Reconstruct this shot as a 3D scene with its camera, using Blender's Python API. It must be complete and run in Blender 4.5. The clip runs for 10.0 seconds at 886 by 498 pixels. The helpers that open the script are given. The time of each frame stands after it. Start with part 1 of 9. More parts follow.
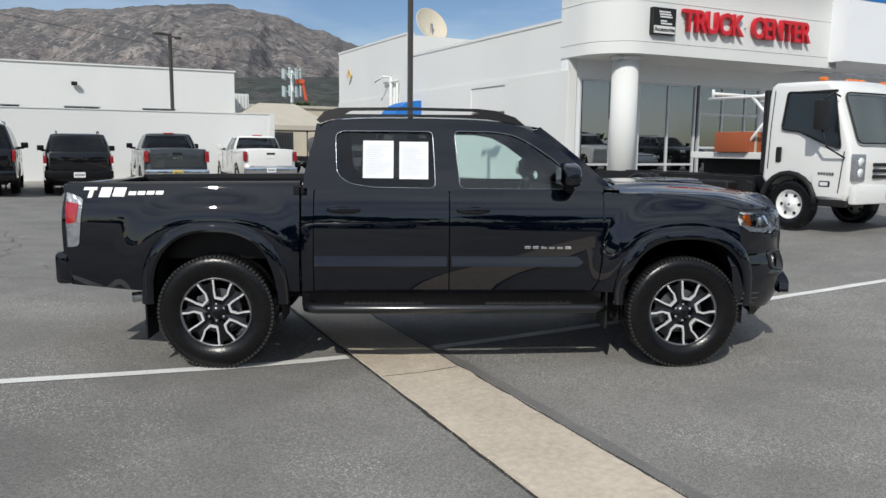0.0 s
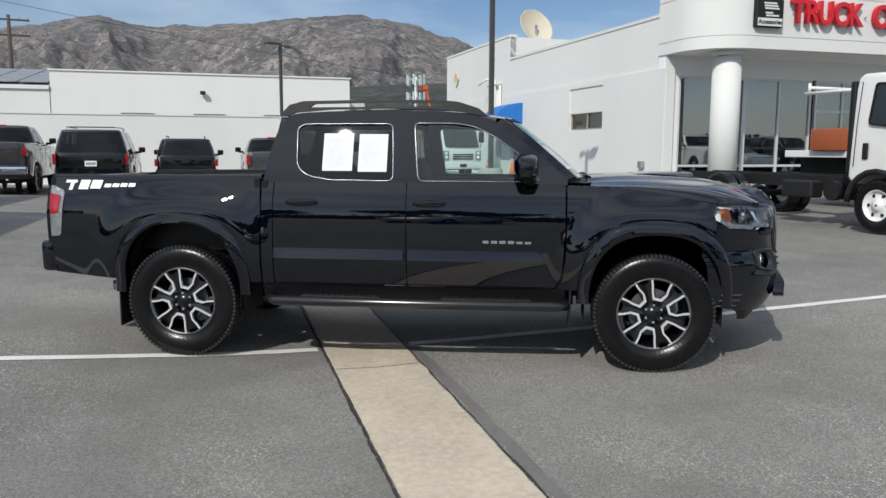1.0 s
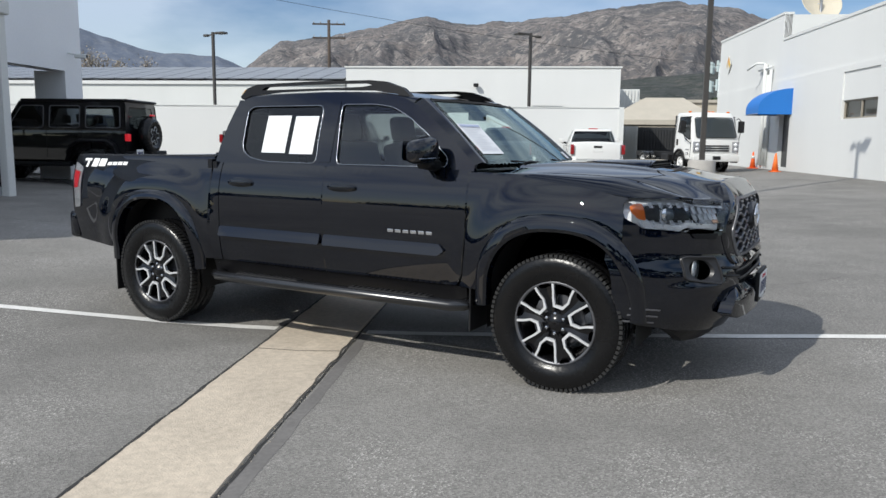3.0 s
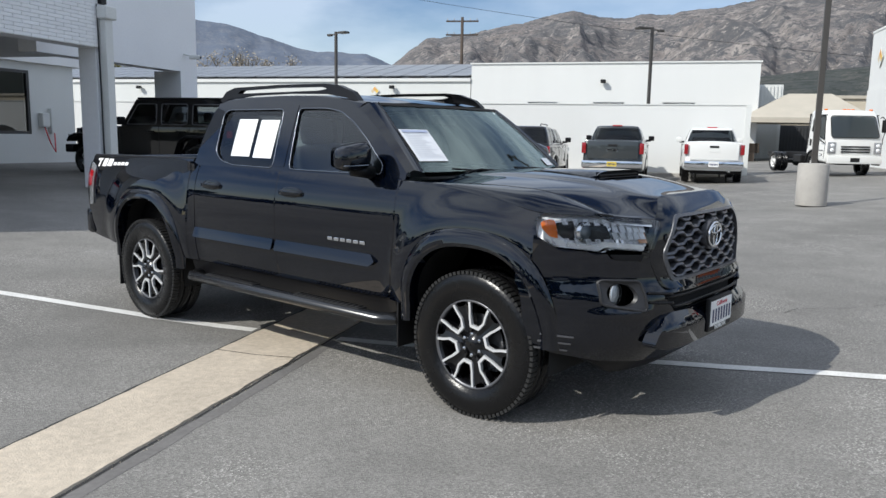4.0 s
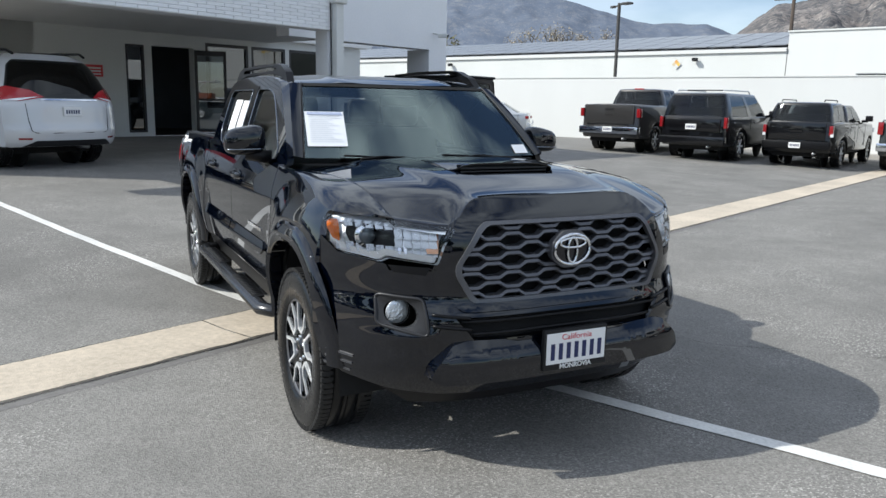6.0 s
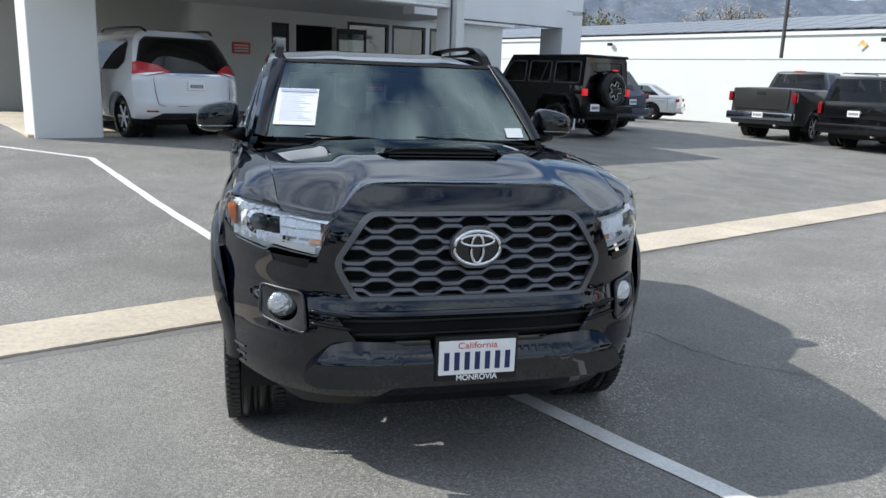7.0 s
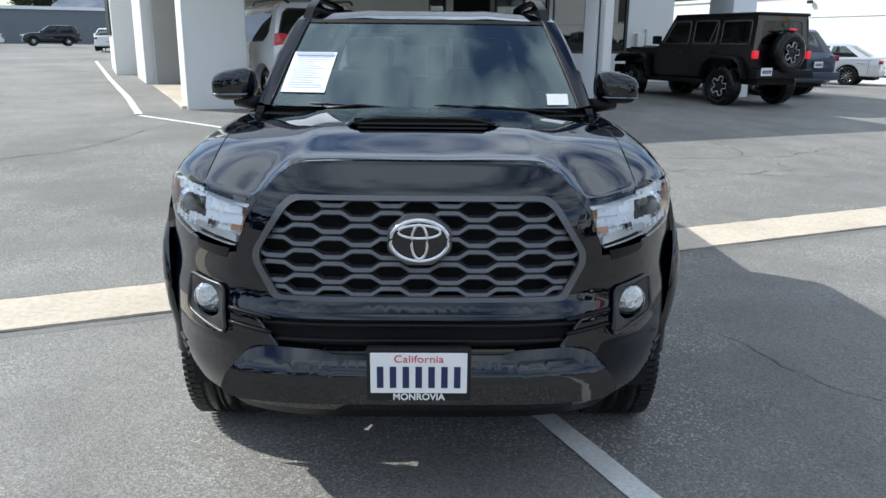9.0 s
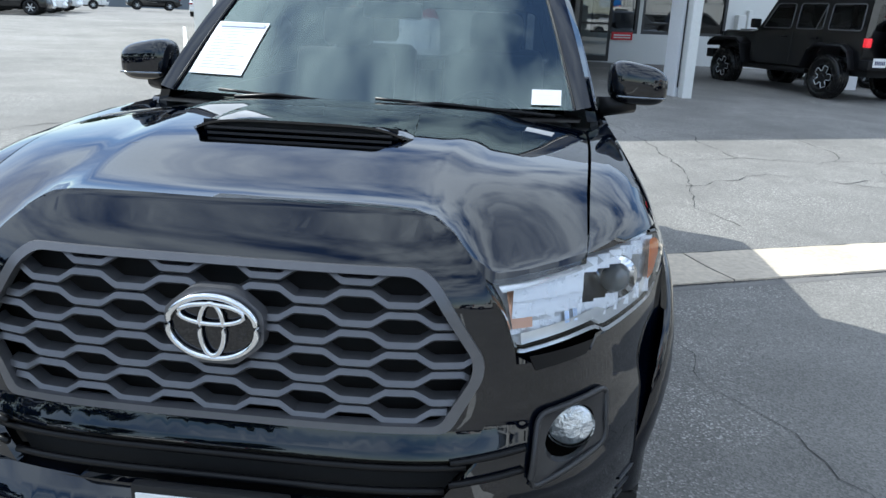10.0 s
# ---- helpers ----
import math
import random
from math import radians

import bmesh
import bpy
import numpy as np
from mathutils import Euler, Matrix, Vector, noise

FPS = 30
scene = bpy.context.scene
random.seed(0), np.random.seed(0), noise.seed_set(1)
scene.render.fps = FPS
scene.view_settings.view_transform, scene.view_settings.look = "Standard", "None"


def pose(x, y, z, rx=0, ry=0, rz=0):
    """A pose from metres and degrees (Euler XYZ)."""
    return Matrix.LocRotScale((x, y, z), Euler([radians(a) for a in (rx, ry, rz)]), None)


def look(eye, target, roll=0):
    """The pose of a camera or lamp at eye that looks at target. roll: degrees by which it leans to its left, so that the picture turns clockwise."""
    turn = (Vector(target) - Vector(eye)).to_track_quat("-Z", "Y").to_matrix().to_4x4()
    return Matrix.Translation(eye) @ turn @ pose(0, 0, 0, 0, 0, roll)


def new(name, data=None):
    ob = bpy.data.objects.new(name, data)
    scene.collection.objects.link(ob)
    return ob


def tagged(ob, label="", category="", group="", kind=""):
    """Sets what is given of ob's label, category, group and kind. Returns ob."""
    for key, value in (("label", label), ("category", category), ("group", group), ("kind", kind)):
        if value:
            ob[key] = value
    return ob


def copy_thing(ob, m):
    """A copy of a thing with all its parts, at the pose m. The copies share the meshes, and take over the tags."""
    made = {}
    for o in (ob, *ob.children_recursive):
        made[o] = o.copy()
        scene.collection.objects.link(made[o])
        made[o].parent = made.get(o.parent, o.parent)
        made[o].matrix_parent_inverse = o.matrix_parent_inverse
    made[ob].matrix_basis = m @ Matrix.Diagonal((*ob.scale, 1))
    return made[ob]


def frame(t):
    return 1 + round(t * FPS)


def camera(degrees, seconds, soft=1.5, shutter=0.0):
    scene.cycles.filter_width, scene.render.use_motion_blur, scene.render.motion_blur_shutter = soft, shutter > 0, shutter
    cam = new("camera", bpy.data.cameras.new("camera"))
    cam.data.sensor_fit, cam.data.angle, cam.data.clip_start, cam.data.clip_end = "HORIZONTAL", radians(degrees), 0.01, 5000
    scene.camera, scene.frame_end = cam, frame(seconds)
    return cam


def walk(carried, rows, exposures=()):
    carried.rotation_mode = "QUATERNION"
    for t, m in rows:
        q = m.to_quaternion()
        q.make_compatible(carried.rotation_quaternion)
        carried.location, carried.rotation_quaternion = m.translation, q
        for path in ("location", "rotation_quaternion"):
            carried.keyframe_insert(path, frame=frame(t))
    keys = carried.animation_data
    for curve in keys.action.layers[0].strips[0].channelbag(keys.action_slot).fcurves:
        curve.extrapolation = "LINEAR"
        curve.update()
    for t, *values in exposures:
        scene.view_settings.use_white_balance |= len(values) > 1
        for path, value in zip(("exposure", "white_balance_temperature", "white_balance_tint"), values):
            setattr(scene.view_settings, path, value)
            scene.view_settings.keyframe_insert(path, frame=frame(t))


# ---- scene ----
cam = camera(60.3, 10.0)
PATH = [
    (0, (-0.327, -6.055, 1.526), (-0.23, -4.075, 1.261), 0.6),
    (0.5, (0.229, -6.022, 1.502), (0.168, -4.039, 1.243), 0.3),
    (1, (0.819, -5.92, 1.447), (0.587, -3.95, 1.192), 0.2),
    (1.5, (1.436, -5.805, 1.404), (1.02, -3.866, 1.145), 0.2),
    (2, (2.021, -5.543, 1.38), (1.418, -3.655, 1.114), 0.4),
    (2.5, (2.589, -5.232, 1.395), (1.799, -3.415, 1.121), 0.5),
    (3.8, (3.821, -4.173, 1.462), (2.615, -2.604, 1.168), 0.9),
    (4, (3.978, -3.994, 1.483), (2.718, -2.469, 1.186), 1.0),
    (4.5, (4.311, -3.516, 1.483), (2.917, -2.117, 1.172), 1.1),
    (5, (4.666, -2.99, 1.509), (3.141, -1.739, 1.18), 1.2),
    (5.5, (4.901, -2.428, 1.517), (3.253, -1.351, 1.165), 1.6),
    (5.7, (4.985, -2.205, 1.547), (3.29, -1.206, 1.187), 1.4),
    (6.8, (5.180, -0.960, 1.586), (3.306, -0.408, 1.160), 1.7),
    (7, (5.158, -0.783, 1.589), (3.267, -0.299, 1.153), 2.0),
    (7.5, (5.108, -0.339, 1.602), (3.189, -0.008, 1.148), 1.5),
    (8, (5.042, -0.179, 1.622), (3.111, 0.034, 1.149), 0.8),
    (8.5, (4.985, -0.095, 1.614), (3.05, 0.024, 1.121), 0.4),
    (9, (4.745, 0.060, 1.558), (2.815, 0.087, 1.037), 0.6),
    (9.5, (4.309, 0.299, 1.545), (2.388, 0.219, 0.995), 1.1),
    (10, (3.808, 0.580, 1.565), (1.905, 0.388, 0.980), 2.4),
]
EXPOSURES = [(0, -0.24, 6350, 8), (2, -0.14, 6330, 8), (4, 0.08, 6230, 8), (5.5, 0.22, 6200, 7), (7.5, 0.40, 6150, 6), (9, 0.53, 6080, 5), (10, 0.90, 5900, 4)]
walk(cam, [(t, look(eye, target, roll)) for t, eye, target, roll in PATH], EXPOSURES)

# ---- world, sun, exposure ----
SUN_DIR = Vector((-0.50, -1.53, 1.31)).normalized()
SUN_EL = math.asin(SUN_DIR.z)
SUN_AZ = math.atan2(SUN_DIR.x, SUN_DIR.y)
world = bpy.data.worlds.new("world")
scene.world = world
world.use_nodes = True
wn, wl = world.node_tree.nodes, world.node_tree.links
wn.clear()
w_out = wn.new("ShaderNodeOutputWorld")
w_bg = wn.new("ShaderNodeBackground")
w_sky = wn.new("ShaderNodeTexSky")
w_sky.sky_type, w_sky.sun_disc = "NISHITA", False
w_sky.sun_elevation, w_sky.sun_rotation = SUN_EL, SUN_AZ
w_sky.altitude, w_sky.air_density, w_sky.dust_density, w_sky.ozone_density = 150, 1.0, 0.6, 1.6
w_co = wn.new("ShaderNodeTexCoord")
w_map = wn.new("ShaderNodeMapping")
w_map.inputs["Rotation"].default_value = (0, 0, 0.5)
w_map.inputs["Scale"].default_value = (1.1, 1.9, 4.6)
w_n = wn.new("ShaderNodeTexNoise")
w_n.inputs["Scale"].default_value, w_n.inputs["Detail"].default_value, w_n.inputs["Roughness"].default_value = 2.0, 6, 0.52
w_r = wn.new("ShaderNodeValToRGB")
w_r.color_ramp.elements[0].position, w_r.color_ramp.elements[1].position = 0.335, 0.595
w_r.color_ramp.elements[0].color, w_r.color_ramp.elements[1].color = (0.04, 0.04, 0.04, 1), (0.85, 0.85, 0.85, 1)
w_mix = wn.new("ShaderNodeMix")
w_mix.data_type = "RGBA"
w_mix.inputs["B"].default_value = (8.6, 9.1, 9.8, 1)
wl.new(w_co.outputs["Generated"], w_map.inputs["Vector"])
wl.new(w_map.outputs["Vector"], w_n.inputs["Vector"])
wl.new(w_n.outputs["Fac"], w_r.inputs["Fac"])
w_sep = wn.new("ShaderNodeSeparateXYZ")
w_el = wn.new("ShaderNodeMapRange")
w_el.inputs["From Min"].default_value, w_el.inputs["From Max"].default_value = 0.12, 0.5
w_el.inputs["To Min"].default_value, w_el.inputs["To Max"].default_value = 0.42, 1.0
w_mul = wn.new("ShaderNodeMath")
w_mul.operation = "MULTIPLY"
wl.new(w_co.outputs["Generated"], w_sep.inputs["Vector"])
wl.new(w_sep.outputs["Z"], w_el.inputs["Value"])
wl.new(w_r.outputs["Color"], w_mul.inputs[0])
wl.new(w_el.outputs["Result"], w_mul.inputs[1])
wl.new(w_mul.outputs[0], w_mix.inputs["Factor"])
w_hsv = wn.new("ShaderNodeHueSaturation")
w_hsv.inputs["Saturation"].default_value, w_hsv.inputs["Value"].default_value = 1.2, 0.78
w_hsv.inputs["Hue"].default_value = 0.512
wl.new(w_sky.outputs["Color"], w_hsv.inputs["Color"])
wl.new(w_hsv.outputs["Color"], w_mix.inputs["A"])
wl.new(w_mix.outputs["Result"], w_bg.inputs["Color"])
w_bg.inputs["Strength"].default_value = 0.124
wl.new(w_bg.outputs["Background"], w_out.inputs["Surface"])

sun = new("sun", bpy.data.lights.new("sun", "SUN"))
sun.data.energy, sun.data.angle, sun.data.color = 4.05, radians(0.53), (1.0, 0.945, 0.86)
sun.matrix_world = look(SUN_DIR * 50, (0, 0, 0))

# ---- helpers ----
LOT_TURN = 23.5
LOT = pose(0, 0, 0, 0, 0, LOT_TURN)


def lot(a, b, z=0.0):
    """A place of the lot, a along the wall and b towards it, in world metres."""
    return LOT @ Vector((a, b, z))


def ground_lot(a, b):
    """The lot falls gently from both sides to its gutter."""
    s = -0.55 + 0.012 * max(-40.0, min(40.0, b))
    d = abs(a - s) - 0.32
    if d <= 0:
        return -0.03
    if a < s:
        far_rise = 0.012 * max(0.0, min(45.0, -20.0 - a))
        d = min(d, 11.0)
        return far_rise - 0.03 + 0.078 * d * d / (d + 1.5) * (1 - 0.035 * d) * (1 - 0.03 * min(max(0.0, b - 9.0), 17.0))
    d = min(d, 13.0)
    return -0.03 + 0.046 * d * d / (d + 1.5) * (1 - 0.01 * d)


def ground(x, y):
    q = LOT.inverted() @ Vector((x, y, 0))
    return ground_lot(q.x, q.y)


def link_bm(name, bm, material=None, parent=None, smooth=35.0):
    """Links a bmesh as one object, with sharp edges past an angle."""
    me = bpy.data.meshes.new(name)
    if smooth:
        lim = radians(smooth)
        for f in bm.faces:
            f.smooth = True
        for e in bm.edges:
            if len(e.link_faces) == 2 and e.calc_face_angle(0.0) > lim:
                e.smooth = False
    bm.to_mesh(me)
    bm.free()
    if material:
        me.materials.append(material)
    ob = new(name, me)
    if parent:
        ob.parent = parent
    if "soft" in ob.data.attributes:
        n = len(ob.data.vertices)
        own = [v.normal.copy() for v in ob.data.vertices]
        given = [Vector(d.vector) for d in ob.data.attributes["soft"].data]
        ob.data.normals_split_custom_set_from_vertices([g if g.dot(o) >= 0 else -g for g, o in zip(given, own)])
    return ob


def part(name, bm, material, parent, label="", smooth=35.0):
    ob = link_bm(name, bm, material, parent, smooth)
    return tagged(ob, label=label)


def thing(name, m, label, category, group="", kind=""):
    ob = new(name)
    ob.matrix_world = m
    ob.empty_display_size = 0.2
    return tagged(ob, label, category, group, kind)


def add_box(bm, x0, x1, y0, y1, z0, z1, bevel=0.0, seg=1, m=None):
    vs = [bm.verts.new((x, y, z)) for z in (z0, z1) for y in (y0, y1) for x in (x0, x1)]
    fs = [bm.faces.new([vs[i] for i in q]) for q in
          ((0, 2, 3, 1), (4, 5, 7, 6), (0, 1, 5, 4), (2, 6, 7, 3), (0, 4, 6, 2), (1, 3, 7, 5))]
    out = vs
    if bevel > 0:
        es = list({e for f in fs for e in f.edges})
        r = bmesh.ops.bevel(bm, geom=es, offset=bevel, segments=seg, affect="EDGES", profile=0.6)
        out = list({v for v in r["verts"]} | {v for v in vs if v.is_valid})
    if m is not None:
        bmesh.ops.transform(bm, matrix=m, verts=out)
    return out


def box(x0, x1, y0, y1, z0, z1, bevel=0.0, seg=1):
    bm = bmesh.new()
    add_box(bm, x0, x1, y0, y1, z0, z1, bevel, seg)
    return bm


def add_cyl(bm, p, q, r0, r1=None, seg=16, caps=True):
    """A cone or cylinder from p to q."""
    p, q = Vector(p), Vector(q)
    r1 = r0 if r1 is None else r1
    m = (q - p).to_track_quat("Z", "Y").to_matrix()
    ra, rb = [], []
    for i in range(seg):
        c = Vector((math.cos(2 * math.pi * i / seg), math.sin(2 * math.pi * i / seg), 0))
        ra.append(bm.verts.new(p + m @ (c * r0)))
        rb.append(bm.verts.new(q + m @ (c * r1)))
    for i in range(seg):
        j = (i + 1) % seg
        bm.faces.new((ra[i], ra[j], rb[j], rb[i]))
    if caps:
        bm.faces.new(ra[::-1])
        bm.faces.new(rb)
    return ra + rb


def add_tube(bm, pts, r, seg=8, closed=False):
    """A round tube along points."""
    pts = [Vector(p) for p in pts]
    n = len(pts)
    rings = []
    for i, p in enumerate(pts):
        a = pts[(i - 1) % n] if (i or closed) else p
        b = pts[(i + 1) % n] if (i < n - 1 or closed) else p
        m = (b - a).to_track_quat("Z", "Y").to_matrix()
        rr = r[i] if isinstance(r, (list, tuple)) else r
        rings.append([bm.verts.new(p + m @ Vector((math.cos(2 * math.pi * k / seg) * rr, math.sin(2 * math.pi * k / seg) * rr, 0))) for k in range(seg)])
    for i in range(n if closed else n - 1):
        ra, rb = rings[i], rings[(i + 1) % n]
        for k in range(seg):
            bm.faces.new((ra[k], ra[(k + 1) % seg], rb[(k + 1) % seg], rb[k]))
    if not closed:
        bm.faces.new(rings[0][::-1])
        bm.faces.new(rings[-1])


def add_lathe(bm, profile, seg=32, closed=False):
    """Turns (radius, y) pairs about the y axis."""
    rings = []
    for r, y in profile:
        rings.append([bm.verts.new((r * math.cos(2 * math.pi * k / seg), y, r * math.sin(2 * math.pi * k / seg))) for k in range(seg)])
    pairs = list(zip(rings, rings[1:])) + ([(rings[-1], rings[0])] if closed else [])
    for ra, rb in pairs:
        for k in range(seg):
            bm.faces.new((ra[k], ra[(k + 1) % seg], rb[(k + 1) % seg], rb[k]))
    return rings


def rounded(pts, r, seg=4):
    """A closed outline with its corners rounded."""
    out = []
    n = len(pts)
    for i in range(n):
        p, a, b = Vector(pts[i]), Vector(pts[i - 1]), Vector(pts[(i + 1) % n])
        da, db = (a - p), (b - p)
        rr = min(r, da.length * 0.45, db.length * 0.45)
        s, e = p + da.normalized() * rr, p + db.normalized() * rr
        for k in range(seg + 1):
            t = k / seg
            q = s * (1 - t) ** 2 + p * 2 * t * (1 - t) + e * t * t
            out.append((q.x, q.y))
    return out


def dense(pts, step):
    out = []
    for i, p in enumerate(pts):
        q = pts[(i + 1) % len(pts)]
        n = max(1, int(math.dist(p, q) / step))
        out += [(p[0] + (q[0] - p[0]) * k / n, p[1] + (q[1] - p[1]) * k / n) for k in range(n)]
    return out


def sheet(outer, holes, f, step=0.05, back=None, flat=False, soft=False):
    """A plate cut to an outline with holes, cut into a grid and shaped by f(u, v); back: how far its edges turn in."""
    bm = bmesh.new()
    es = []
    for loop in [outer] + list(holes):
        vs = [bm.verts.new((u, v, 0)) for u, v in loop]
        es += [bm.edges.new((vs[i], vs[(i + 1) % len(vs)])) for i in range(len(vs))]
    bmesh.ops.triangle_fill(bm, edges=es, use_beauty=True, normal=(0, 0, 1))
    if not flat:
        us, vs_ = [p[0] for p in outer], [p[1] for p in outer]
        su, sv = step if isinstance(step, tuple) else (step, step)
        for ax, lo, hi, st in ((0, min(us), max(us), su), (1, min(vs_), max(vs_), sv)):
            n = int((hi - lo) / st)
            for i in range(1, n + 1):
                c = lo + (hi - lo) * i / (n + 1)
                co, no = [0, 0, 0], [0, 0, 0]
                co[ax], no[ax] = c, 1
                bmesh.ops.bisect_plane(bm, geom=bm.verts[:] + bm.edges[:] + bm.faces[:], dist=1e-6, plane_co=co, plane_no=no)
    lay = bm.verts.layers.float_vector.new("soft") if soft else None
    for v in bm.verts:
        a, b = v.co.x, v.co.y
        if soft:
            e = 0.02
            v[lay] = (f(a + e, b) - f(a - e, b)).cross(f(a, b + e) - f(a, b - e)).normalized()
        v.co = f(a, b)
    if back is not None:
        rim = [e for e in bm.edges if len(e.link_faces) == 1]
        r = bmesh.ops.extrude_edge_only(bm, edges=rim)
        d = Vector(back)
        for g in r["geom"]:
            if isinstance(g, bmesh.types.BMVert):
                g.co += d
    bmesh.ops.recalc_face_normals(bm, faces=bm.faces[:])
    return bm


def facing(bm, d):
    """Turns the faces round if most of them look away from d."""
    d = Vector(d)
    if sum(f.calc_area() * f.normal.dot(d) for f in bm.faces) < 0:
        bmesh.ops.reverse_faces(bm, faces=bm.faces[:])
    return bm


def text_mesh(name, words, size, depth, m, material, parent=None, bold=0.0, squash=1.0):
    cu = bpy.data.curves.new(name, "FONT")
    cu.body, cu.size, cu.extrude, cu.offset = words, size, depth, bold
    cu.align_x, cu.align_y = "CENTER", "CENTER"
    tmp = new(name, cu)
    dg = bpy.context.evaluated_depsgraph_get()
    me = bpy.data.meshes.new_from_object(tmp.evaluated_get(dg))
    bpy.data.objects.remove(tmp)
    me.materials.clear()
    me.materials.append(material)
    me.transform(Matrix.Diagonal((squash, 1, 1, 1)))
    ob = new(name, me)
    if parent:
        ob.parent = parent
        ob.matrix_basis = m
    else:
        ob.matrix_world = m
    return ob


# ---- materials ----
def rgba(c):
    return (c[0], c[1], c[2], 1) if not isinstance(c, (int, float)) else (c, c, c, 1)


def surface(name, base, rough=0.5, metal=0.0, vary=0.12, big=1.5, small=40.0, bump=0.0, bump_scale=None, coat=0.0, tint=None, spec=0.5, streak=False, obj_random=0.0):
    """A painted, stony or metal surface with wear at two scales."""
    m = bpy.data.materials.new(name)
    m.use_nodes = True
    nt = m.node_tree
    n, l = nt.nodes, nt.links
    p = n["Principled BSDF"]
    p.inputs["Metallic"].default_value = metal
    p.inputs["Specular IOR Level"].default_value = spec
    p.inputs["Coat Weight"].default_value = coat
    p.inputs["Coat Roughness"].default_value = 0.03
    co = n.new("ShaderNodeTexCoord")
    vec = co.outputs["Object"]
    if streak:
        mp = n.new("ShaderNodeMapping")
        mp.inputs["Scale"].default_value = (1, 1, 0.12)
        l.new(vec, mp.inputs["Vector"])
        vec = mp.outputs["Vector"]
    a = n.new("ShaderNodeTexNoise")
    a.inputs["Scale"].default_value, a.inputs["Detail"].default_value = big, 5
    b = n.new("ShaderNodeTexNoise")
    b.inputs["Scale"].default_value, b.inputs["Detail"].default_value = small, 3
    l.new(vec, a.inputs["Vector"])
    l.new(co.outputs["Object"], b.inputs["Vector"])
    add = n.new("ShaderNodeMath")
    add.operation = "ADD"
    l.new(a.outputs["Fac"], add.inputs[0])
    l.new(b.outputs["Fac"], add.inputs[1])
    mr = n.new("ShaderNodeMapRange")
    mr.inputs["From Min"].default_value, mr.inputs["From Max"].default_value = 0.6, 1.4
    l.new(add.outputs[0], mr.inputs["Value"])
    mix = n.new("ShaderNodeMix")
    mix.data_type = "RGBA"
    c = rgba(base)
    t = rgba(tint) if tint is not None else tuple(x * (1 - vary) for x in c[:3]) + (1,)
    mix.inputs["A"].default_value = t
    mix.inputs["B"].default_value = tuple(min(1, x * (1 + vary * 0.5)) for x in c[:3]) + (1,)
    l.new(mr.outputs["Result"], mix.inputs["Factor"])
    col = mix.outputs["Result"]
    if obj_random:
        oi = n.new("ShaderNodeObjectInfo")
        hv = n.new("ShaderNodeHueSaturation")
        r2 = n.new("ShaderNodeMapRange")
        r2.inputs["To Min"].default_value, r2.inputs["To Max"].default_value = 1 - obj_random, 1 + obj_random
        l.new(oi.outputs["Random"], r2.inputs["Value"])
        l.new(r2.outputs["Result"], hv.inputs["Value"])
        l.new(col, hv.inputs["Color"])
        col = hv.outputs["Color"]
    l.new(col, p.inputs["Base Color"])
    rr = n.new("ShaderNodeMapRange")
    rr.inputs["To Min"].default_value, rr.inputs["To Max"].default_value = max(0.0, rough * 0.85), min(1, rough * 1.15)
    l.new(a.outputs["Fac"], rr.inputs["Value"])
    l.new(rr.outputs["Result"], p.inputs["Roughness"])
    if bump:
        bn = n.new("ShaderNodeBump")
        bn.inputs["Strength"].default_value, bn.inputs["Distance"].default_value = bump, 0.01
        src = b.outputs["Fac"]
        if bump_scale:
            e = n.new("ShaderNodeTexNoise")
            e.inputs["Scale"].default_value, e.inputs["Detail"].default_value = bump_scale, 4
            l.new(co.outputs["Object"], e.inputs["Vector"])
            src = e.outputs["Fac"]
        l.new(src, bn.inputs["Height"])
        l.new(bn.outputs["Normal"], p.inputs["Normal"])
    return m


def pane(name, tint, gloss=1.0, ior=1.5, cast=(0.95, 0.97, 0.98)):
    """Tinted glass: what is behind shows through, the sky mirrors in it."""
    m = bpy.data.materials.new(name)
    m.use_nodes = True
    n, l = m.node_tree.nodes, m.node_tree.links
    n.clear()
    o = n.new("ShaderNodeOutputMaterial")
    mx = n.new("ShaderNodeMixShader")
    tr = n.new("ShaderNodeBsdfTransparent")
    gl = n.new("ShaderNodeBsdfGlossy")
    fr = n.new("ShaderNodeFresnel")
    tr.inputs["Color"].default_value = rgba(tint)
    gl.inputs["Roughness"].default_value = 0.01
    gl.inputs["Color"].default_value = rgba([c * gloss for c in cast])
    fr.inputs["IOR"].default_value = ior
    l.new(fr.outputs["Fac"], mx.inputs["Fac"])
    l.new(tr.outputs["BSDF"], mx.inputs[1])
    l.new(gl.outputs["BSDF"], mx.inputs[2])
    l.new(mx.outputs["Shader"], o.inputs["Surface"])
    return m


def glow(name, color, strength):
    m = surface(name, color, 0.3, vary=0.05)
    p = m.node_tree.nodes["Principled BSDF"]
    p.inputs["Emission Color"].default_value = rgba(color)
    p.inputs["Emission Strength"].default_value = strength
    return m


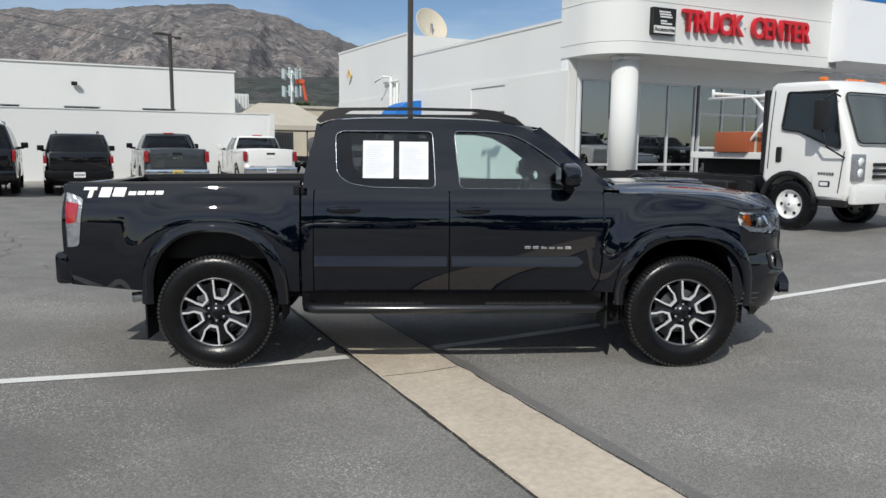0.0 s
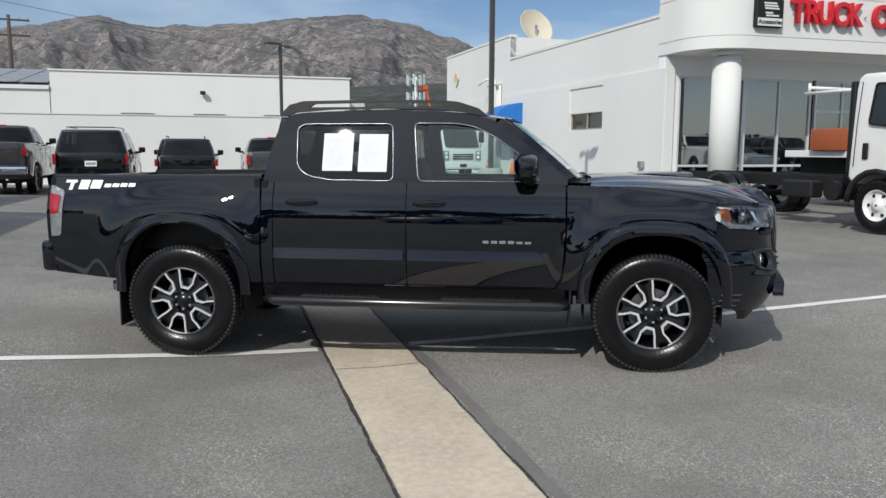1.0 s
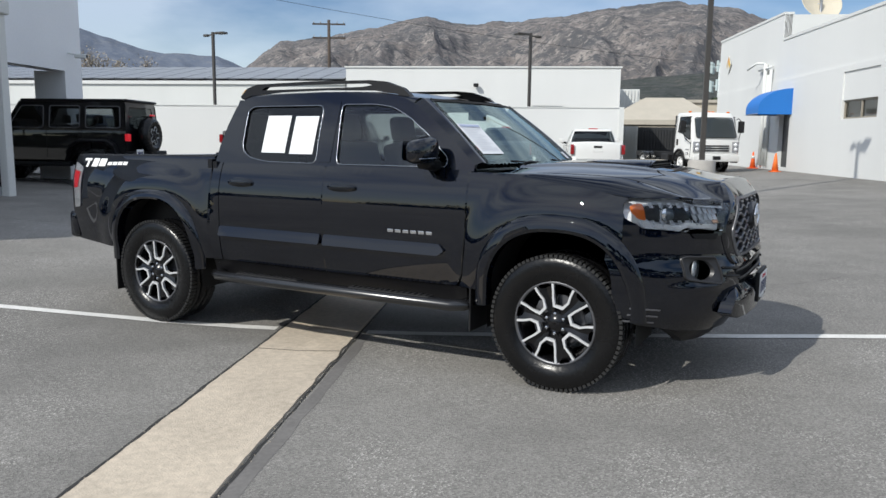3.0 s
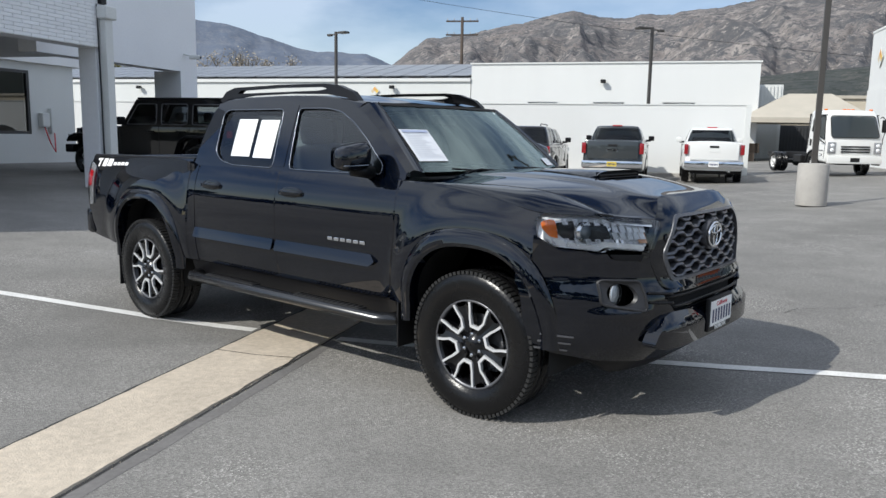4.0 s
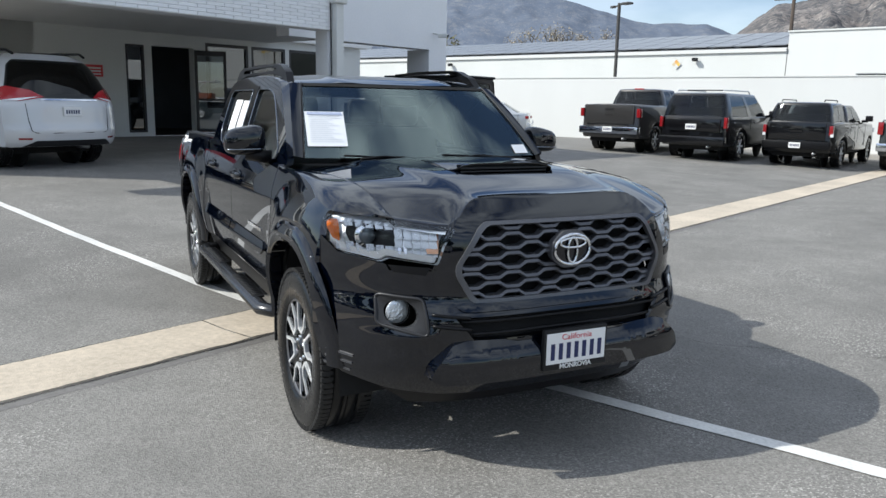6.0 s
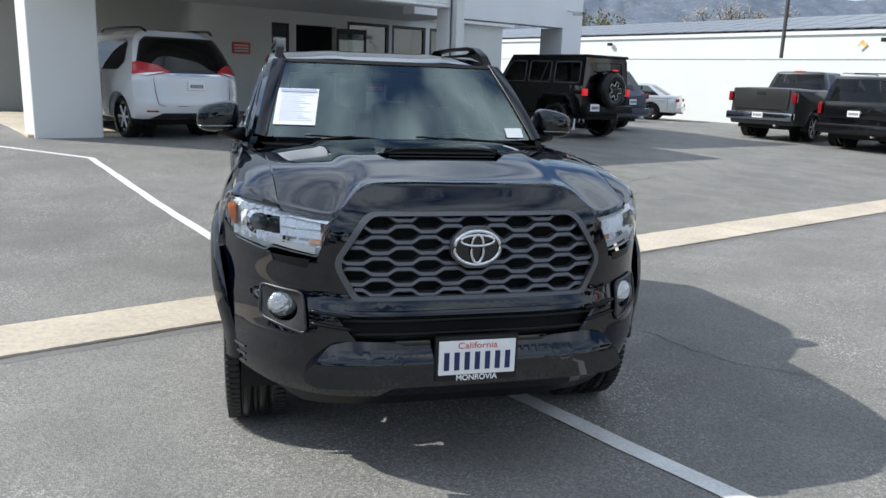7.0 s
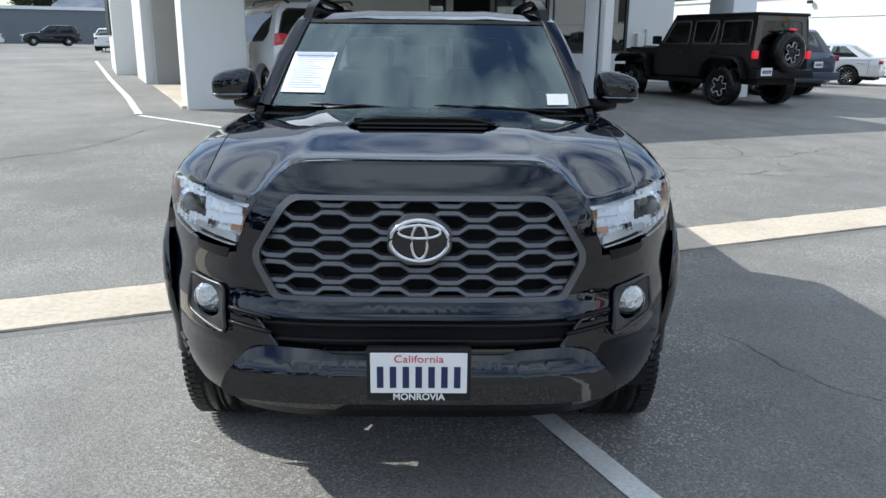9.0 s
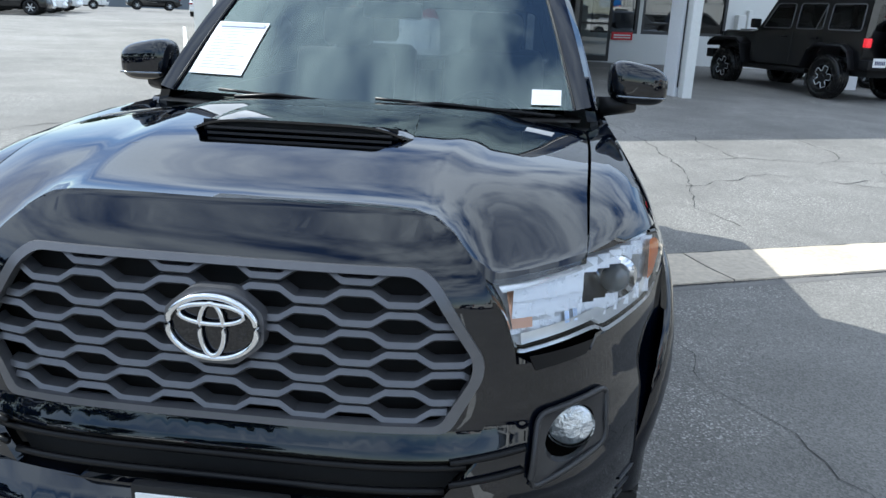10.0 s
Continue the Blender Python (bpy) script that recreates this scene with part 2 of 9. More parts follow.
def asphalt_material():
    m = surface("asphalt", (0.203, 0.195, 0.181), 0.86, vary=0.2, big=0.35, small=2.2, spec=0.35)
    nt = m.node_tree
    n, l = nt.nodes, nt.links
    p = n["Principled BSDF"]
    co = n.new("ShaderNodeTexCoord")
    base = p.inputs["Base Color"].links[0].from_socket
    # aggregate: pale and dark stones
    vo = n.new("ShaderNodeTexVoronoi")
    vo.inputs["Scale"].default_value = 130
    l.new(co.outputs["Object"], vo.inputs["Vector"])
    hs = n.new("ShaderNodeSeparateColor")
    l.new(vo.outputs["Color"], hs.inputs["Color"])
    mr = n.new("ShaderNodeMapRange")
    mr.inputs["From Min"].default_value, mr.inputs["From Max"].default_value = 0.0, 1.0
    mr.inputs["To Min"].default_value, mr.inputs["To Max"].default_value = 0.68, 1.24
    l.new(hs.outputs["Red"], mr.inputs["Value"])
    mul = n.new("ShaderNodeMix")
    mul.data_type, mul.blend_type = "RGBA", "MULTIPLY"
    mul.inputs["Factor"].default_value = 1.0
    l.new(base, mul.inputs["A"])
    l.new(mr.outputs["Result"], mul.inputs["B"])
    # worn pale patches and oil-dark ones
    no = n.new("ShaderNodeTexNoise")
    no.inputs["Scale"].default_value, no.inputs["Detail"].default_value, no.inputs["Roughness"].default_value = 0.22, 8, 0.62
    l.new(co.outputs["Object"], no.inputs["Vector"])
    r2 = n.new("ShaderNodeMapRange")
    r2.inputs["From Min"].default_value, r2.inputs["From Max"].default_value = 0.3, 0.7
    r2.inputs["To Min"].default_value, r2.inputs["To Max"].default_value = 0.8, 1.22
    l.new(no.outputs["Fac"], r2.inputs["Value"])
    m2 = n.new("ShaderNodeMix")
    m2.data_type, m2.blend_type = "RGBA", "MULTIPLY"
    m2.inputs["Factor"].default_value = 1.0
    l.new(mul.outputs["Result"], m2.inputs["A"])
    l.new(r2.outputs["Result"], m2.inputs["B"])
    # pale stones laid bare where the binder has worn off
    wear = n.new("ShaderNodeTexNoise")
    wear.inputs["Scale"].default_value, wear.inputs["Detail"].default_value, wear.inputs["Roughness"].default_value = 0.8, 6, 0.6
    l.new(co.outputs["Object"], wear.inputs["Vector"])
    wr = n.new("ShaderNodeMapRange")
    wr.inputs["From Min"].default_value, wr.inputs["From Max"].default_value = 0.42, 0.62
    l.new(wear.outputs["Fac"], wr.inputs["Value"])
    st = n.new("ShaderNodeMapRange")
    st.inputs["From Min"].default_value, st.inputs["From Max"].default_value = 0.80, 0.95
    l.new(hs.outputs["Green"], st.inputs["Value"])
    both_ = n.new("ShaderNodeMath")
    both_.operation = "MULTIPLY"
    l.new(wr.outputs["Result"], both_.inputs[0])
    l.new(st.outputs["Result"], both_.inputs[1])
    m3 = n.new("ShaderNodeMix")
    m3.data_type = "RGBA"
    m3.inputs["B"].default_value = (0.46, 0.44, 0.41, 1)
    l.new(both_.outputs[0], m3.inputs["Factor"])
    l.new(m2.outputs["Result"], m3.inputs["A"])
    l.new(m3.outputs["Result"], p.inputs["Base Color"])
    bn = n.new("ShaderNodeBump")
    bn.inputs["Strength"].default_value, bn.inputs["Distance"].default_value = 0.42, 0.006
    l.new(vo.outputs["Distance"], bn.inputs["Height"])
    l.new(bn.outputs["Normal"], p.inputs["Normal"])
    return m


M_ASPHALT = asphalt_material()
M_CRACK = surface("crack_tar", (0.035, 0.034, 0.033), 0.9, vary=0.5, big=6)
M_CONCRETE = surface("gutter_concrete", (0.555, 0.478, 0.380), 0.9, vary=0.3, big=1.3, small=28, bump=0.35, bump_scale=90)
M_SEALER = surface("asphalt_sealer", (0.165, 0.157, 0.149), 0.8, vary=0.3, big=3, small=40)
M_CRUMB = surface("stone_crumbs", (0.36, 0.32, 0.26), 0.9, vary=0.4, big=40, small=200)
M_CONC_GREY = surface("grey_concrete", (0.42, 0.40, 0.37), 0.9, vary=0.25, big=3, small=60, bump=0.3)
M_LINE = surface("line_paint", (0.72, 0.71, 0.68), 0.8, vary=0.28, big=4, small=60, bump=0.2)
M_WHITE = surface("white_stucco", (0.68, 0.685, 0.67), 0.85, vary=0.06, big=0.6, small=60, bump=0.15, bump_scale=120, streak=True)
M_WHITE2 = surface("white_render", (0.66, 0.67, 0.65), 0.85, vary=0.09, big=0.5, small=30, bump=0.1, streak=True)
M_GREYWHITE = surface("grey_panel", (0.80, 0.81, 0.83), 0.5, vary=0.05, big=0.8, small=20)
M_SOFFIT = surface("soffit_plaster", (0.80, 0.80, 0.79), 0.9, vary=0.06)
M_BRICK = surface("white_painted_brick", (0.83, 0.84, 0.85), 0.8, vary=0.1, big=3, small=50, obj_random=0.05)
M_FRAME = surface("dark_window_frame", (0.03, 0.03, 0.032), 0.45, vary=0.15)
M_ALU = surface("aluminium_frame", (0.66, 0.67, 0.68), 0.42, metal=0.3, vary=0.1)
M_STORE = pane("storefront_glass", (0.32, 0.36, 0.36), 1.0, 3.5)
M_OFFICE = pane("office_window_glass", (0.30, 0.34, 0.35), 1.0, 2.1)
M_CLEAR = pane("clear_window_glass", (0.90, 0.92, 0.92), 1.0, 1.45)
# dark grey that puts the unlit rooms' dimness into their colour
M_ROOM = surface("room_dimness_grey", (0.19, 0.20, 0.21), 0.9, vary=0.3)
M_TANF = surface("tan_window_frame", (0.30, 0.27, 0.22), 0.6, vary=0.15)
M_TAN = surface("tan_wall", (0.52, 0.46, 0.36), 0.9, vary=0.12)
M_CANVAS = surface("tan_canvas", (0.46, 0.42, 0.35), 0.9, vary=0.12)
M_BLUE = surface("blue_awning_fabric", (0.015, 0.16, 0.52), 0.6, vary=0.12, small=80)
M_RED = surface("red_sign_plastic", (0.55, 0.012, 0.022), 0.35, vary=0.06)
M_BLACKP = surface("black_plastic", (0.014, 0.014, 0.015), 0.55, vary=0.25, small=120, bump=0.05, spec=0.3)
M_POLE = surface("bronze_pole_paint", (0.055, 0.05, 0.045), 0.5, vary=0.2)
M_WOODP = surface("weathered_timber", (0.075, 0.058, 0.046), 0.9, vary=0.3, big=4, small=30, streak=True)
M_STEEL = surface("galvanised_steel", (0.45, 0.46, 0.47), 0.4, metal=0.9, vary=0.15)
M_SOLAR = surface("solar_panel", (0.21, 0.225, 0.25), 0.4, vary=0.2)

# ---- the lot ----
def gutter_line(b):
    return -0.55 + 0.012 * max(-40.0, min(40.0, b))


def build_ground():
    off = [0.0, 0.32, 0.325] + [0.5 * i + 0.32 for i in range(1, 9)] + [5.3, 6.3, 7.3, 8.3, 9.3, 10.3, 11.32, 12.3, 13.32, 20, 45, 120, 400, 1500, 4200]
    offs = sorted([-o for o in off if o] + off)
    bs = [-4200, -1200, -400, -120, -60, -40] + [-30 + 2.0 * i for i in range(36)] + [45, 60, 120, 400, 1200, 4200]
    bm = bmesh.new()
    rows = [[bm.verts.new((gutter_line(b) + o, b, ground_lot(gutter_line(b) + o, b))) for o in offs] for b in bs]
    for r, q in zip(rows, rows[1:]):
        for i in range(len(offs) - 1):
            bm.faces.new((r[i], r[i + 1], q[i + 1], q[i]))
    ob = link_bm("ground", bm, M_ASPHALT, None, 60)
    ob.matrix_world = LOT
    return tagged(ob, "grey worn asphalt parking lot with a gutter and cracks", "ground", kind="structure")


def lot_strip(bm, pts, width, lift=0.005, step=0.3, ragged=0.0, seed=1):
    """A flat strip that lies on the lot along points (a, b)."""
    rnd = random.Random(seed)
    path = []
    for p, q in zip(pts, pts[1:]):
        n = max(1, int(math.dist(p, q) / step))
        path += [(p[0] + (q[0] - p[0]) * k / n, p[1] + (q[1] - p[1]) * k / n) for k in range(n)]
    path.append(pts[-1])
    prev = None
    for i, (a, b) in enumerate(path):
        p, q = path[max(0, i - 1)], path[min(len(path) - 1, i + 1)]
        d = Vector((q[0] - p[0], q[1] - p[1])).normalized()
        w = width * 0.5 * (1 + ragged * rnd.uniform(-1, 1))
        j = ragged * width * rnd.uniform(-1, 1)
        ring = []
        for s in (-w, w):
            x, y = a - d.y * (s + j), b + d.x * (s + j)
            ring.append(bm.verts.new((x, y, ground_lot(x, y) + lift)))
        if prev:
            bm.faces.new((prev[0], ring[0], ring[1], prev[1]))
        prev = ring


GROUND = build_ground()

bm = bmesh.new()
lot_strip(bm, [(-7.45, -0.07), (-4.5, -0.16), (-0.9, -0.17)], 0.10, ragged=0.06, seed=3)
lot_strip(bm, [(-0.2, -0.18), (4.0, -0.27), (9.5, -0.36)], 0.10, ragged=0.06, seed=4)
lot_strip(bm, [(-7.42, -0.06), (-9.2, -1.2)], 0.10, ragged=0.06, seed=5)
lot_strip(bm, [(-9.25, -1.2), (-13, -1.25), (-34, -1.62)], 0.12, 0.02, ragged=0.06, seed=6)
ob = link_bm("painted_line", bm, M_LINE, None, 0)
ob.matrix_world = LOT
tagged(ob, "worn white parking line painted on asphalt", "line", kind="structure")


def build_gutter():
    root = thing("gutter", LOT, "pale concrete drainage gutter strip across the asphalt", "gutter", kind="structure")
    b, i = -16.0, 0
    rnd = random.Random(8)
    while b < 23.5:
        ln = 3.05
        bm = bmesh.new()
        n = 60 if -9 < b < 9 else 6
        prev = None
        for k in range(n + 1):
            y = b + 0.006 + (ln - 0.012) * k / n
            c = gutter_line(y)
            w = 0.305
            ring = [bm.verts.new(v) for v in ((c - w, y, -0.06), (c - w + 0.009 + 0.016 * noise.noise(Vector((y * 5, 1, 0))) + rnd.uniform(0, 0.005), y, -0.019), (c, y, -0.027), (c + w - 0.009 - 0.016 * noise.noise(Vector((y * 5, 7, 0))) - rnd.uniform(0, 0.005), y, -0.019), (c + w, y, -0.06))]
            if prev:
                for q in range(4):
                    bm.faces.new((prev[q], prev[q + 1], ring[q + 1], ring[q]))
            prev = ring
        part("slab", bm, M_CONCRETE, root, smooth=0)
        b += ln
        i += 1
    bm = bmesh.new()
    for side, w in ((-1, 0.020), (1, 0.012)):
        prev = None
        for k in range(1400):
            y = -16 + 0.028 * k
            c = gutter_line(y) + side * 0.312 + 0.007 * noise.noise(Vector((y * 4, side, 3))) + 0.004 * noise.noise(Vector((y * 17, side, 5)))
            hw = w * (0.30 + 0.55 * max(0.0, 0.35 + noise.noise(Vector((y * 1.7, side, 9)))) + 0.22 * noise.noise(Vector((y * 11, side, 2))))
            ring = [bm.verts.new((x, y, ground_lot(x, y) + 0.004)) for x in (c - hw, c + hw)]
            if prev:
                bm.faces.new((prev[0], ring[0], ring[1], prev[1]))
            prev = ring
    part("edge_crack", bm, M_CRACK, root, "dark crumbling crack along the edge", smooth=0)
    # a smooth band of sealer beside one edge, and crumbs of stone along both
    bm = bmesh.new()
    lot_strip(bm, [(gutter_line(v) + 0.365, v) for v in [-12 + 0.25 * k for k in range(90)]], 0.075, 0.002, 0.3, 0.12, 77)
    part("sealer_band", bm, M_SEALER, root, "darker smooth sealer beside the concrete", smooth=0)
    bm = bmesh.new()
    for k in range(1500):
        y = rnd.uniform(-8, 9)
        side = rnd.choice((-1, 1))
        x = gutter_line(y) + side * (0.308 + abs(rnd.gauss(0, 0.016)) - 0.012)
        r = rnd.uniform(0.002, 0.0065)
        z = ground_lot(x, y) + 0.002
        top = bm.verts.new((x + rnd.uniform(-r, r) * 0.4, y + rnd.uniform(-r, r) * 0.4, z + r * 0.9))
        t0 = rnd.uniform(0, 6.28)
        ring = [bm.verts.new((x + r * rnd.uniform(0.7, 1.2) * math.cos(t0 + q * 1.5708), y + r * rnd.uniform(0.7, 1.2) * math.sin(t0 + q * 1.5708), z)) for q in range(4)]
        for q in range(4):
            bm.faces.new((ring[q], ring[(q + 1) % 4], top))
    tagged(part("stone_crumbs", bm, M_CRUMB, root, "loose pale stone crumbs along the edge", smooth=0), kind="stuff")
    return root


build_gutter()


def wander(p, q, n, amp, rnd):
    out = []
    d = Vector((q[0] - p[0], q[1] - p[1]))
    s = Vector((-d.y, d.x)).normalized()
    off = 0.0
    for i in range(n + 1):
        t = i / n
        off += rnd.uniform(-amp, amp)
        e = min(1.0, 4 * t, 4 * (1 - t))
        out.append((p[0] + d.x * t + s.x * off * e, p[1] + d.y * t + s.y * off * e))
    return out


rnd = random.Random(12)
bm = bmesh.new()
cracks = [((0.55, 1.32), (1.25, 1.18), 0.004), ((1.25, 1.18), (2.2, 1.15), 0.005), ((2.2, 1.15), (4.2, 2.2), 0.005), ((-5.5, 4.4), (-3.3, 3.95), 0.011), ((-3.3, 3.95), (-1.4, 3.25), 0.009),
          ((-3.6, 4.1), (-3.7, 5.0), 0.010), ((-2.65, 3.55), (-3.0, 4.8), 0.010), ((-3.0, 4.8), (-2.55, 5.4), 0.010), ((-2.55, 5.4), (-2.6, 6.3), 0.010), ((-4.95, 6.8), (-3.5, 6.2), 0.012), ((-3.5, 6.2), (-3.3, 6.9), 0.011),
          ((-3.3, 6.9), (-3.6, 8.6), 0.011), ((-4.98, 5.2), (-3.74, 4.95), 0.011), ((-3.74, 4.95), (-3.5, 6.2), 0.010), ((-2.55, 5.4), (-1.9, 6.6), 0.009), ((-2.6, 6.3), (-3.0, 6.4), 0.010), ((-3.4, 8.4), (-6.6, 9.2), 0.009),
          ((-4.9, -3.9), (-6.26, -2.01), 0.014), ((-6.26, -2.01), (-8.0, -0.84), 0.013), ((-4.4, -4.8), (-4.9, -3.9), 0.012), ((5.2, 12.0), (9.5, 11.0), 0.012), ((-6.8, 4.6), (-5.5, 4.4), 0.009), ((-2.8, 9.3), (-5.4, 10.8), 0.009), ((-1.6, 8.2), (-3.4, 8.4), 0.008)]
for i, (p, q, w) in enumerate(cracks):
    n = max(4, int(math.dist(p, q) / 0.10))
    lot_strip(bm, wander(p, q, n, 0.055, rnd), 0.8 * w, 0.004, 0.2, 0.8, 40 + i)
ob = link_bm("asphalt_cracks", bm, M_CRACK, None, 0)
ob.matrix_world = LOT
tagged(ob, "thin dark cracks wandering over the asphalt", "crack", kind="structure")


def wall_plate(name, outer, holes, f, back, material, parent, label=""):
    return part(name, sheet(outer, holes, f, 1.0, back, flat=True), material, parent, label, smooth=30)


def rect(u0, u1, v0, v1):
    return [(u0, v0), (u1, v0), (u1, v1), (u0, v1)]


def glazed(parent, name, f, u0, u1, v0, v1, depth, frame_mat, glass_mat, bars_u=(), bars_v=(), fw=0.06, label=""):
    """A window: a frame with bars and a pane for each light. f maps (u, v, inward) to a place."""
    root = new(name)
    root.parent = parent
    tagged(root, label=label)

    def bar(a0, a1, b0, b1, d0, d1):
        bm = bmesh.new()
        vs = [bm.verts.new(f(u, v, d)) for d in (d0, d1) for v in (b0, b1) for u in (a0, a1)]
        for q in ((0, 2, 3, 1), (4, 5, 7, 6), (0, 1, 5, 4), (2, 6, 7, 3), (0, 4, 6, 2), (1, 3, 7, 5)):
            bm.faces.new([vs[i] for i in q])
        bmesh.ops.recalc_face_normals(bm, faces=bm.faces[:])
        return bm
    for i, (a0, a1, b0, b1) in enumerate(((u0, u1, v0, v0 + fw), (u0, u1, v1 - fw, v1), (u0, u0 + fw, v0 + fw, v1 - fw), (u1 - fw, u1, v0 + fw, v1 - fw))):
        part("window_frame", bar(a0, a1, b0, b1, depth - 0.05, depth + 0.05), frame_mat, root, smooth=0)
    for u in bars_u:
        part("mullion", bar(u - fw / 2, u + fw / 2, v0 + fw, v1 - fw, depth - 0.045, depth + 0.045), frame_mat, root, smooth=0)
    for v in bars_v:
        part("transom", bar(u0 + fw, u1 - fw, v - fw / 2, v + fw / 2, depth - 0.04, depth + 0.04), frame_mat, root, smooth=0)
    us = [u0 + fw] + list(bars_u) + [u1 - fw]
    for a0, a1 in zip(us, us[1:]):
        bm = bmesh.new()
        bm.faces.new([bm.verts.new(f(u, v, depth)) for u, v in rect(a0, a1, v0 + fw, v1 - fw)])
        bm.normal_update()
        part("pane", facing(bm, f(u0, v0, -1.0) - f(u0, v0, 0.0)), glass_mat, root, smooth=0)
    return root


# ---- truck showroom ----
def showroom():
    root = thing("showroom_building", LOT, "white stucco dealership showroom with a curved canopy fascia", "building", kind="structure")

    def wa(b):
        return 11.42 - 0.02 * (b - 14.5)
    outer = [(14.5, 0.2), (35.4, 0.2), (35.4, 6.55), (26.5, 6.45), (26.5, 5.42), (14.5, 5.5)]
    holes = [rect(18.15, 20.6, 2.22, 2.82), rect(25.1, 26.2, 0.5, 2.6)]
    wall_plate("wall", outer, holes, lambda u, v: Vector((wa(u), u, v)), (0.3, 0, 0), M_WHITE, root)
    # the lower part of the wall stands slightly proud under a ledge
    lo = [(14.52, 0.2), (35.38, 0.2), (35.38, 3.86), (14.52, 3.93)]
    wall_plate("wall_base", lo, [rect(18.15, 20.6, 2.22, 3.72), rect(25.1, 26.2, 0.5, 2.6)], lambda u, v: Vector((wa(u) - 0.045, u, v)), (0.05, 0, 0), M_WHITE, root)
    bm = bmesh.new()
    for u0, u1, zt in ((14.50, 26.45, 5.5), (26.5, 35.42, 6.52)):
        vs = []
        for u in (u0, u1):
            vs.append([bm.verts.new((wa(u) + d, u, z)) for d, z in ((-0.03, zt - 0.06), (-0.03, zt + 0.035), (0.36, zt + 0.035), (0.36, zt - 0.06))])
        for k in range(4):
            bm.faces.new((vs[0][k], vs[0][(k + 1) % 4], vs[1][(k + 1) % 4], vs[1][k]))
        bm.faces.new(vs[0][::-1])
        bm.faces.new(vs[1])
    bmesh.ops.recalc_face_normals(bm, faces=bm.faces[:])
    part("coping", bm, M_WHITE2, root, "thin white roof coping", smooth=0)
    part("parapet_return", box(11.2, 24, 26.5, 26.8, 3.0, 6.45), M_WHITE2, root, smooth=0)
    part("roof", box(11.7, 24, 14.9, 35.2, 4.9, 5.1), M_CONC_GREY, root, smooth=0)
    part("end_wall", box(11.2, 24, 35.1, 35.4, 0.2, 6.5), M_WHITE, root, smooth=0)
    glazed(root, "side_window", lambda u, v, d: Vector((wa(u) + d, u, v)), 18.15, 20.6, 2.22, 2.82, 0.1, M_TANF, M_CLEAR, (19.4,), (), 0.05, "small sliding window with a tan blind")
    part("blind", box(11.48, 11.50, 18.17, 20.58, 2.23, 2.81), M_TANF, root, smooth=0)
    part("door_leaf", box(11.3, 11.35, 25.15, 26.15, 0.5, 2.55), M_FRAME, root, "dark glazed side door", smooth=0)
    # front with tall glazing
    fr = [(11.4, 0.2), (30.0, 0.2), (30.0, 4.4), (11.4, 4.4)]
    wall_plate("front_wall", fr, [rect(11.95, 19.9, 0.42, 3.72)], lambda u, v: Vector((u, 14.6, v)), (0, 0.3, 0), M_GREYWHITE, root, "grey front wall under the canopy")
    f = lambda u, v, d: Vector((u, 14.6 + d, v))
    glazed(root, "shop_window", f, 11.95, 14.32, 0.42, 3.72, 0.08, M_ALU, M_STORE, (13.21,), (1.02,), 0.07, "tall aluminium storefront window")
    glazed(root, "shop_window", f, 14.32, 16.85, 0.42, 3.72, 0.08, M_ALU, M_STORE, (15.62,), (1.02,), 0.07, "tall aluminium storefront window")
    glazed(root, "shop_window", f, 17.0, 19.9, 0.42, 3.72, 0.08, M_ALU, M_STORE, (18.1, 19.2), (1.6, 2.75), 0.07, "storefront entrance glazing with transoms")
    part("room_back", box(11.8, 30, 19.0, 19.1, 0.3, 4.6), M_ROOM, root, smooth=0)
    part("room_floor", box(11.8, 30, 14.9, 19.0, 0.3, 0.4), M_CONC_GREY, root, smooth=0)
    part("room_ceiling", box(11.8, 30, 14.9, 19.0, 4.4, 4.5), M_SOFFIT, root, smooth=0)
    # canopy with a rounded end
    plan = [(11.36, 14.9)]
    for k in range(13):
        t = math.pi * k / 24
        plan.append((12.75 - 1.38 * math.cos(t), 13.9 - 1.4 * math.sin(t)))
    plan += [(14.0 + k * 1.0, 12.5) for k in range(8)] + [(20.6, 12.5)]
    bm = bmesh.new()
    levels = [(4.28, 0.10), (4.30, 0.0), (4.62, 0.0), (4.625, 0.02), (4.645, 0.02), (4.65, 0.0), (5.78, 0.0), (5.785, 0.02), (5.805, 0.02), (5.81, 0.0), (6.5, 0.0), (6.55, -0.03), (6.6, -0.03), (6.62, 0.2)]
    c = Vector((16.0, 16.5))
    rows = []
    for z, inset in levels:
        row = []
        for i, p in enumerate(plan):
            a, b = Vector(plan[max(0, i - 1)]), Vector(plan[min(len(plan) - 1, i + 1)])
            d = (b - a).normalized()
            nrm = Vector((-d.y, d.x))
            q = Vector(p) + nrm * inset
            row.append(bm.verts.new((q.x, q.y, z)))
        rows.append(row)
    for r, q in zip(rows, rows[1:]):
        for i in range(len(plan) - 1):
            bm.faces.new((r[i], r[i + 1], q[i + 1], q[i]))
    bmesh.ops.recalc_face_normals(bm, faces=bm.faces[:])
    part("canopy_fascia", bm, M_WHITE, root, "curved white stucco fascia with joint lines", smooth=40)
    for z0, z1, mt, nm in ((4.3, 4.34, M_SOFFIT, "canopy_soffit"), (6.45, 6.5, M_CONC_GREY, "canopy_roof")):
        bm = bmesh.new()
        pts = [(a + 0.03, b + 0.03) for a, b in plan] + [(20.6, 14.9)]
        lo_ = [bm.verts.new((a, b, z0)) for a, b in pts]
        bm.faces.new(lo_)
        part(nm, bm, mt, root, smooth=0)
    bm = bmesh.new()
    add_cyl(bm, (12.62, 13.3, 0.2), (12.62, 13.3, 4.3), 0.40, 0.40, 32)
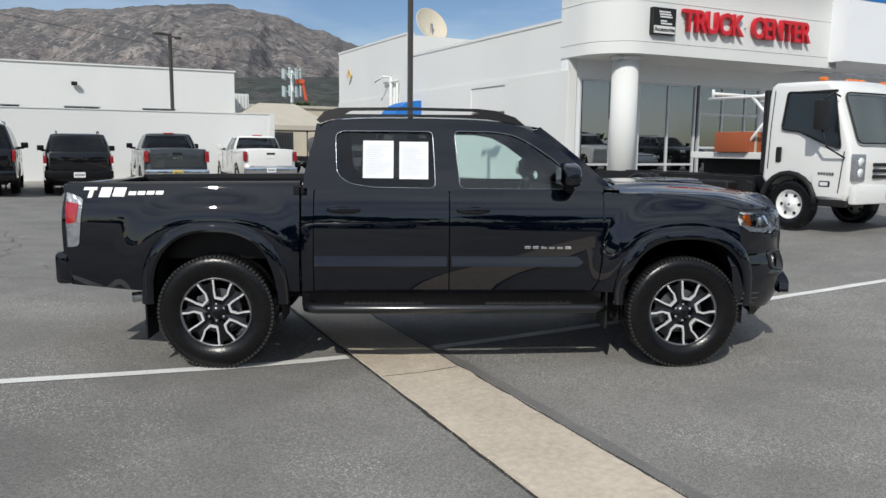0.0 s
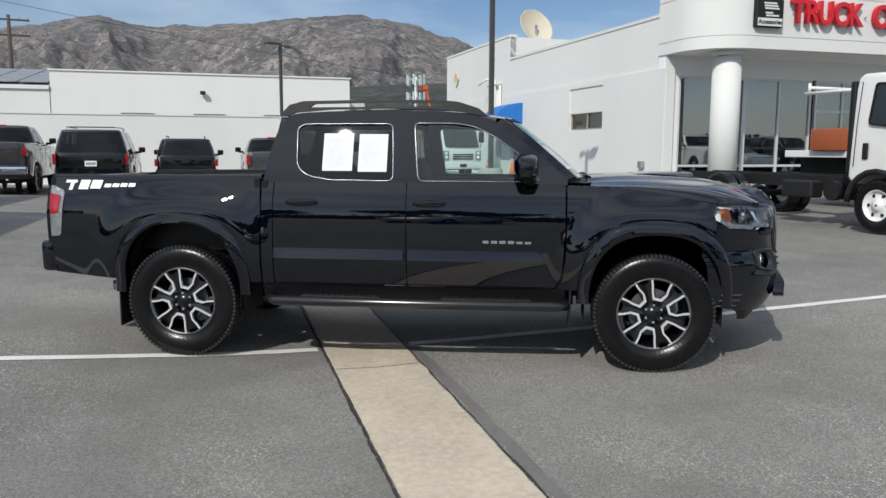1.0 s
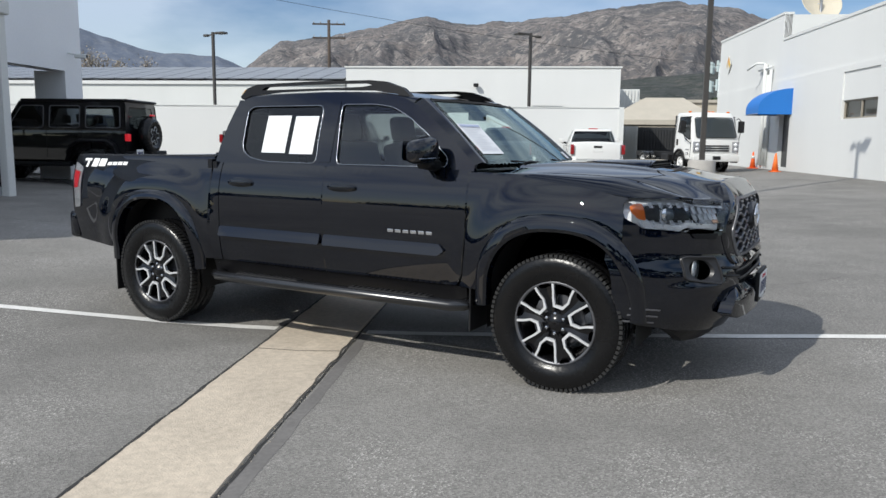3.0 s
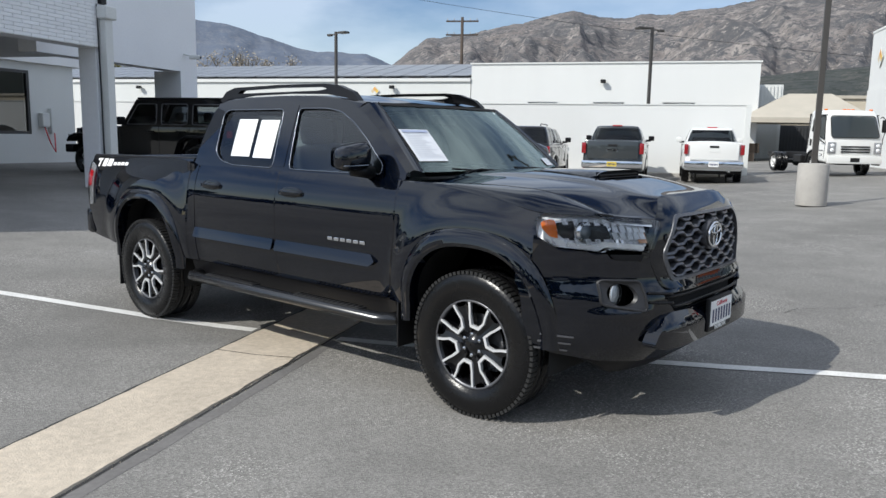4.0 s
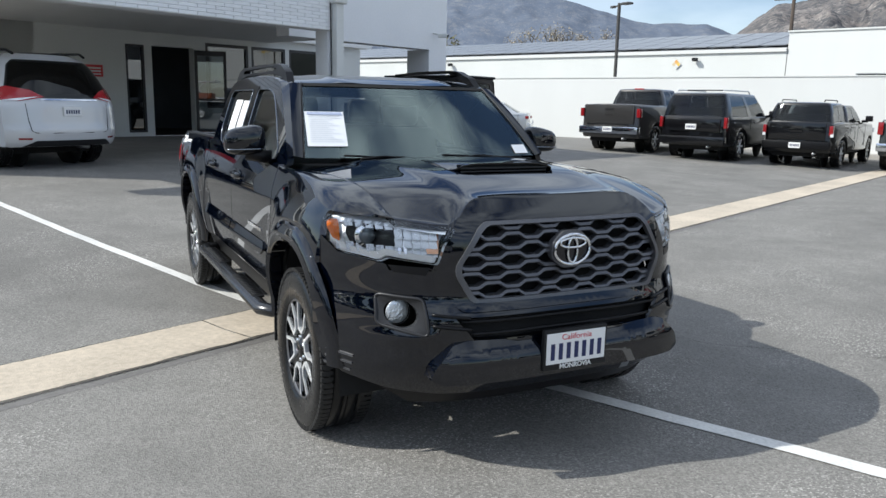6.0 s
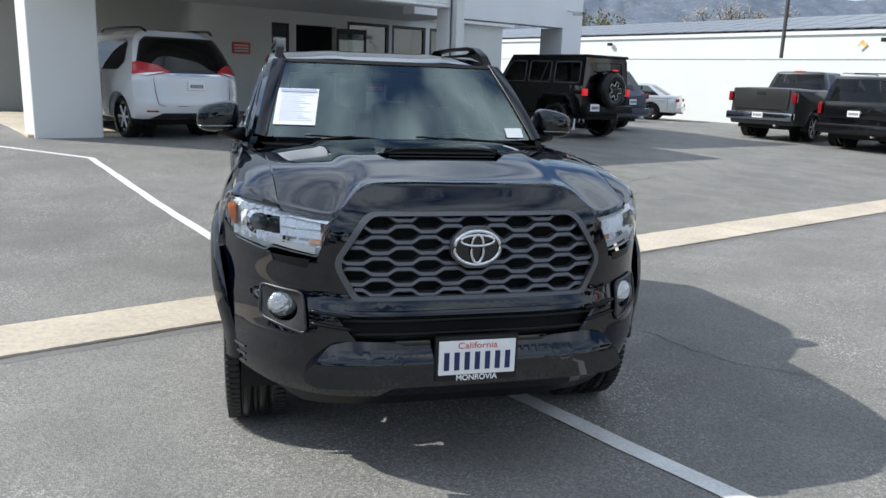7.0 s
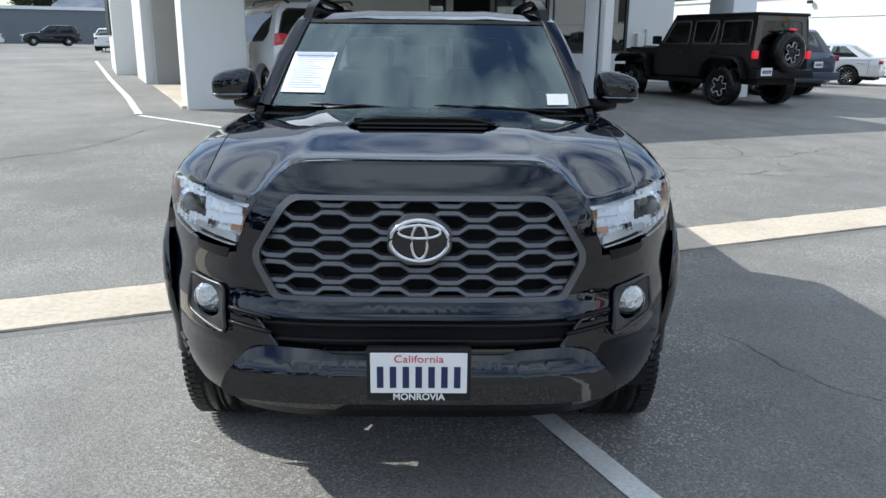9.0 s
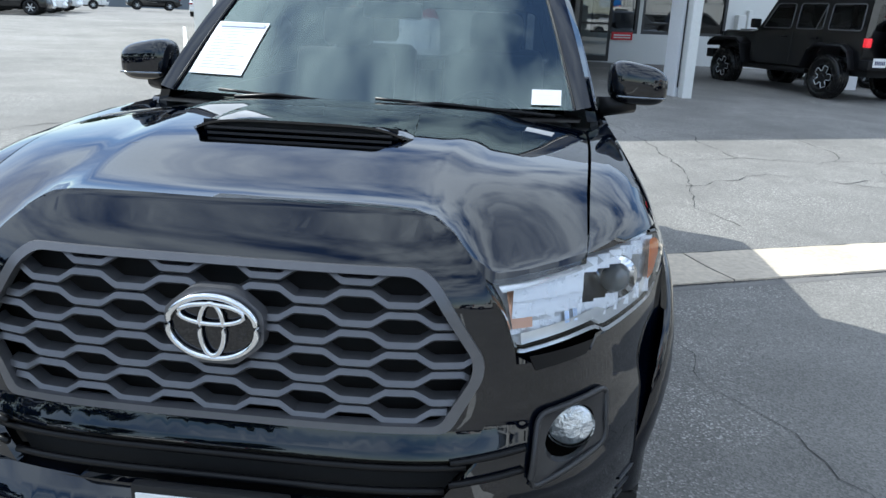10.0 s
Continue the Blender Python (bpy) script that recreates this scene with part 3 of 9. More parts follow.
    add_cyl(bm, (12.62, 13.3, 4.16), (12.62, 13.3, 4.3), 0.44, 0.46, 32)
    part("column", bm, M_WHITE, root, "round white canopy column", smooth=40)
    # the higher grey wing
    part("wing_panel", box(20.6, 32.0, 11.9, 14.6, 4.5, 7.4), M_GREYWHITE, root, "pale grey metal panel wing", smooth=0)
    part("wing_stripe", box(20.6, 32.0, 11.88, 11.9, 6.5, 7.4), M_BLUE, root, smooth=0)
    part("floodlight", box(12.1, 12.4, 13.0, 13.2, 4.16, 4.28, 0.02), M_WHITE2, root, smooth=0)
    # conduit mast and pipes on the side wall
    bm = bmesh.new()
    for b, r, z1 in ((27.3, 0.06, 4.4), (27.6, 0.06, 4.2), (28.0, 0.08, 4.7)):
        add_cyl(bm, (wa(b) - 0.12, b, 0.5), (wa(b) - 0.12, b, z1), r, r, 10)
    add_tube(bm, [(wa(28) - 0.12, 28, 4.7), (wa(28) - 0.4, 28.3, 4.75), (wa(28) - 0.7, 28.6, 4.5)], 0.05)
    add_cyl(bm, (wa(28) - 0.12, 27.2, 4.5), (wa(28) - 0.12, 28.9, 4.5), 0.05, 0.05, 8)
    part("service_conduit", bm, M_WHITE2, root, "white electrical service pipes", smooth=40)
    # the raised kerb at the foot of the front
    part("kerb", box(11.2, 30, 13.9, 14.6, 0.1, 0.5, 0.02), M_CONC_GREY, root, smooth=0)
    part("wall_meter", box(11.2, 11.34, 15.4, 15.6, 0.95, 1.15, 0.01), M_STEEL, root, smooth=0)
    return root


showroom()


def sign_letters():
    root = thing("channel_letter_sign", LOT, "raised red channel letters TRUCK CENTER on the fascia", "sign")
    x = 13.95
    for w, x0, x1 in (("TRUCK", 13.92, 16.4), ("CENTER", 16.78, 19.4)):
        ob = text_mesh("word", w, 0.86, 0.07, pose(0, 0, 0), M_RED, root, 0.018)
        xs = [v.co.x for v in ob.data.vertices]
        k = (x1 - x0) / (max(xs) - min(xs))
        ys = [v.co.y for v in ob.data.vertices]
        s = 0.66 / (max(ys) - min(ys))
        ob.data.transform(Matrix.Diagonal((k, s, 1, 1)))
        ob.matrix_basis = pose((x0 + x1) / 2, 12.38, 5.3, 90, 0, 0)
    for k in range(11):
        xx = 14.1 + 0.5 * k
        bm = bmesh.new()
        add_cyl(bm, (xx, 12.42, 5.3), (xx, 12.5, 5.3), 0.02, 0.02, 6)
        part("standoff", bm, M_STEEL, root, smooth=0)
    return root


sign_letters()
root = thing("parts_sign", LOT, "small black square sign with a white strip reading Accessories", "sign")
part("panel", box(12.78, 13.66, 12.34, 12.5, 4.86, 5.62, 0.015), M_BLACKP, root)
part("white_strip", box(12.82, 13.62, 12.33, 12.34, 4.89, 5.1), M_WHITE2, root, smooth=0)
text_mesh("lettering", "Accessories", 0.16, 0.003, pose(13.22, 12.325, 4.995, 90, 0, 0), M_BLACKP, root, 0.004)
bm = bmesh.new()
for k, (w, z) in enumerate(((0.42, 5.5), (0.46, 5.43), (0.5, 5.36), (0.3, 5.24), (0.5, 5.17))):
    add_box(bm, 13.0 + 0.02 * k, 13.0 + w, 12.33, 12.34, z - 0.022, z + 0.022)
part("mark", bm, M_WHITE2, root, smooth=0)


def awning():
    root = thing("door_awning", LOT, "bright blue quarter-round fabric awning over the side door", "awning")
    bm = bmesh.new()
    n, w = 10, 1.25
    prev = None
    a0 = 11.18
    for k in range(n + 1):
        t = math.pi / 2 * k / n
        p = (a0 - w * math.sin(t), 2.72 + 0.78 * math.cos(t))
        ring = [bm.verts.new((p[0], b, p[1])) for b in (24.9, 25.45, 26.0, 26.55)]
        if prev:
            for i in range(3):
                bm.faces.new((prev[i], prev[i + 1], ring[i + 1], ring[i]))
        prev = ring
    lo = [bm.verts.new((v.co.x, v.co.y, 2.52)) for v in prev]
    for i in range(3):
        bm.faces.new((prev[i], prev[i + 1], lo[i + 1], lo[i]))
    for b in (24.9, 26.55):
        vs = [bm.verts.new((a0, b, 2.52))] + [bm.verts.new((a0 - w * math.sin(math.pi / 2 * k / n), b, 2.72 + 0.78 * math.cos(math.pi / 2 * k / n))) for k in range(n + 1)] + [bm.verts.new((a0 - w, b, 2.52))]
        bm.faces.new(vs)
    bmesh.ops.recalc_face_normals(bm, faces=bm.faces[:])
    part("cover", bm, M_BLUE, root, smooth=40)
    bm = bmesh.new()
    add_tube(bm, [(a0, 24.93, 2.54), (a0 - w, 24.93, 2.54), (a0 - w, 26.52, 2.54), (a0, 26.52, 2.54)], 0.015)
    part("frame", bm, M_STEEL, root)


awning()

root = thing("satellite_dish", LOT @ pose(12.9, 27.6, 6.3), "large cream satellite dish standing on the roof", "dish")
bm = bmesh.new()
add_lathe(bm, [(0.02, 0.20)] + [(0.85 * k / 8, 0.20 - 0.24 * (k / 8) ** 2) for k in range(1, 9)] + [(0.87, -0.03), (0.84, -0.01)] + [(0.82 * k / 8, 0.23 - 0.24 * (k / 8) ** 2) for k in range(8, 0, -1)], 32)
bmesh.ops.transform(bm, matrix=pose(0, 0, 0.85, -25, 0, 12), verts=bm.verts[:])
part("reflector", bm, surface("cream_dish_paint", (0.62, 0.56, 0.44), 0.6, vary=0.15), root)
bm = bmesh.new()
add_cyl(bm, (0, 0, -1.2), (0, 0, 0.9), 0.06, 0.06, 12)
part("mast", bm, M_STEEL, root)
root = thing("roof_antenna", LOT @ pose(16.5, 21.0, 5.1), "flat dark antenna on a short mast on the roof", "antenna")
bm = bmesh.new()
add_cyl(bm, (0, 0, 0), (0, 0, 1.3), 0.03, 0.03, 8)
add_box(bm, -0.8, 0.8, -0.12, 0.12, 1.26, 1.36, 0.02)
part("panel", bm, M_BLACKP, root)


def diamond(m, label):
    root = thing("hazard_placard", m, label, "sign")
    bm = bmesh.new()
    add_box(bm, -0.3, 0.3, -0.01, 0.01, -0.3, 0.3)
    bmesh.ops.transform(bm, matrix=pose(0, 0, 0, 0, 45, 0), verts=bm.verts[:])
    part("plate", bm, M_WHITE2, root, smooth=0)
    for dx, dz, c, nm in ((-0.2, 0, (0.60, 0.50, 0.34), "pale"), (0, 0.2, (0.70, 0.36, 0.09), "orange"), (0.2, 0, (0.74, 0.50, 0.10), "yellow")):
        bm = bmesh.new()
        add_box(bm, -0.135, 0.135, -0.015, -0.005, -0.135, 0.135)
        bmesh.ops.transform(bm, matrix=pose(dx, 0, dz, 0, 45, 0), verts=bm.verts[:])
        part(nm + "_field", bm, surface(nm + "_placard", c, 0.5), root, smooth=0)


diamond(LOT @ pose(10.98, 33.7, 5.2, 0, 0, -90), "diamond hazard placard high on the white wall")
diamond(LOT @ pose(-17.4, 44.72, 4.35) @ Matrix.Scale(0.75, 4), "diamond hazard placard on the warehouse wall")


# ---- service building with the drive-through canopy ----
def service_building():
    root = thing("service_building", LOT, "white service building with a deep shaded drive-in canopy", "building", kind="structure")
    f = lambda u, v: Vector((-17.4, u, v))
    outer = [(-0.3, 0.3), (16.6, 0.3), (16.6, 3.5), (-0.3, 3.5)]
    holes = [rect(7.45, 8.02, 0.55, 3.05), rect(8.25, 9.62, 0.45, 3.05)] + [rect(u0, u1, 1.27, 3.25) for u0, u1 in ((10.04, 11.62), (11.74, 13.12), (13.28, 14.72))]
    wall_plate("back_wall", outer, holes, f, (-0.25, 0, 0), M_WHITE2, root)
    g = lambda u, v, d: Vector((-17.4 - d, u, v))
    for u0, u1 in ((10.04, 11.62), (11.74, 13.12), (13.28, 14.72)):
        glazed(root, "office_window", g, u0, u1, 1.27, 3.25, 0.06, M_FRAME, M_OFFICE, (), (), 0.09, "dark framed office window")
    glazed(root, "side_light", g, 7.45, 8.02, 0.55, 3.05, 0.06, M_FRAME, M_OFFICE, (), (), 0.06, "narrow glazed side light")
    d = new("glass_door")
    d.parent = root
    d.matrix_basis = pose(-17.35, 9.62, 0, 0, 0, 70)
    tagged(d, label="dark framed glass door standing open")
    for x0, x1, z0, z1 in ((0, 0.95, 0.47, 0.62), (0, 0.95, 2.85, 3.0), (0, 0.08, 0.62, 2.85), (0.87, 0.95, 0.62, 2.85), (0.08, 0.87, 1.5, 1.56)):
        part("stile", box(x0, x1, -0.025, 0.025, z0, z1), M_FRAME, d, smooth=0)
    bm = bmesh.new()
    bm.faces.new([bm.verts.new(v) for v in ((0.08, 0, 0.62), (0.87, 0, 0.62), (0.87, 0, 2.85), (0.08, 0, 2.85))])
    part("pane", bm, M_OFFICE, d, smooth=0)
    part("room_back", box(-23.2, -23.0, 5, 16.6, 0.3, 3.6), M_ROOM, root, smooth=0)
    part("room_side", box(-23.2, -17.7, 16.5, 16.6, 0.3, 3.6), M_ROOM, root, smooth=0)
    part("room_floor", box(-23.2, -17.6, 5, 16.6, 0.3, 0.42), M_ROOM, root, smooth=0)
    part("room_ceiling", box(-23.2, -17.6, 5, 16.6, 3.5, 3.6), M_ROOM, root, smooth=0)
    part("roof_slab", box(-30, -8.76, -0.3, 7.46, 3.42, 4.66), M_SOFFIT, root, "plain plaster soffit and roof", smooth=0)
    part("roof_slab", box(-30, -10.56, 7.46, 12.5, 3.42, 4.9), M_SOFFIT, root, smooth=0)
    part("roof_slab_low", box(-30, -17.2, 12.5, 17, 3.5, 5.0), M_SOFFIT, root, smooth=0)
    # front beam, plain part right of the brick
    part("beam", box(-10.55, -10.1, 7.47, 12.92, 2.98, 5.12), M_GREYWHITE, root, "smooth painted portal beam", smooth=0)
    part("portal_leg", box(-10.9, -10.1, 12.2, 12.92, 0.1, 2.98), M_GREYWHITE, root, smooth=0)
    part("post", box(-8.8, -8.40, 7.12, 7.44, 0.1, 2.99, 0.01), M_GREYWHITE, root, "square white canopy post", smooth=0)
    bm = bmesh.new()
    add_box(bm, -8.345, -8.19, 7.17, 7.37, 0.2, 3.52, 0.012)
    add_box(bm, -8.345, -8.13, 7.11, 7.43, 3.52, 3.76, 0.02)
    part("downpipe", bm, M_WHITE2, root, "white rain downpipe with a hopper", smooth=30)
    part("junction_box", box(-8.345, -8.26, 7.17, 7.31, 3.80, 3.96), M_BLACKP, root, smooth=0)
    bm = bmesh.new()
    add_tube(bm, [(-8.33, 7.12, 3.78), (-8.33, 7.13, 3.3), (-8.33, 7.14, 2.0), (-8.33, 7.14, 0.5)], 0.012)
    part("cable", bm, M_BLACKP, root)
    part("fascia_core", box(-8.75, -8.38, -0.9, 7.46, 2.99, 4.70), M_BRICK, root, smooth=0)
    # south columns
    part("column", box(-10.75, -9.85, -0.36, 0.72, 0.1, 5.0, 0.015), M_WHITE, root, "broad white column at the canopy corner", smooth=0)
    part("column", box(-21.5, -17.7, -0.55, 2.2, 0.1, 5.0, 0.015), M_WHITE, root, smooth=0)
    part("column", box(-28.0, -22.9, -1.12, 1.0, 0.1, 5.0, 0.015), M_WHITE, root, smooth=0)
    part("south_wall", box(-40, -17.7, 0.2, 0.5, 0.1, 5.0), M_WHITE2, root, smooth=0)
    part("west_wall", box(-17.65, -17.4, -0.3, 5.0, 0.3, 3.5), M_WHITE2, root, smooth=0)
    for k in range(6):
        part("louvre", box(-27.6 + 0.7 * k, -27.2 + 0.7 * k, -1.18, -1.12, 1.7, 4.2), M_FRAME, root, smooth=0)
    part("kerb_slab", box(-16.9, -9.95, -0.45, 1.1, 0.2, 0.445, 0.015), M_CONCRETE, root, smooth=0)
    part("notice", box(-17.39, -17.36, 10.75, 11.45, 1.08, 1.30), M_RED, root, "small red notice under the window", smooth=0)
    bm = bmesh.new()
    for k in range(2):
        add_box(bm, -17.36, -17.355, 10.82, 11.38, 1.13 + 0.07 * k, 1.165 + 0.07 * k)
    part("notice_text", bm, M_WHITE2, root, smooth=0)
    part("notice", box(-17.39, -17.36, 6.2, 6.75, 2.1, 2.42), M_RED, root, "small red notice beside the door", smooth=0)
    bm = bmesh.new()
    for k in range(3):
        add_box(bm, -17.36, -17.355, 6.26, 6.69, 2.15 + 0.08 * k, 2.19 + 0.08 * k)
    part("notice_text", bm, M_WHITE2, root, smooth=0)
    bm = bmesh.new()
    add_box(bm, -17.4, -17.2, 15.0, 15.3, 1.5, 1.95, 0.02)
    add_box(bm, -17.4, -17.25, 15.4, 15.55, 1.3, 2.1, 0.02)
    part("wall_box", bm, M_WHITE2, root, "white electrical wall box", smooth=0)
    bm = bmesh.new()
    add_tube(bm, [(-17.25, 15.1, 1.5), (-17.1, 15.15, 1.0), (-17.05, 15.3, 0.7), (-17.2, 15.45, 1.3)], 0.02)
    part("hose", bm, M_RED, root)
    return root


SERVICE = service_building()


def dome_camera(m):
    root = thing("security_camera", m, "small white security camera on a wall arm", "camera")
    bm = bmesh.new()
    add_cyl(bm, (0, 0, 0), (0.22, 0, -0.05), 0.02, 0.02, 8)
    add_box(bm, 0.15, 0.42, -0.05, 0.05, -0.12, -0.02, 0.015)
    part("housing", bm, M_WHITE2, root)
    bm = bmesh.new()
    add_cyl(bm, (0.42, 0, -0.07), (0.45, 0, -0.075), 0.035, 0.03, 12)
    part("lens", bm, M_BLACKP, root)


dome_camera(LOT @ pose(-10.1, 12.35, 3.42, 0, 0, 20))


# ---- warehouse and yard wall behind the parked cars ----
def warehouse():
    root = thing("warehouse", LOT, "long white warehouse with a flat parapet and solar roof", "building", kind="structure")
    f = lambda u, v: Vector((u, 44.8, v))
    part("wall", sheet(rect(-10.6, 7.2, -0.2, 6.08), [rect(u, u + 1.95, 3.2, 3.69) for u in (-6.8, -2.6, 1.65)], f, 1.0, (0, 0.3, 0), flat=True), M_WHITE, root, smooth=0)
    for u in (-6.8, -2.6, 1.65):
        glazed(root, "strip_window", lambda p, q, d: Vector((p, 44.8 + d, q)), u, u + 1.95, 3.2, 3.69, 0.15, M_ALU, M_STORE, (u + 1.0,), (), 0.05, "dark strip window behind the yard wall")
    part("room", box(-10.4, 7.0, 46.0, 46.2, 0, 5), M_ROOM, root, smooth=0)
    part("coping", box(-10.68, 7.28, 44.72, 45.2, 6.08, 6.17), M_WHITE2, root, smooth=0)
    part("end_wall", box(6.9, 7.2, 45.1, 62, -0.2, 6.08), M_WHITE, root, smooth=0)
    part("roof_rail", box(-8.5, 4.0, 47, 47.3, 6.1, 6.34), M_STEEL, root, smooth=0)
    part("corner_return", box(-10.62, -10.3, 45.1, 62, -0.2, 6.08), M_WHITE2, root, smooth=0)
    part("low_wall", box(-64, -10.65, 44.8, 45.1, -0.2, 5.12), M_WHITE2, root, smooth=0)
    part("gutter_trim", box(-64, -10.65, 44.66, 44.8, 4.98, 5.2), M_WHITE, root, smooth=0)
    bm = bmesh.new()
    bm.faces.new([bm.verts.new(v) for v in ((-64, 44.75, 5.2), (-10.65, 44.75, 5.2), (-10.65, 54, 6.80), (-64, 54, 6.80))])
    part("pitched_roof", bm, M_STEEL, root, smooth=0)
    proto = None
    for k in range(33):
        for r in range(4):
            a = -63.5 + 1.6 * k
            b = 45.0 + 2.2 * r
            z = 5.2 + (b - 44.75) * 1.60 / 9.25 + 0.12
            if proto is None:
                bm = bmesh.new()
                add_box(bm, 0, 1.5, 0, 2.1, 0, 0.05)
                proto = part("solar_panel", bm, M_SOLAR, root, smooth=0)
                ob = proto
            else:
                ob = new("solar_panel", proto.data)
                ob.parent = root
            ob.matrix_basis = pose(a, b, z, math.degrees(math.atan2(1.60, 9.25)), 0, 0)
    return root


warehouse()


def wall_lamp(m):
    root = thing("wall_floodlight", m, "small floodlight on the warehouse wall", "lamp", group="wall floodlights")
    bm = bmesh.new()
    add_box(bm, -0.16, 0.16, -0.42, -0.14, -0.1, 0.12, 0.03)
    add_cyl(bm, (0, -0.15, 0.05), (0, 0, 0.05), 0.04, 0.04, 8)
    part("housing", bm, M_BLACKP, root)
    return root


wl0 = wall_lamp(LOT @ pose(-2.0, 44.8, 4.95))
for a, z in ((-16.1, 4.6), (-36.3, 4.6)):
    copy_thing(wl0, LOT @ pose(a, 44.8, z))


def yard_wall():
    root = thing("yard_wall", LOT, "long low white rendered yard wall behind parked vehicles", "wall", kind="structure")
    part("panel", box(-70, 4.85, 26.0, 26.22, -0.3, 2.76), M_WHITE, root, smooth=0)
    part("cap", box(-70.02, 4.9, 25.97, 26.25, 2.76, 2.80), M_WHITE2, root, smooth=0)
    part("end_pier", box(4.85, 5.05, 25.95, 26.3, -0.3, 2.8), M_WHITE2, root, smooth=0)
    part("kerb", box(-70, 4.6, 25.6, 26.0, -0.3, 0.16, 0.02), M_CONC_GREY, root, smooth=0)


yard_wall()


def lamp_post(m, h, label, base=False, heads=1):
    root = thing("street_lamp", m, label, "lamp post", group="lot lamp posts")
    bm = bmesh.new()
    add_box(bm, -0.055, 0.055, -0.055, 0.055, 0.0, h, 0.008)
    part("pole", bm, M_POLE, root, smooth=0)
    bm = bmesh.new()
    add_box(bm, -0.03, 0.03, -0.28, 0, h - 0.1, h - 0.02)
    add_box(bm, -0.16, 0.16, -0.70, -0.25, h - 0.11, h - 0.02, 0.02)
    part("lamp_head", bm, M_POLE, root, smooth=0)
    bm = bmesh.new()
    add_box(bm, -0.03, 0.03, 0, 0.3, h - 0.14, h - 0.09)
    add_box(bm, -0.08, 0.08, 0.25, 0.5, h - 0.18, h - 0.08, 0.02)
    part("camera_arm", bm, M_POLE, root, smooth=0)
    return root


lamp_post(LOT @ pose(1.25, 27.1, 0.0, 0, 0, -60), 5.85, "tall dark square lamp post behind the yard wall")
lamp_post(LOT @ pose(-12.45, 27.2, 0.0, 0, 0, 70), 5.95, "tall dark square lamp post behind the yard wall")
POST_G = ground_lot(5.0, 12.1)
root = lamp_post(LOT @ pose(5.0, 12.1, POST_G + 0.02), 9.0, "very tall dark lamp post on a round concrete base")
bm = bmesh.new()
prof = [(0.30, 0), (0.305, 0.02), (0.30, 0.82), (0.285, 0.86), (0.05, 0.87)]
add_lathe(bm, prof, 32)
bmesh.ops.transform(bm, matrix=pose(0, 0, 0, 90, 0, 0), verts=bm.verts[:])
part("concrete_base", bm, M_CONC_GREY, root, "round pale concrete pole base", smooth=40)


def utility_pole(m, h):
    root = thing("utility_pole", m, "weathered wooden utility pole with crossarms", "utility pole")
    bm = bmesh.new()
    add_cyl(bm, (0, 0, 0), (0, 0, h), 0.2, 0.14, 12)
    part("pole", bm, M_WOODP, root)
    for z, w in ((h - 0.4, 1.6), (h - 1.7, 1.6)):
        part("crossarm", box(-w, w, -0.07, 0.07, z - 0.07, z + 0.07), M_WOODP, root, smooth=0)
        for x in (-1.45, -0.8, 0.8, 1.45):
            bm = bmesh.new()
            add_cyl(bm, (x, 0, z + 0.07), (x, 0, z + 0.28), 0.05, 0.03, 8)
            part("insulator", bm, M_STEEL, root)
    return root


utility_pole(LOT @ pose(-17.9, 69.5, 0, 0, 0, 8), 12.9)


def overhead_wire(p, q, sag, label):
    p, q = lot(*p), lot(*q)
    bm = bmesh.new()
    pts = []
    for k in range(25):
        t = k / 24
        v = p.lerp(q, t)
        v.z -= sag * 4 * t * (1 - t)
        pts.append(v)
    add_tube(bm, pts, 0.018, 5)
    ob = link_bm("overhead_wire", bm, M_BLACKP)
    tagged(ob, label, "wire")


overhead_wire((-26.0, 62.0, 14.5), (24.0, 62.0, 7.2), 0.6, "thin black overhead cable sagging across the sky")


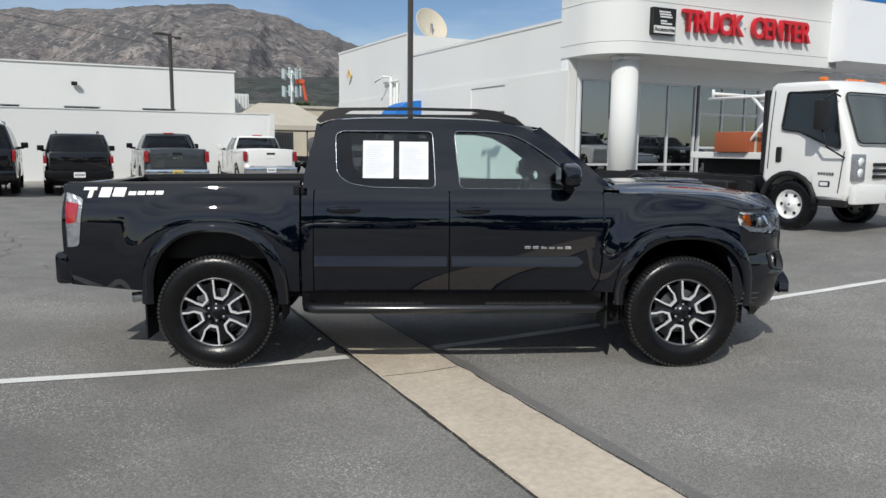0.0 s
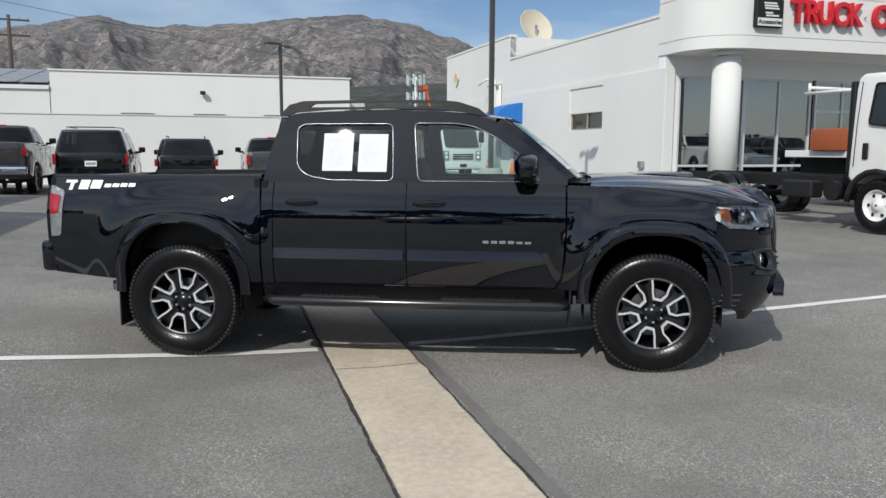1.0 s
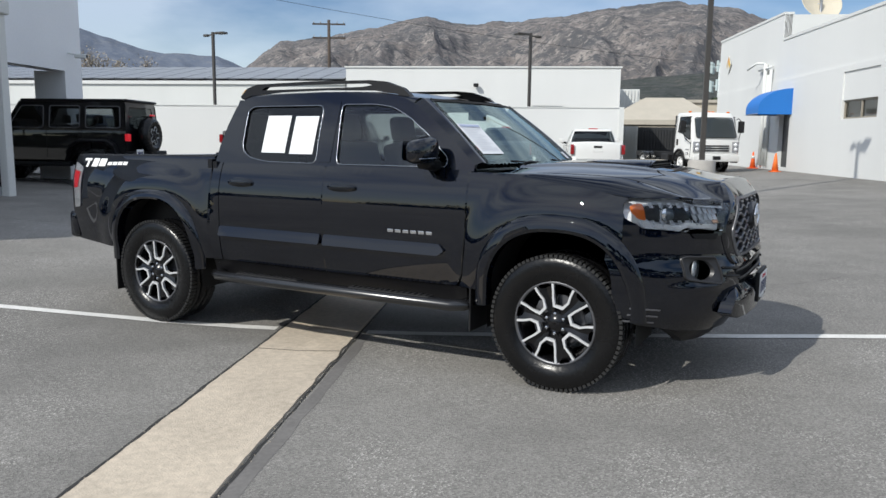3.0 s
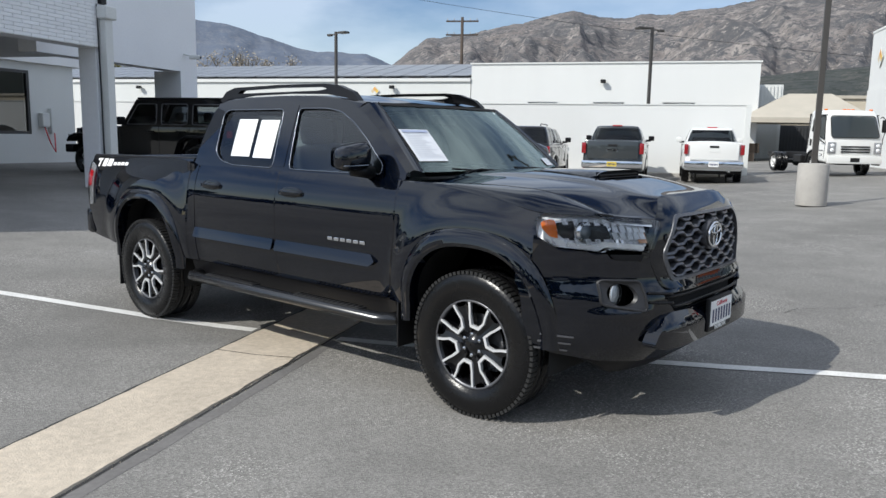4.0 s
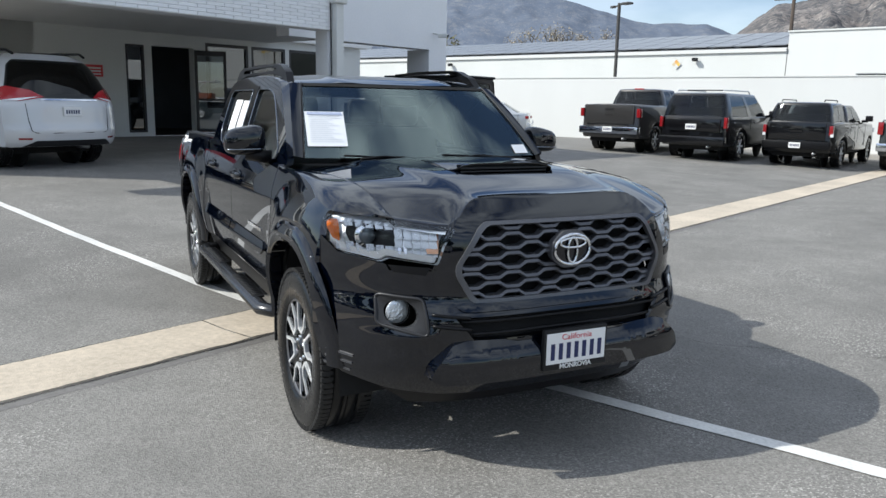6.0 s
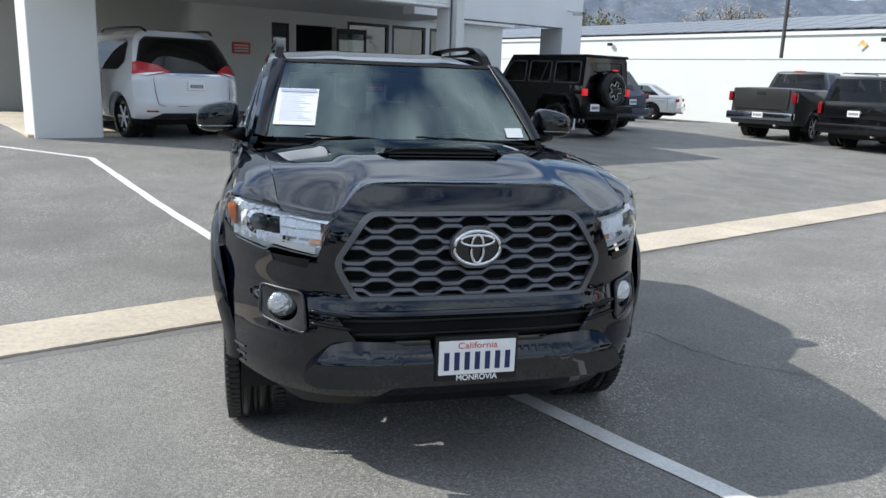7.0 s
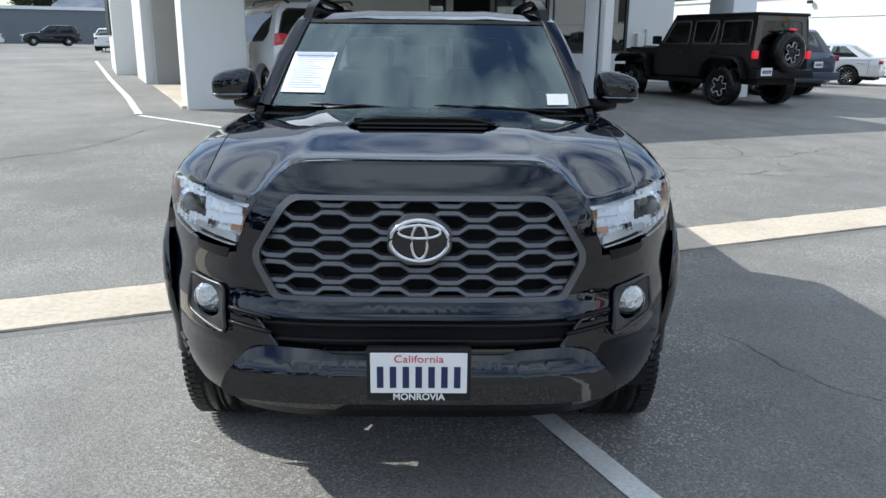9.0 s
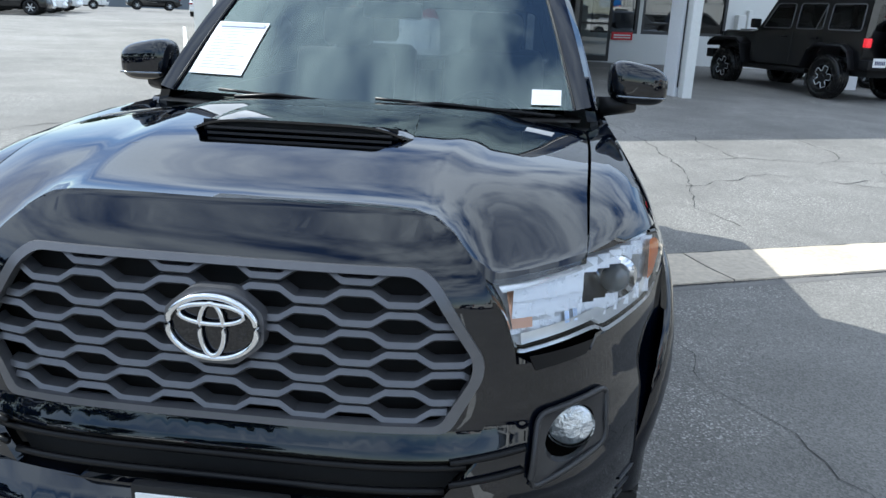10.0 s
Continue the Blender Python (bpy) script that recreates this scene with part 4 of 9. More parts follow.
# ---- the gap behind: tent, shade block, fence, tan building, mast ----
def gap_things():
    root = thing("tan_building", LOT, "low tan block building with a flat roof", "building", kind="structure")
    part("wall", box(7.5, 40, 66, 66.4, -0.2, 5.0), M_TAN, root, smooth=0)
    part("roof_edge", box(7.4, 40, 65.8, 66.4, 5.0, 5.25), M_CANVAS, root, smooth=0)
    root = thing("shade_tent", LOT @ pose(8.6, 46.0, 0.1), "pitched tan canvas shade tent on thin posts", "tent")
    bm = bmesh.new()
    pk = bm.verts.new((0.4, 0, 4.2))
    pk2 = bm.verts.new((2.8, 0, 4.2))
    c = [bm.verts.new(v) for v in ((-2.4, -3, 2.7), (4.6, -3, 2.7), (4.6, 3, 2.7), (-2.4, 3, 2.7))]
    lo = [bm.verts.new((v.co.x, v.co.y, 2.4)) for v in c]
    for q in ((c[0], c[1], pk2, pk), (c[1], c[2], pk2), (c[2], c[3], pk, pk2), (c[3], c[0], pk)):
        bm.faces.new(q)
    for i in range(4):
        bm.faces.new((c[i], c[(i + 1) % 4], lo[(i + 1) % 4], lo[i]))
    part("canvas", bm, M_CANVAS, root, smooth=0)
    for x, y in ((-2.3, -2.9), (4.5, -2.9), (4.5, 2.9), (-2.3, 2.9)):
        bm = bmesh.new()
        add_cyl(bm, (x, y, 0), (x, y, 2.6), 0.05, 0.05, 8)
        part("post", bm, M_STEEL, root)
    # near-black ribbed block, added in place of the shade below the canvas
    root = thing("storage_container", LOT @ pose(10.0, 52.0, 0.1), "dark ribbed block standing in for the shade under the tent", "container")
    M_TENT_SHADE = surface("tent_shade_dark", (0.035, 0.037, 0.04), 0.6, vary=0.2)
    bm = bmesh.new()
    add_box(bm, -2.6, 2.6, -1.2, 1.2, 0, 2.4)
    part("body", bm, M_TENT_SHADE, root, smooth=0)
    bm = bmesh.new()
    for k in range(26):
        add_box(bm, -2.55 + 0.2 * k, -2.45 + 0.2 * k, -1.26, -1.2, 0.15, 2.25)
    part("ribs", bm, M_TENT_SHADE, root, smooth=0)
    root = thing("stacked_crates", LOT @ pose(6.3, 44.5, 0.1), "dark stacked crates beside the tent", "crate")
    bm = bmesh.new()
    rr = random.Random(5)
    for k in range(7):
        x, z = rr.uniform(-0.8, 0.8), 0.6 * (k // 3)
        add_box(bm, x - 0.35, x + 0.35, -0.4, 0.4, z, z + 0.58)
    part("crate", bm, M_WOODP, root, smooth=0)
    root = thing("corrugated_shed", LOT, "white corrugated shed with vertical ribs", "shed", kind="structure")
    bm = bmesh.new()
    add_box(bm, 7.4, 9.2, 50, 52, 0, 5.1)
    for k in range(8):
        add_box(bm, 7.45 + 0.22 * k, 7.53 + 0.22 * k, 49.93, 50, 0.2, 5.0)
    part("wall", bm, M_WHITE2, root, smooth=0)
    root = thing("antenna_mast", LOT @ pose(36.6, 139.3, 0), "tall antenna mast with grey panel clusters", "antenna")
    bm = bmesh.new()
    add_cyl(bm, (0, 0, 0), (0, 0, 15.6), 0.40, 0.30, 10)
    part("mast", bm, surface("mast_white", (0.62, 0.66, 0.66), 0.6), root)
    grey = surface("mast_grey_green", (0.42, 0.50, 0.50), 0.6)
    shared = None
    for z in (11.6, 14.9):
        ring = [(1.7 * math.cos(2 * math.pi * k / 12), 1.7 * math.sin(2 * math.pi * k / 12), z) for k in range(12)]
        bm = bmesh.new()
        add_tube(bm, ring, 0.07, 6, True)
        add_cyl(bm, (-1.7, 0, z), (1.7, 0, z), 0.07, 0.07, 6)
        add_cyl(bm, (0, -1.7, z), (0, 1.7, z), 0.07, 0.07, 6)
        fr = part("platform", bm, grey, root)
        for k in range(9):
            t = 2 * math.pi * k / 9
            if shared is None:
                bm = bmesh.new()
                add_box(bm, -0.21, 0.21, -0.14, 0.14, -1.0, 1.0, 0.05, 1)
                ob = part("antenna_panel", bm, grey, fr, smooth=0)
                shared = ob.data
            else:
                ob = new("antenna_panel", shared)
                ob.parent = fr
            ob.matrix_basis = pose(1.75 * math.cos(t), 1.75 * math.sin(t), z + 0.1 * (-1) ** k, 0, 0, math.degrees(t) + 90)
    root = thing("boom_lift", LOT @ pose(39.4, 138.6, 0), "red boom lift beside the mast", "lift")
    red = surface("orange_red_paint", (0.6, 0.1, 0.04), 0.5)
    part("base", box(-1.0, 1.0, -1.0, 1.0, 0.0, 1.6, 0.1, 2), red, root)
    bm = bmesh.new()
    add_tube(bm, [(0.3, 0, 1.5), (0.15, 0, 8), (-0.95, 0, 13.2)], 0.30, 6)
    part("boom", bm, red, root, smooth=0)
    part("basket", box(-2.2, -0.7, -0.5, 0.5, 13.1, 13.9, 0.05), red, root, smooth=0)
    root = thing("traffic_cone", LOT @ pose(10.6, 24.6, ground_lot(10.6, 24.6)), "small orange traffic cone by the side door", "cone")
    bm = bmesh.new()
    add_box(bm, -0.18, 0.18, -0.18, 0.18, 0, 0.03)
    add_cyl(bm, (0, 0, 0.03), (0, 0, 0.7), 0.13, 0.03, 16)
    part("cone", bm, surface("cone_orange", (0.8, 0.16, 0.02), 0.6), root, smooth=30)


gap_things()


# ---- mountains ----
RIDGE = [(50, 6.0), (80, 6.6), (93.5, 7.3), (96.5, 8.3), (99.3, 9.2), (103.8, 9.75), (107, 9.4), (111, 8.9), (114, 8.6), (117.5, 8.35), (120.5, 8.9), (124.4, 8.05), (128.2, 7.25), (130.5, 6.95),
         (133, 6.7), (135.8, 5.7), (139.5, 5.8), (142.5, 6.6), (145.2, 7.4), (149, 7.75), (152, 7.5), (158, 7.4), (168, 6.8), (185, 5.0), (205, 4.0)]


def ridge_at(az):
    for (a0, e0), (a1, e1) in zip(RIDGE, RIDGE[1:]):
        if a0 <= az <= a1:
            t = (az - a0) / (a1 - a0)
            t = t * t * (3 - 2 * t) * 0.5 + t * 0.5
            return e0 + (e1 - e0) * t
    return RIDGE[0][1] if az < RIDGE[0][0] else RIDGE[-1][1]


def rock_material(name, base, green, pale):
    m = surface(name, base, 0.95, vary=0.2, big=0.004, small=0.05, spec=0.1)
    n, l = m.node_tree.nodes, m.node_tree.links
    p = n["Principled BSDF"]
    src = p.inputs["Base Color"].links[0].from_socket
    co = n.new("ShaderNodeTexCoord")
    for scale, lo_, hi_, col in ((0.007, 0.46, 0.60, green), (0.016, 0.50, 0.66, pale), (0.05, 0.51, 0.57, green), (0.08, 0.57, 0.62, pale), (0.13, 0.54, 0.59, green)):
        t = n.new("ShaderNodeTexNoise")
        t.inputs["Scale"].default_value, t.inputs["Detail"].default_value, t.inputs["Roughness"].default_value = scale, 9, 0.68
        l.new(co.outputs["Object"], t.inputs["Vector"])
        r = n.new("ShaderNodeMapRange")
        r.inputs["From Min"].default_value, r.inputs["From Max"].default_value = lo_, hi_
        l.new(t.outputs["Fac"], r.inputs["Value"])
        mx = n.new("ShaderNodeMix")
        mx.data_type = "RGBA"
        mx.inputs["B"].default_value = rgba(col)
        l.new(r.outputs["Result"], mx.inputs["Factor"])
        l.new(src, mx.inputs["A"])
        src = mx.outputs["Result"]
    l.new(src, p.inputs["Base Color"])
    g = n.new("ShaderNodeTexNoise")
    g.noise_type = "RIDGED_MULTIFRACTAL"
    g.inputs["Scale"].default_value, g.inputs["Detail"].default_value, g.inputs["Roughness"].default_value = 0.011, 7, 0.55
    l.new(co.outputs["Object"], g.inputs["Vector"])
    bn = n.new("ShaderNodeBump")
    bn.inputs["Strength"].default_value, bn.inputs["Distance"].default_value = 0.8, 20.0
    l.new(g.outputs["Fac"], bn.inputs["Height"])
    l.new(bn.outputs["Normal"], p.inputs["Normal"])
    return m


def mountain(name, az0, az1, step, r0, r1, height, rows, rough, material, label, seed):
    bm = bmesh.new()
    grid = []
    n = int((az1 - az0) / step)
    for i in range(n + 1):
        az = az0 + (az1 - az0) * i / n
        col = []
        for k in range(rows + 1):
            t = k / rows
            r = r0 + (r1 - r0) * t
            x, y = r * math.cos(radians(az)), r * math.sin(radians(az))
            top = r1 * math.tan(radians(height(az)))
            s = 0
            warp = noise.noise(Vector((az * 0.16 + seed, t * 1.7, 4.0)))
            q = Vector((az * 0.15 + seed + 0.9 * warp, t * 1.5, 0.3))
            ridged = sum((1 - abs(noise.noise(q * 2.1 ** o + Vector((0, 0, o * 3.1))))) * 0.54 ** o for o in range(7)) / 2.14 - 0.70
            fine = sum(noise.noise(Vector((x * 0.012 + seed, y * 0.012, 1.7)) * 2 ** o) * 0.5 ** o for o in range(3))
            env = math.sin(math.pi * min(1, t * 1.02)) ** 0.8 if 0 < t < 1 else 0.0
            env *= 1 - 0.55 * max(0.0, (t - 0.7) / 0.3)
            z = top * t ** 1.05 + rough * env * (ridged * 1.15 + fine * 0.13)
            crag = noise.noise(Vector((az * 0.55 + seed, 7.0, 0))) + 0.62 * noise.noise(Vector((az * 1.35 + seed, 3.0, 0))) + 0.36 * noise.noise(Vector((az * 3.3, seed, 0))) + 0.2 * noise.noise(Vector((az * 7.5, seed, 5.0)))
            z += 0.055 * rough * crag * t ** 4
            if k == rows:
                z += 0.016 * rough * fine
            col.append(bm.verts.new((x, y, max(-3.0, z))))
        x, y = (r1 + 500) * math.cos(radians(az)), (r1 + 500) * math.sin(radians(az))
        col.append(bm.verts.new((x, y, -5)))
        grid.append(col)
    for a, b in zip(grid, grid[1:]):
        for k in range(len(a) - 1):
            bm.faces.new((a[k], a[k + 1], b[k + 1], b[k]))
    bmesh.ops.recalc_face_normals(bm, faces=bm.faces[:])
    ob = link_bm(name, bm, material, None, 80)
    return tagged(ob, label, "mountain", kind="structure")


M_ROCK = rock_material("chaparral_mountain", (0.185, 0.166, 0.157), (0.084, 0.085, 0.090), (0.285, 0.258, 0.238))
# distance haze is mixed into this rock's blue-grey colours
M_ROCK_HAZE = rock_material("haze_tinted_mountain", (0.150, 0.172, 0.215), (0.118, 0.142, 0.188), (0.205, 0.215, 0.235))
M_HILL = rock_material("dark_wooded_hill", (0.065, 0.07, 0.066), (0.04, 0.046, 0.042), (0.10, 0.095, 0.085))
mountain("mountain_range", 50, 139, 0.17, 900, 2100, lambda a: ridge_at(a) if a < 131 else max(1.5, ridge_at(131) - (a - 131) * 0.75), 60, 125, M_ROCK, "brown rocky mountain range with sparse scrub", 3.0)
mountain("far_mountain", 128, 206, 0.35, 2300, 3300, lambda a: ridge_at(a) if a > 135.5 else max(2.0, ridge_at(135.5) - (135.5 - a) * 0.4), 34, 105, M_ROCK_HAZE, "pale distant mountain ridge tinted blue-grey for haze", 9.0)
mountain("foothill", 50, 118, 0.4, 420, 760, lambda a: max(0.8, 5.1 - 0.0045 * (a - 95) ** 2 if a > 95 else 5.1 - 0.02 * (95 - a)) if a < 112 else max(0.5, 3.8 - (a - 112) * 0.5), 18, 18, M_HILL, "dark scrub-covered foothill below the mountains", 21.0)


# orange cone beside the far truck
def traffic_cone(m):
    root = thing("traffic_cone", m, "small orange traffic cone on the asphalt", "cone")
    o = surface("cone_orange", (0.80, 0.13, 0.02), 0.5, vary=0.12)
    part("base", box(-0.18, 0.18, -0.18, 0.18, 0.0, 0.03, 0.01, 2), o, root)
    bm = bmesh.new()
    add_cyl(bm, (0, 0, 0.03), (0, 0, 0.70), 0.13, 0.028, 24)
    part("body", bm, o, root)
    bm = bmesh.new()
    add_cyl(bm, (0, 0, 0.42), (0, 0, 0.54), 0.074, 0.056, 24)
    part("band", bm, M_WHITE2, root, "white reflective band")


traffic_cone(LOT @ pose(10.85, 28.3, ground_lot(10.85, 28.3)))

# ---- vehicle materials ----
def car_paint(name, base, metal=0.0, rough=0.35, flake=0.0):
    m = surface(name, base, rough, metal=metal, vary=0.05, big=1.2, small=400, coat=1.0, spec=0.15)
    m.node_tree.nodes["Principled BSDF"].inputs["Coat Roughness"].default_value = 0.012
    return m


M_BLACK = car_paint("black_pearl_paint", (0.0006, 0.0015, 0.0045), 0.0, 0.6)
M_BLACK.node_tree.nodes["Principled BSDF"].inputs["Specular IOR Level"].default_value = 0.0
M_BLACK.node_tree.nodes["Principled BSDF"].inputs["Coat IOR"].default_value = 1.62
M_STEP = surface("polished_black_steel", (0.008, 0.008, 0.009), 0.24, vary=0.2, spec=0.9)
M_GUN = surface("gunmetal_plastic", (0.118, 0.120, 0.130), 0.36, metal=0.5, vary=0.1)
M_SATIN = surface("satin_black_trim", (0.006, 0.006, 0.007), 0.38, vary=0.2, spec=0.22)
M_BEZEL = surface("fog_lamp_bezel", (0.020, 0.020, 0.022), 0.40, vary=0.15)
M_UNDER = surface("underbody_black", (0.008, 0.008, 0.008), 0.9, vary=0.3)
M_TYRE = surface("tyre_rubber", (0.004, 0.004, 0.0045), 0.27, spec=0.35, vary=0.3, big=8, small=60, bump=0.15)
M_TREAD = surface("tread_rubber", (0.013, 0.013, 0.013), 0.6, vary=0.3)
M_CHROME = surface("chrome", (0.75, 0.76, 0.78), 0.08, metal=1.0, vary=0.04)
M_TRIM = surface("window_trim_metal", (0.24, 0.26, 0.29), 0.25, metal=1.0, vary=0.05)
M_RIM = surface("machined_alloy", (0.66, 0.67, 0.68), 0.34, metal=0.35, vary=0.08)
M_RIMBLACK = surface("black_alloy", (0.004, 0.004, 0.005), 0.22, vary=0.2)
M_STEELW = surface("white_steel_wheel", (0.75, 0.75, 0.74), 0.4, vary=0.08)
M_GLASS_F = pane("clear_green_glass", (0.82, 0.94, 0.91), 1.0, 1.7)
M_GLASS_W = pane("windshield_glass", (0.94, 0.99, 0.97), 1.0, 2.5, (0.84, 1.0, 0.95))
M_GLASS_T = pane("privacy_glass", (0.27, 0.29, 0.30), 1.0, 1.5)
M_GLASS_BG = pane("parked_car_glass", (0.34, 0.37, 0.38), 1.0, 1.45)
M_GLASS_V = pane("van_privacy_glass", (0.06, 0.07, 0.075), 1.0, 1.45)
M_LENS = pane("clear_lens", (0.97, 0.98, 0.99), 1.0, 1.40)
M_FOGR = surface("fog_lamp_reflector", (0.90, 0.92, 0.94), 0.16, metal=0.65, vary=0.12, big=30, small=80, bump=0.9, bump_scale=60)
M_CELL = surface("satin_chrome_cells", (0.82, 0.84, 0.86), 0.28, metal=0.3, vary=0.06, big=40, small=120)
M_GUIDE = surface("white_light_guide", (0.90, 0.92, 0.94), 0.22, metal=0.45, vary=0.04)
M_AMBER = surface("amber_lens", (0.72, 0.17, 0.012), 0.2, vary=0.08, coat=0.5)
M_REDLENS = surface("red_lens", (0.40, 0.012, 0.02), 0.18, vary=0.1, coat=0.6)
M_TAILRED = surface("dark_red_lens", (0.26, 0.008, 0.012), 0.15, vary=0.15, big=20, coat=0.6)
M_REDLIT = glow("lit_tail_lamp", (0.7, 0.02, 0.03), 0.4)
M_SILVERR = surface("lamp_reflector", (0.90, 0.92, 0.94), 0.24, metal=0.25, vary=0.1, big=30, small=90, bump=0.4, bump_scale=45)
M_TAILR = surface("tail_lamp_reflector", (0.36, 0.37, 0.39), 0.25, metal=0.5, vary=0.35, big=25, small=60, bump=0.6, bump_scale=40)
M_PAPER = surface("white_paper", (0.74, 0.75, 0.77), 0.8, vary=0.03)
M_INK = surface("grey_print", (0.66, 0.68, 0.71), 0.8)
M_BLUEINK = surface("blue_print", (0.40, 0.45, 0.60), 0.7)
M_SEAT = surface("charcoal_seat_cloth", (0.085, 0.088, 0.09), 0.9, vary=0.3, small=200)
M_LINER = surface("grey_headliner", (0.45, 0.45, 0.44), 0.95, vary=0.1)
M_PLATE = surface("licence_plate_white", (0.80, 0.80, 0.79), 0.5, vary=0.05)
M_PLATEINK = surface("plate_navy", (0.012, 0.02, 0.09), 0.5)
M_PLATERED = surface("plate_red", (0.55, 0.03, 0.05), 0.5)
M_DECAL = surface("white_decal", (0.80, 0.80, 0.80), 0.5, vary=0.03)
P_WHITE = car_paint("white_car_paint", (0.74, 0.74, 0.72))
P_PEARL = car_paint("pearl_white_paint", (0.60, 0.61, 0.62), 0.2)
P_GREY = car_paint("slate_grey_paint", (0.045, 0.052, 0.056), 0.2)
P_DARKGREY = car_paint("granite_grey_paint", (0.05, 0.048, 0.047), 0.3)
P_BLACKBG = car_paint("black_car_paint", (0.002, 0.002, 0.003))
P_BLUEGREY = car_paint("blue_grey_paint", (0.06, 0.075, 0.11), 0.3)
P_SILVER = car_paint("silver_car_paint", (0.55, 0.57, 0.59), 0.5)


def tab(x, rows):
    if x <= rows[0][0]:
        return rows[0][1]
    for (a, p), (b, q) in zip(rows, rows[1:]):
        if x <= b:
            return p + (q - p) * (x - a) / (b - a)
    return rows[-1][1]


def stab(x, rows):
    """Like tab, but with a smooth slope through the rows."""
    n = len(rows)
    if x <= rows[0][0]:
        return rows[0][1]
    if x >= rows[-1][0]:
        return rows[-1][1]
    i = next(k for k in range(n - 1) if x <= rows[k + 1][0])

    def slope(k):
        if k == 0 or k == n - 1:
            j = 0 if k == 0 else n - 2
            return (rows[j + 1][1] - rows[j][1]) / (rows[j + 1][0] - rows[j][0])
        return (rows[k + 1][1] - rows[k - 1][1]) / (rows[k + 1][0] - rows[k - 1][0])
    (a, p), (b, q) = rows[i], rows[i + 1]
    h = b - a
    t = (x - a) / h
    return (2 * t ** 3 - 3 * t * t + 1) * p + (t ** 3 - 2 * t * t + t) * h * slope(i) + (3 * t * t - 2 * t ** 3) * q + (t ** 3 - t * t) * h * slope(i + 1)


def ease(t):
    t = min(1.0, max(0.0, t))
    return t * t * (3 - 2 * t)


def wheel(parent, x, y, r, width, style, side, name="wheel", rim_r=None):
    """A tyre on its rim; side -1 faces -y."""
    w = new(name)
    w.parent = parent
    w.matrix_basis = pose(x, y, r, 0, 0, 0 if side < 0 else 180)
    rim_r = rim_r or r * 0.6
    h = width / 2
    bm = bmesh.new()
    bulge = 0.985
    prof = [(rim_r * 0.98, -h * 0.72), (rim_r * 1.04, -h * 0.92), (r * 0.80, -h * 1.0), (r * 0.88, -h * 0.99), (r * 0.945, -h * 0.93), (r * 0.985, -h * 0.82), (r, -h * 0.66)]
    groove = [(-0.5, 0), (-0.48, 1), (-0.42, 1), (-0.40, 0), (-0.12, 0), (-0.10, 1), (-0.05, 1), (-0.03, 0), (0.03, 0), (0.05, 1), (0.10, 1), (0.12, 0), (0.40, 0), (0.42, 1), (0.48, 1), (0.5, 0)]
    prof += [(r - 0.008 * g, h * u) for u, g in groove]
    prof += [(r, h * 0.66), (r * 0.985, h * 0.82), (r * 0.945, h * 0.93), (r * 0.8, h), (rim_r * 1.04, h * 0.92), (rim_r * 0.98, h * 0.72)]
    add_lathe(bm, prof, 48)
    part("tyre", bm, M_TYRE, w, smooth=30)
    return w, rim_r, h


def tread_blocks(w, r, h, n=84):
    bm = bmesh.new()
    for k in range(n):
        t = 360 * k / n
        for s, off in ((-1, 0.0), (1, 180.0 / n)):
            m = pose(0, 0, 0, 0, t + off, 0)
            add_box(bm, -0.0095, 0.0095, s * h * 0.93 if s < 0 else h * 0.52, -h * 0.52 if s < 0 else h * 0.93, r * 0.955, r + 0.0003, 0, 1, m)
    tagged(part("tread", bm, M_TREAD, w, smooth=0), kind="stuff")


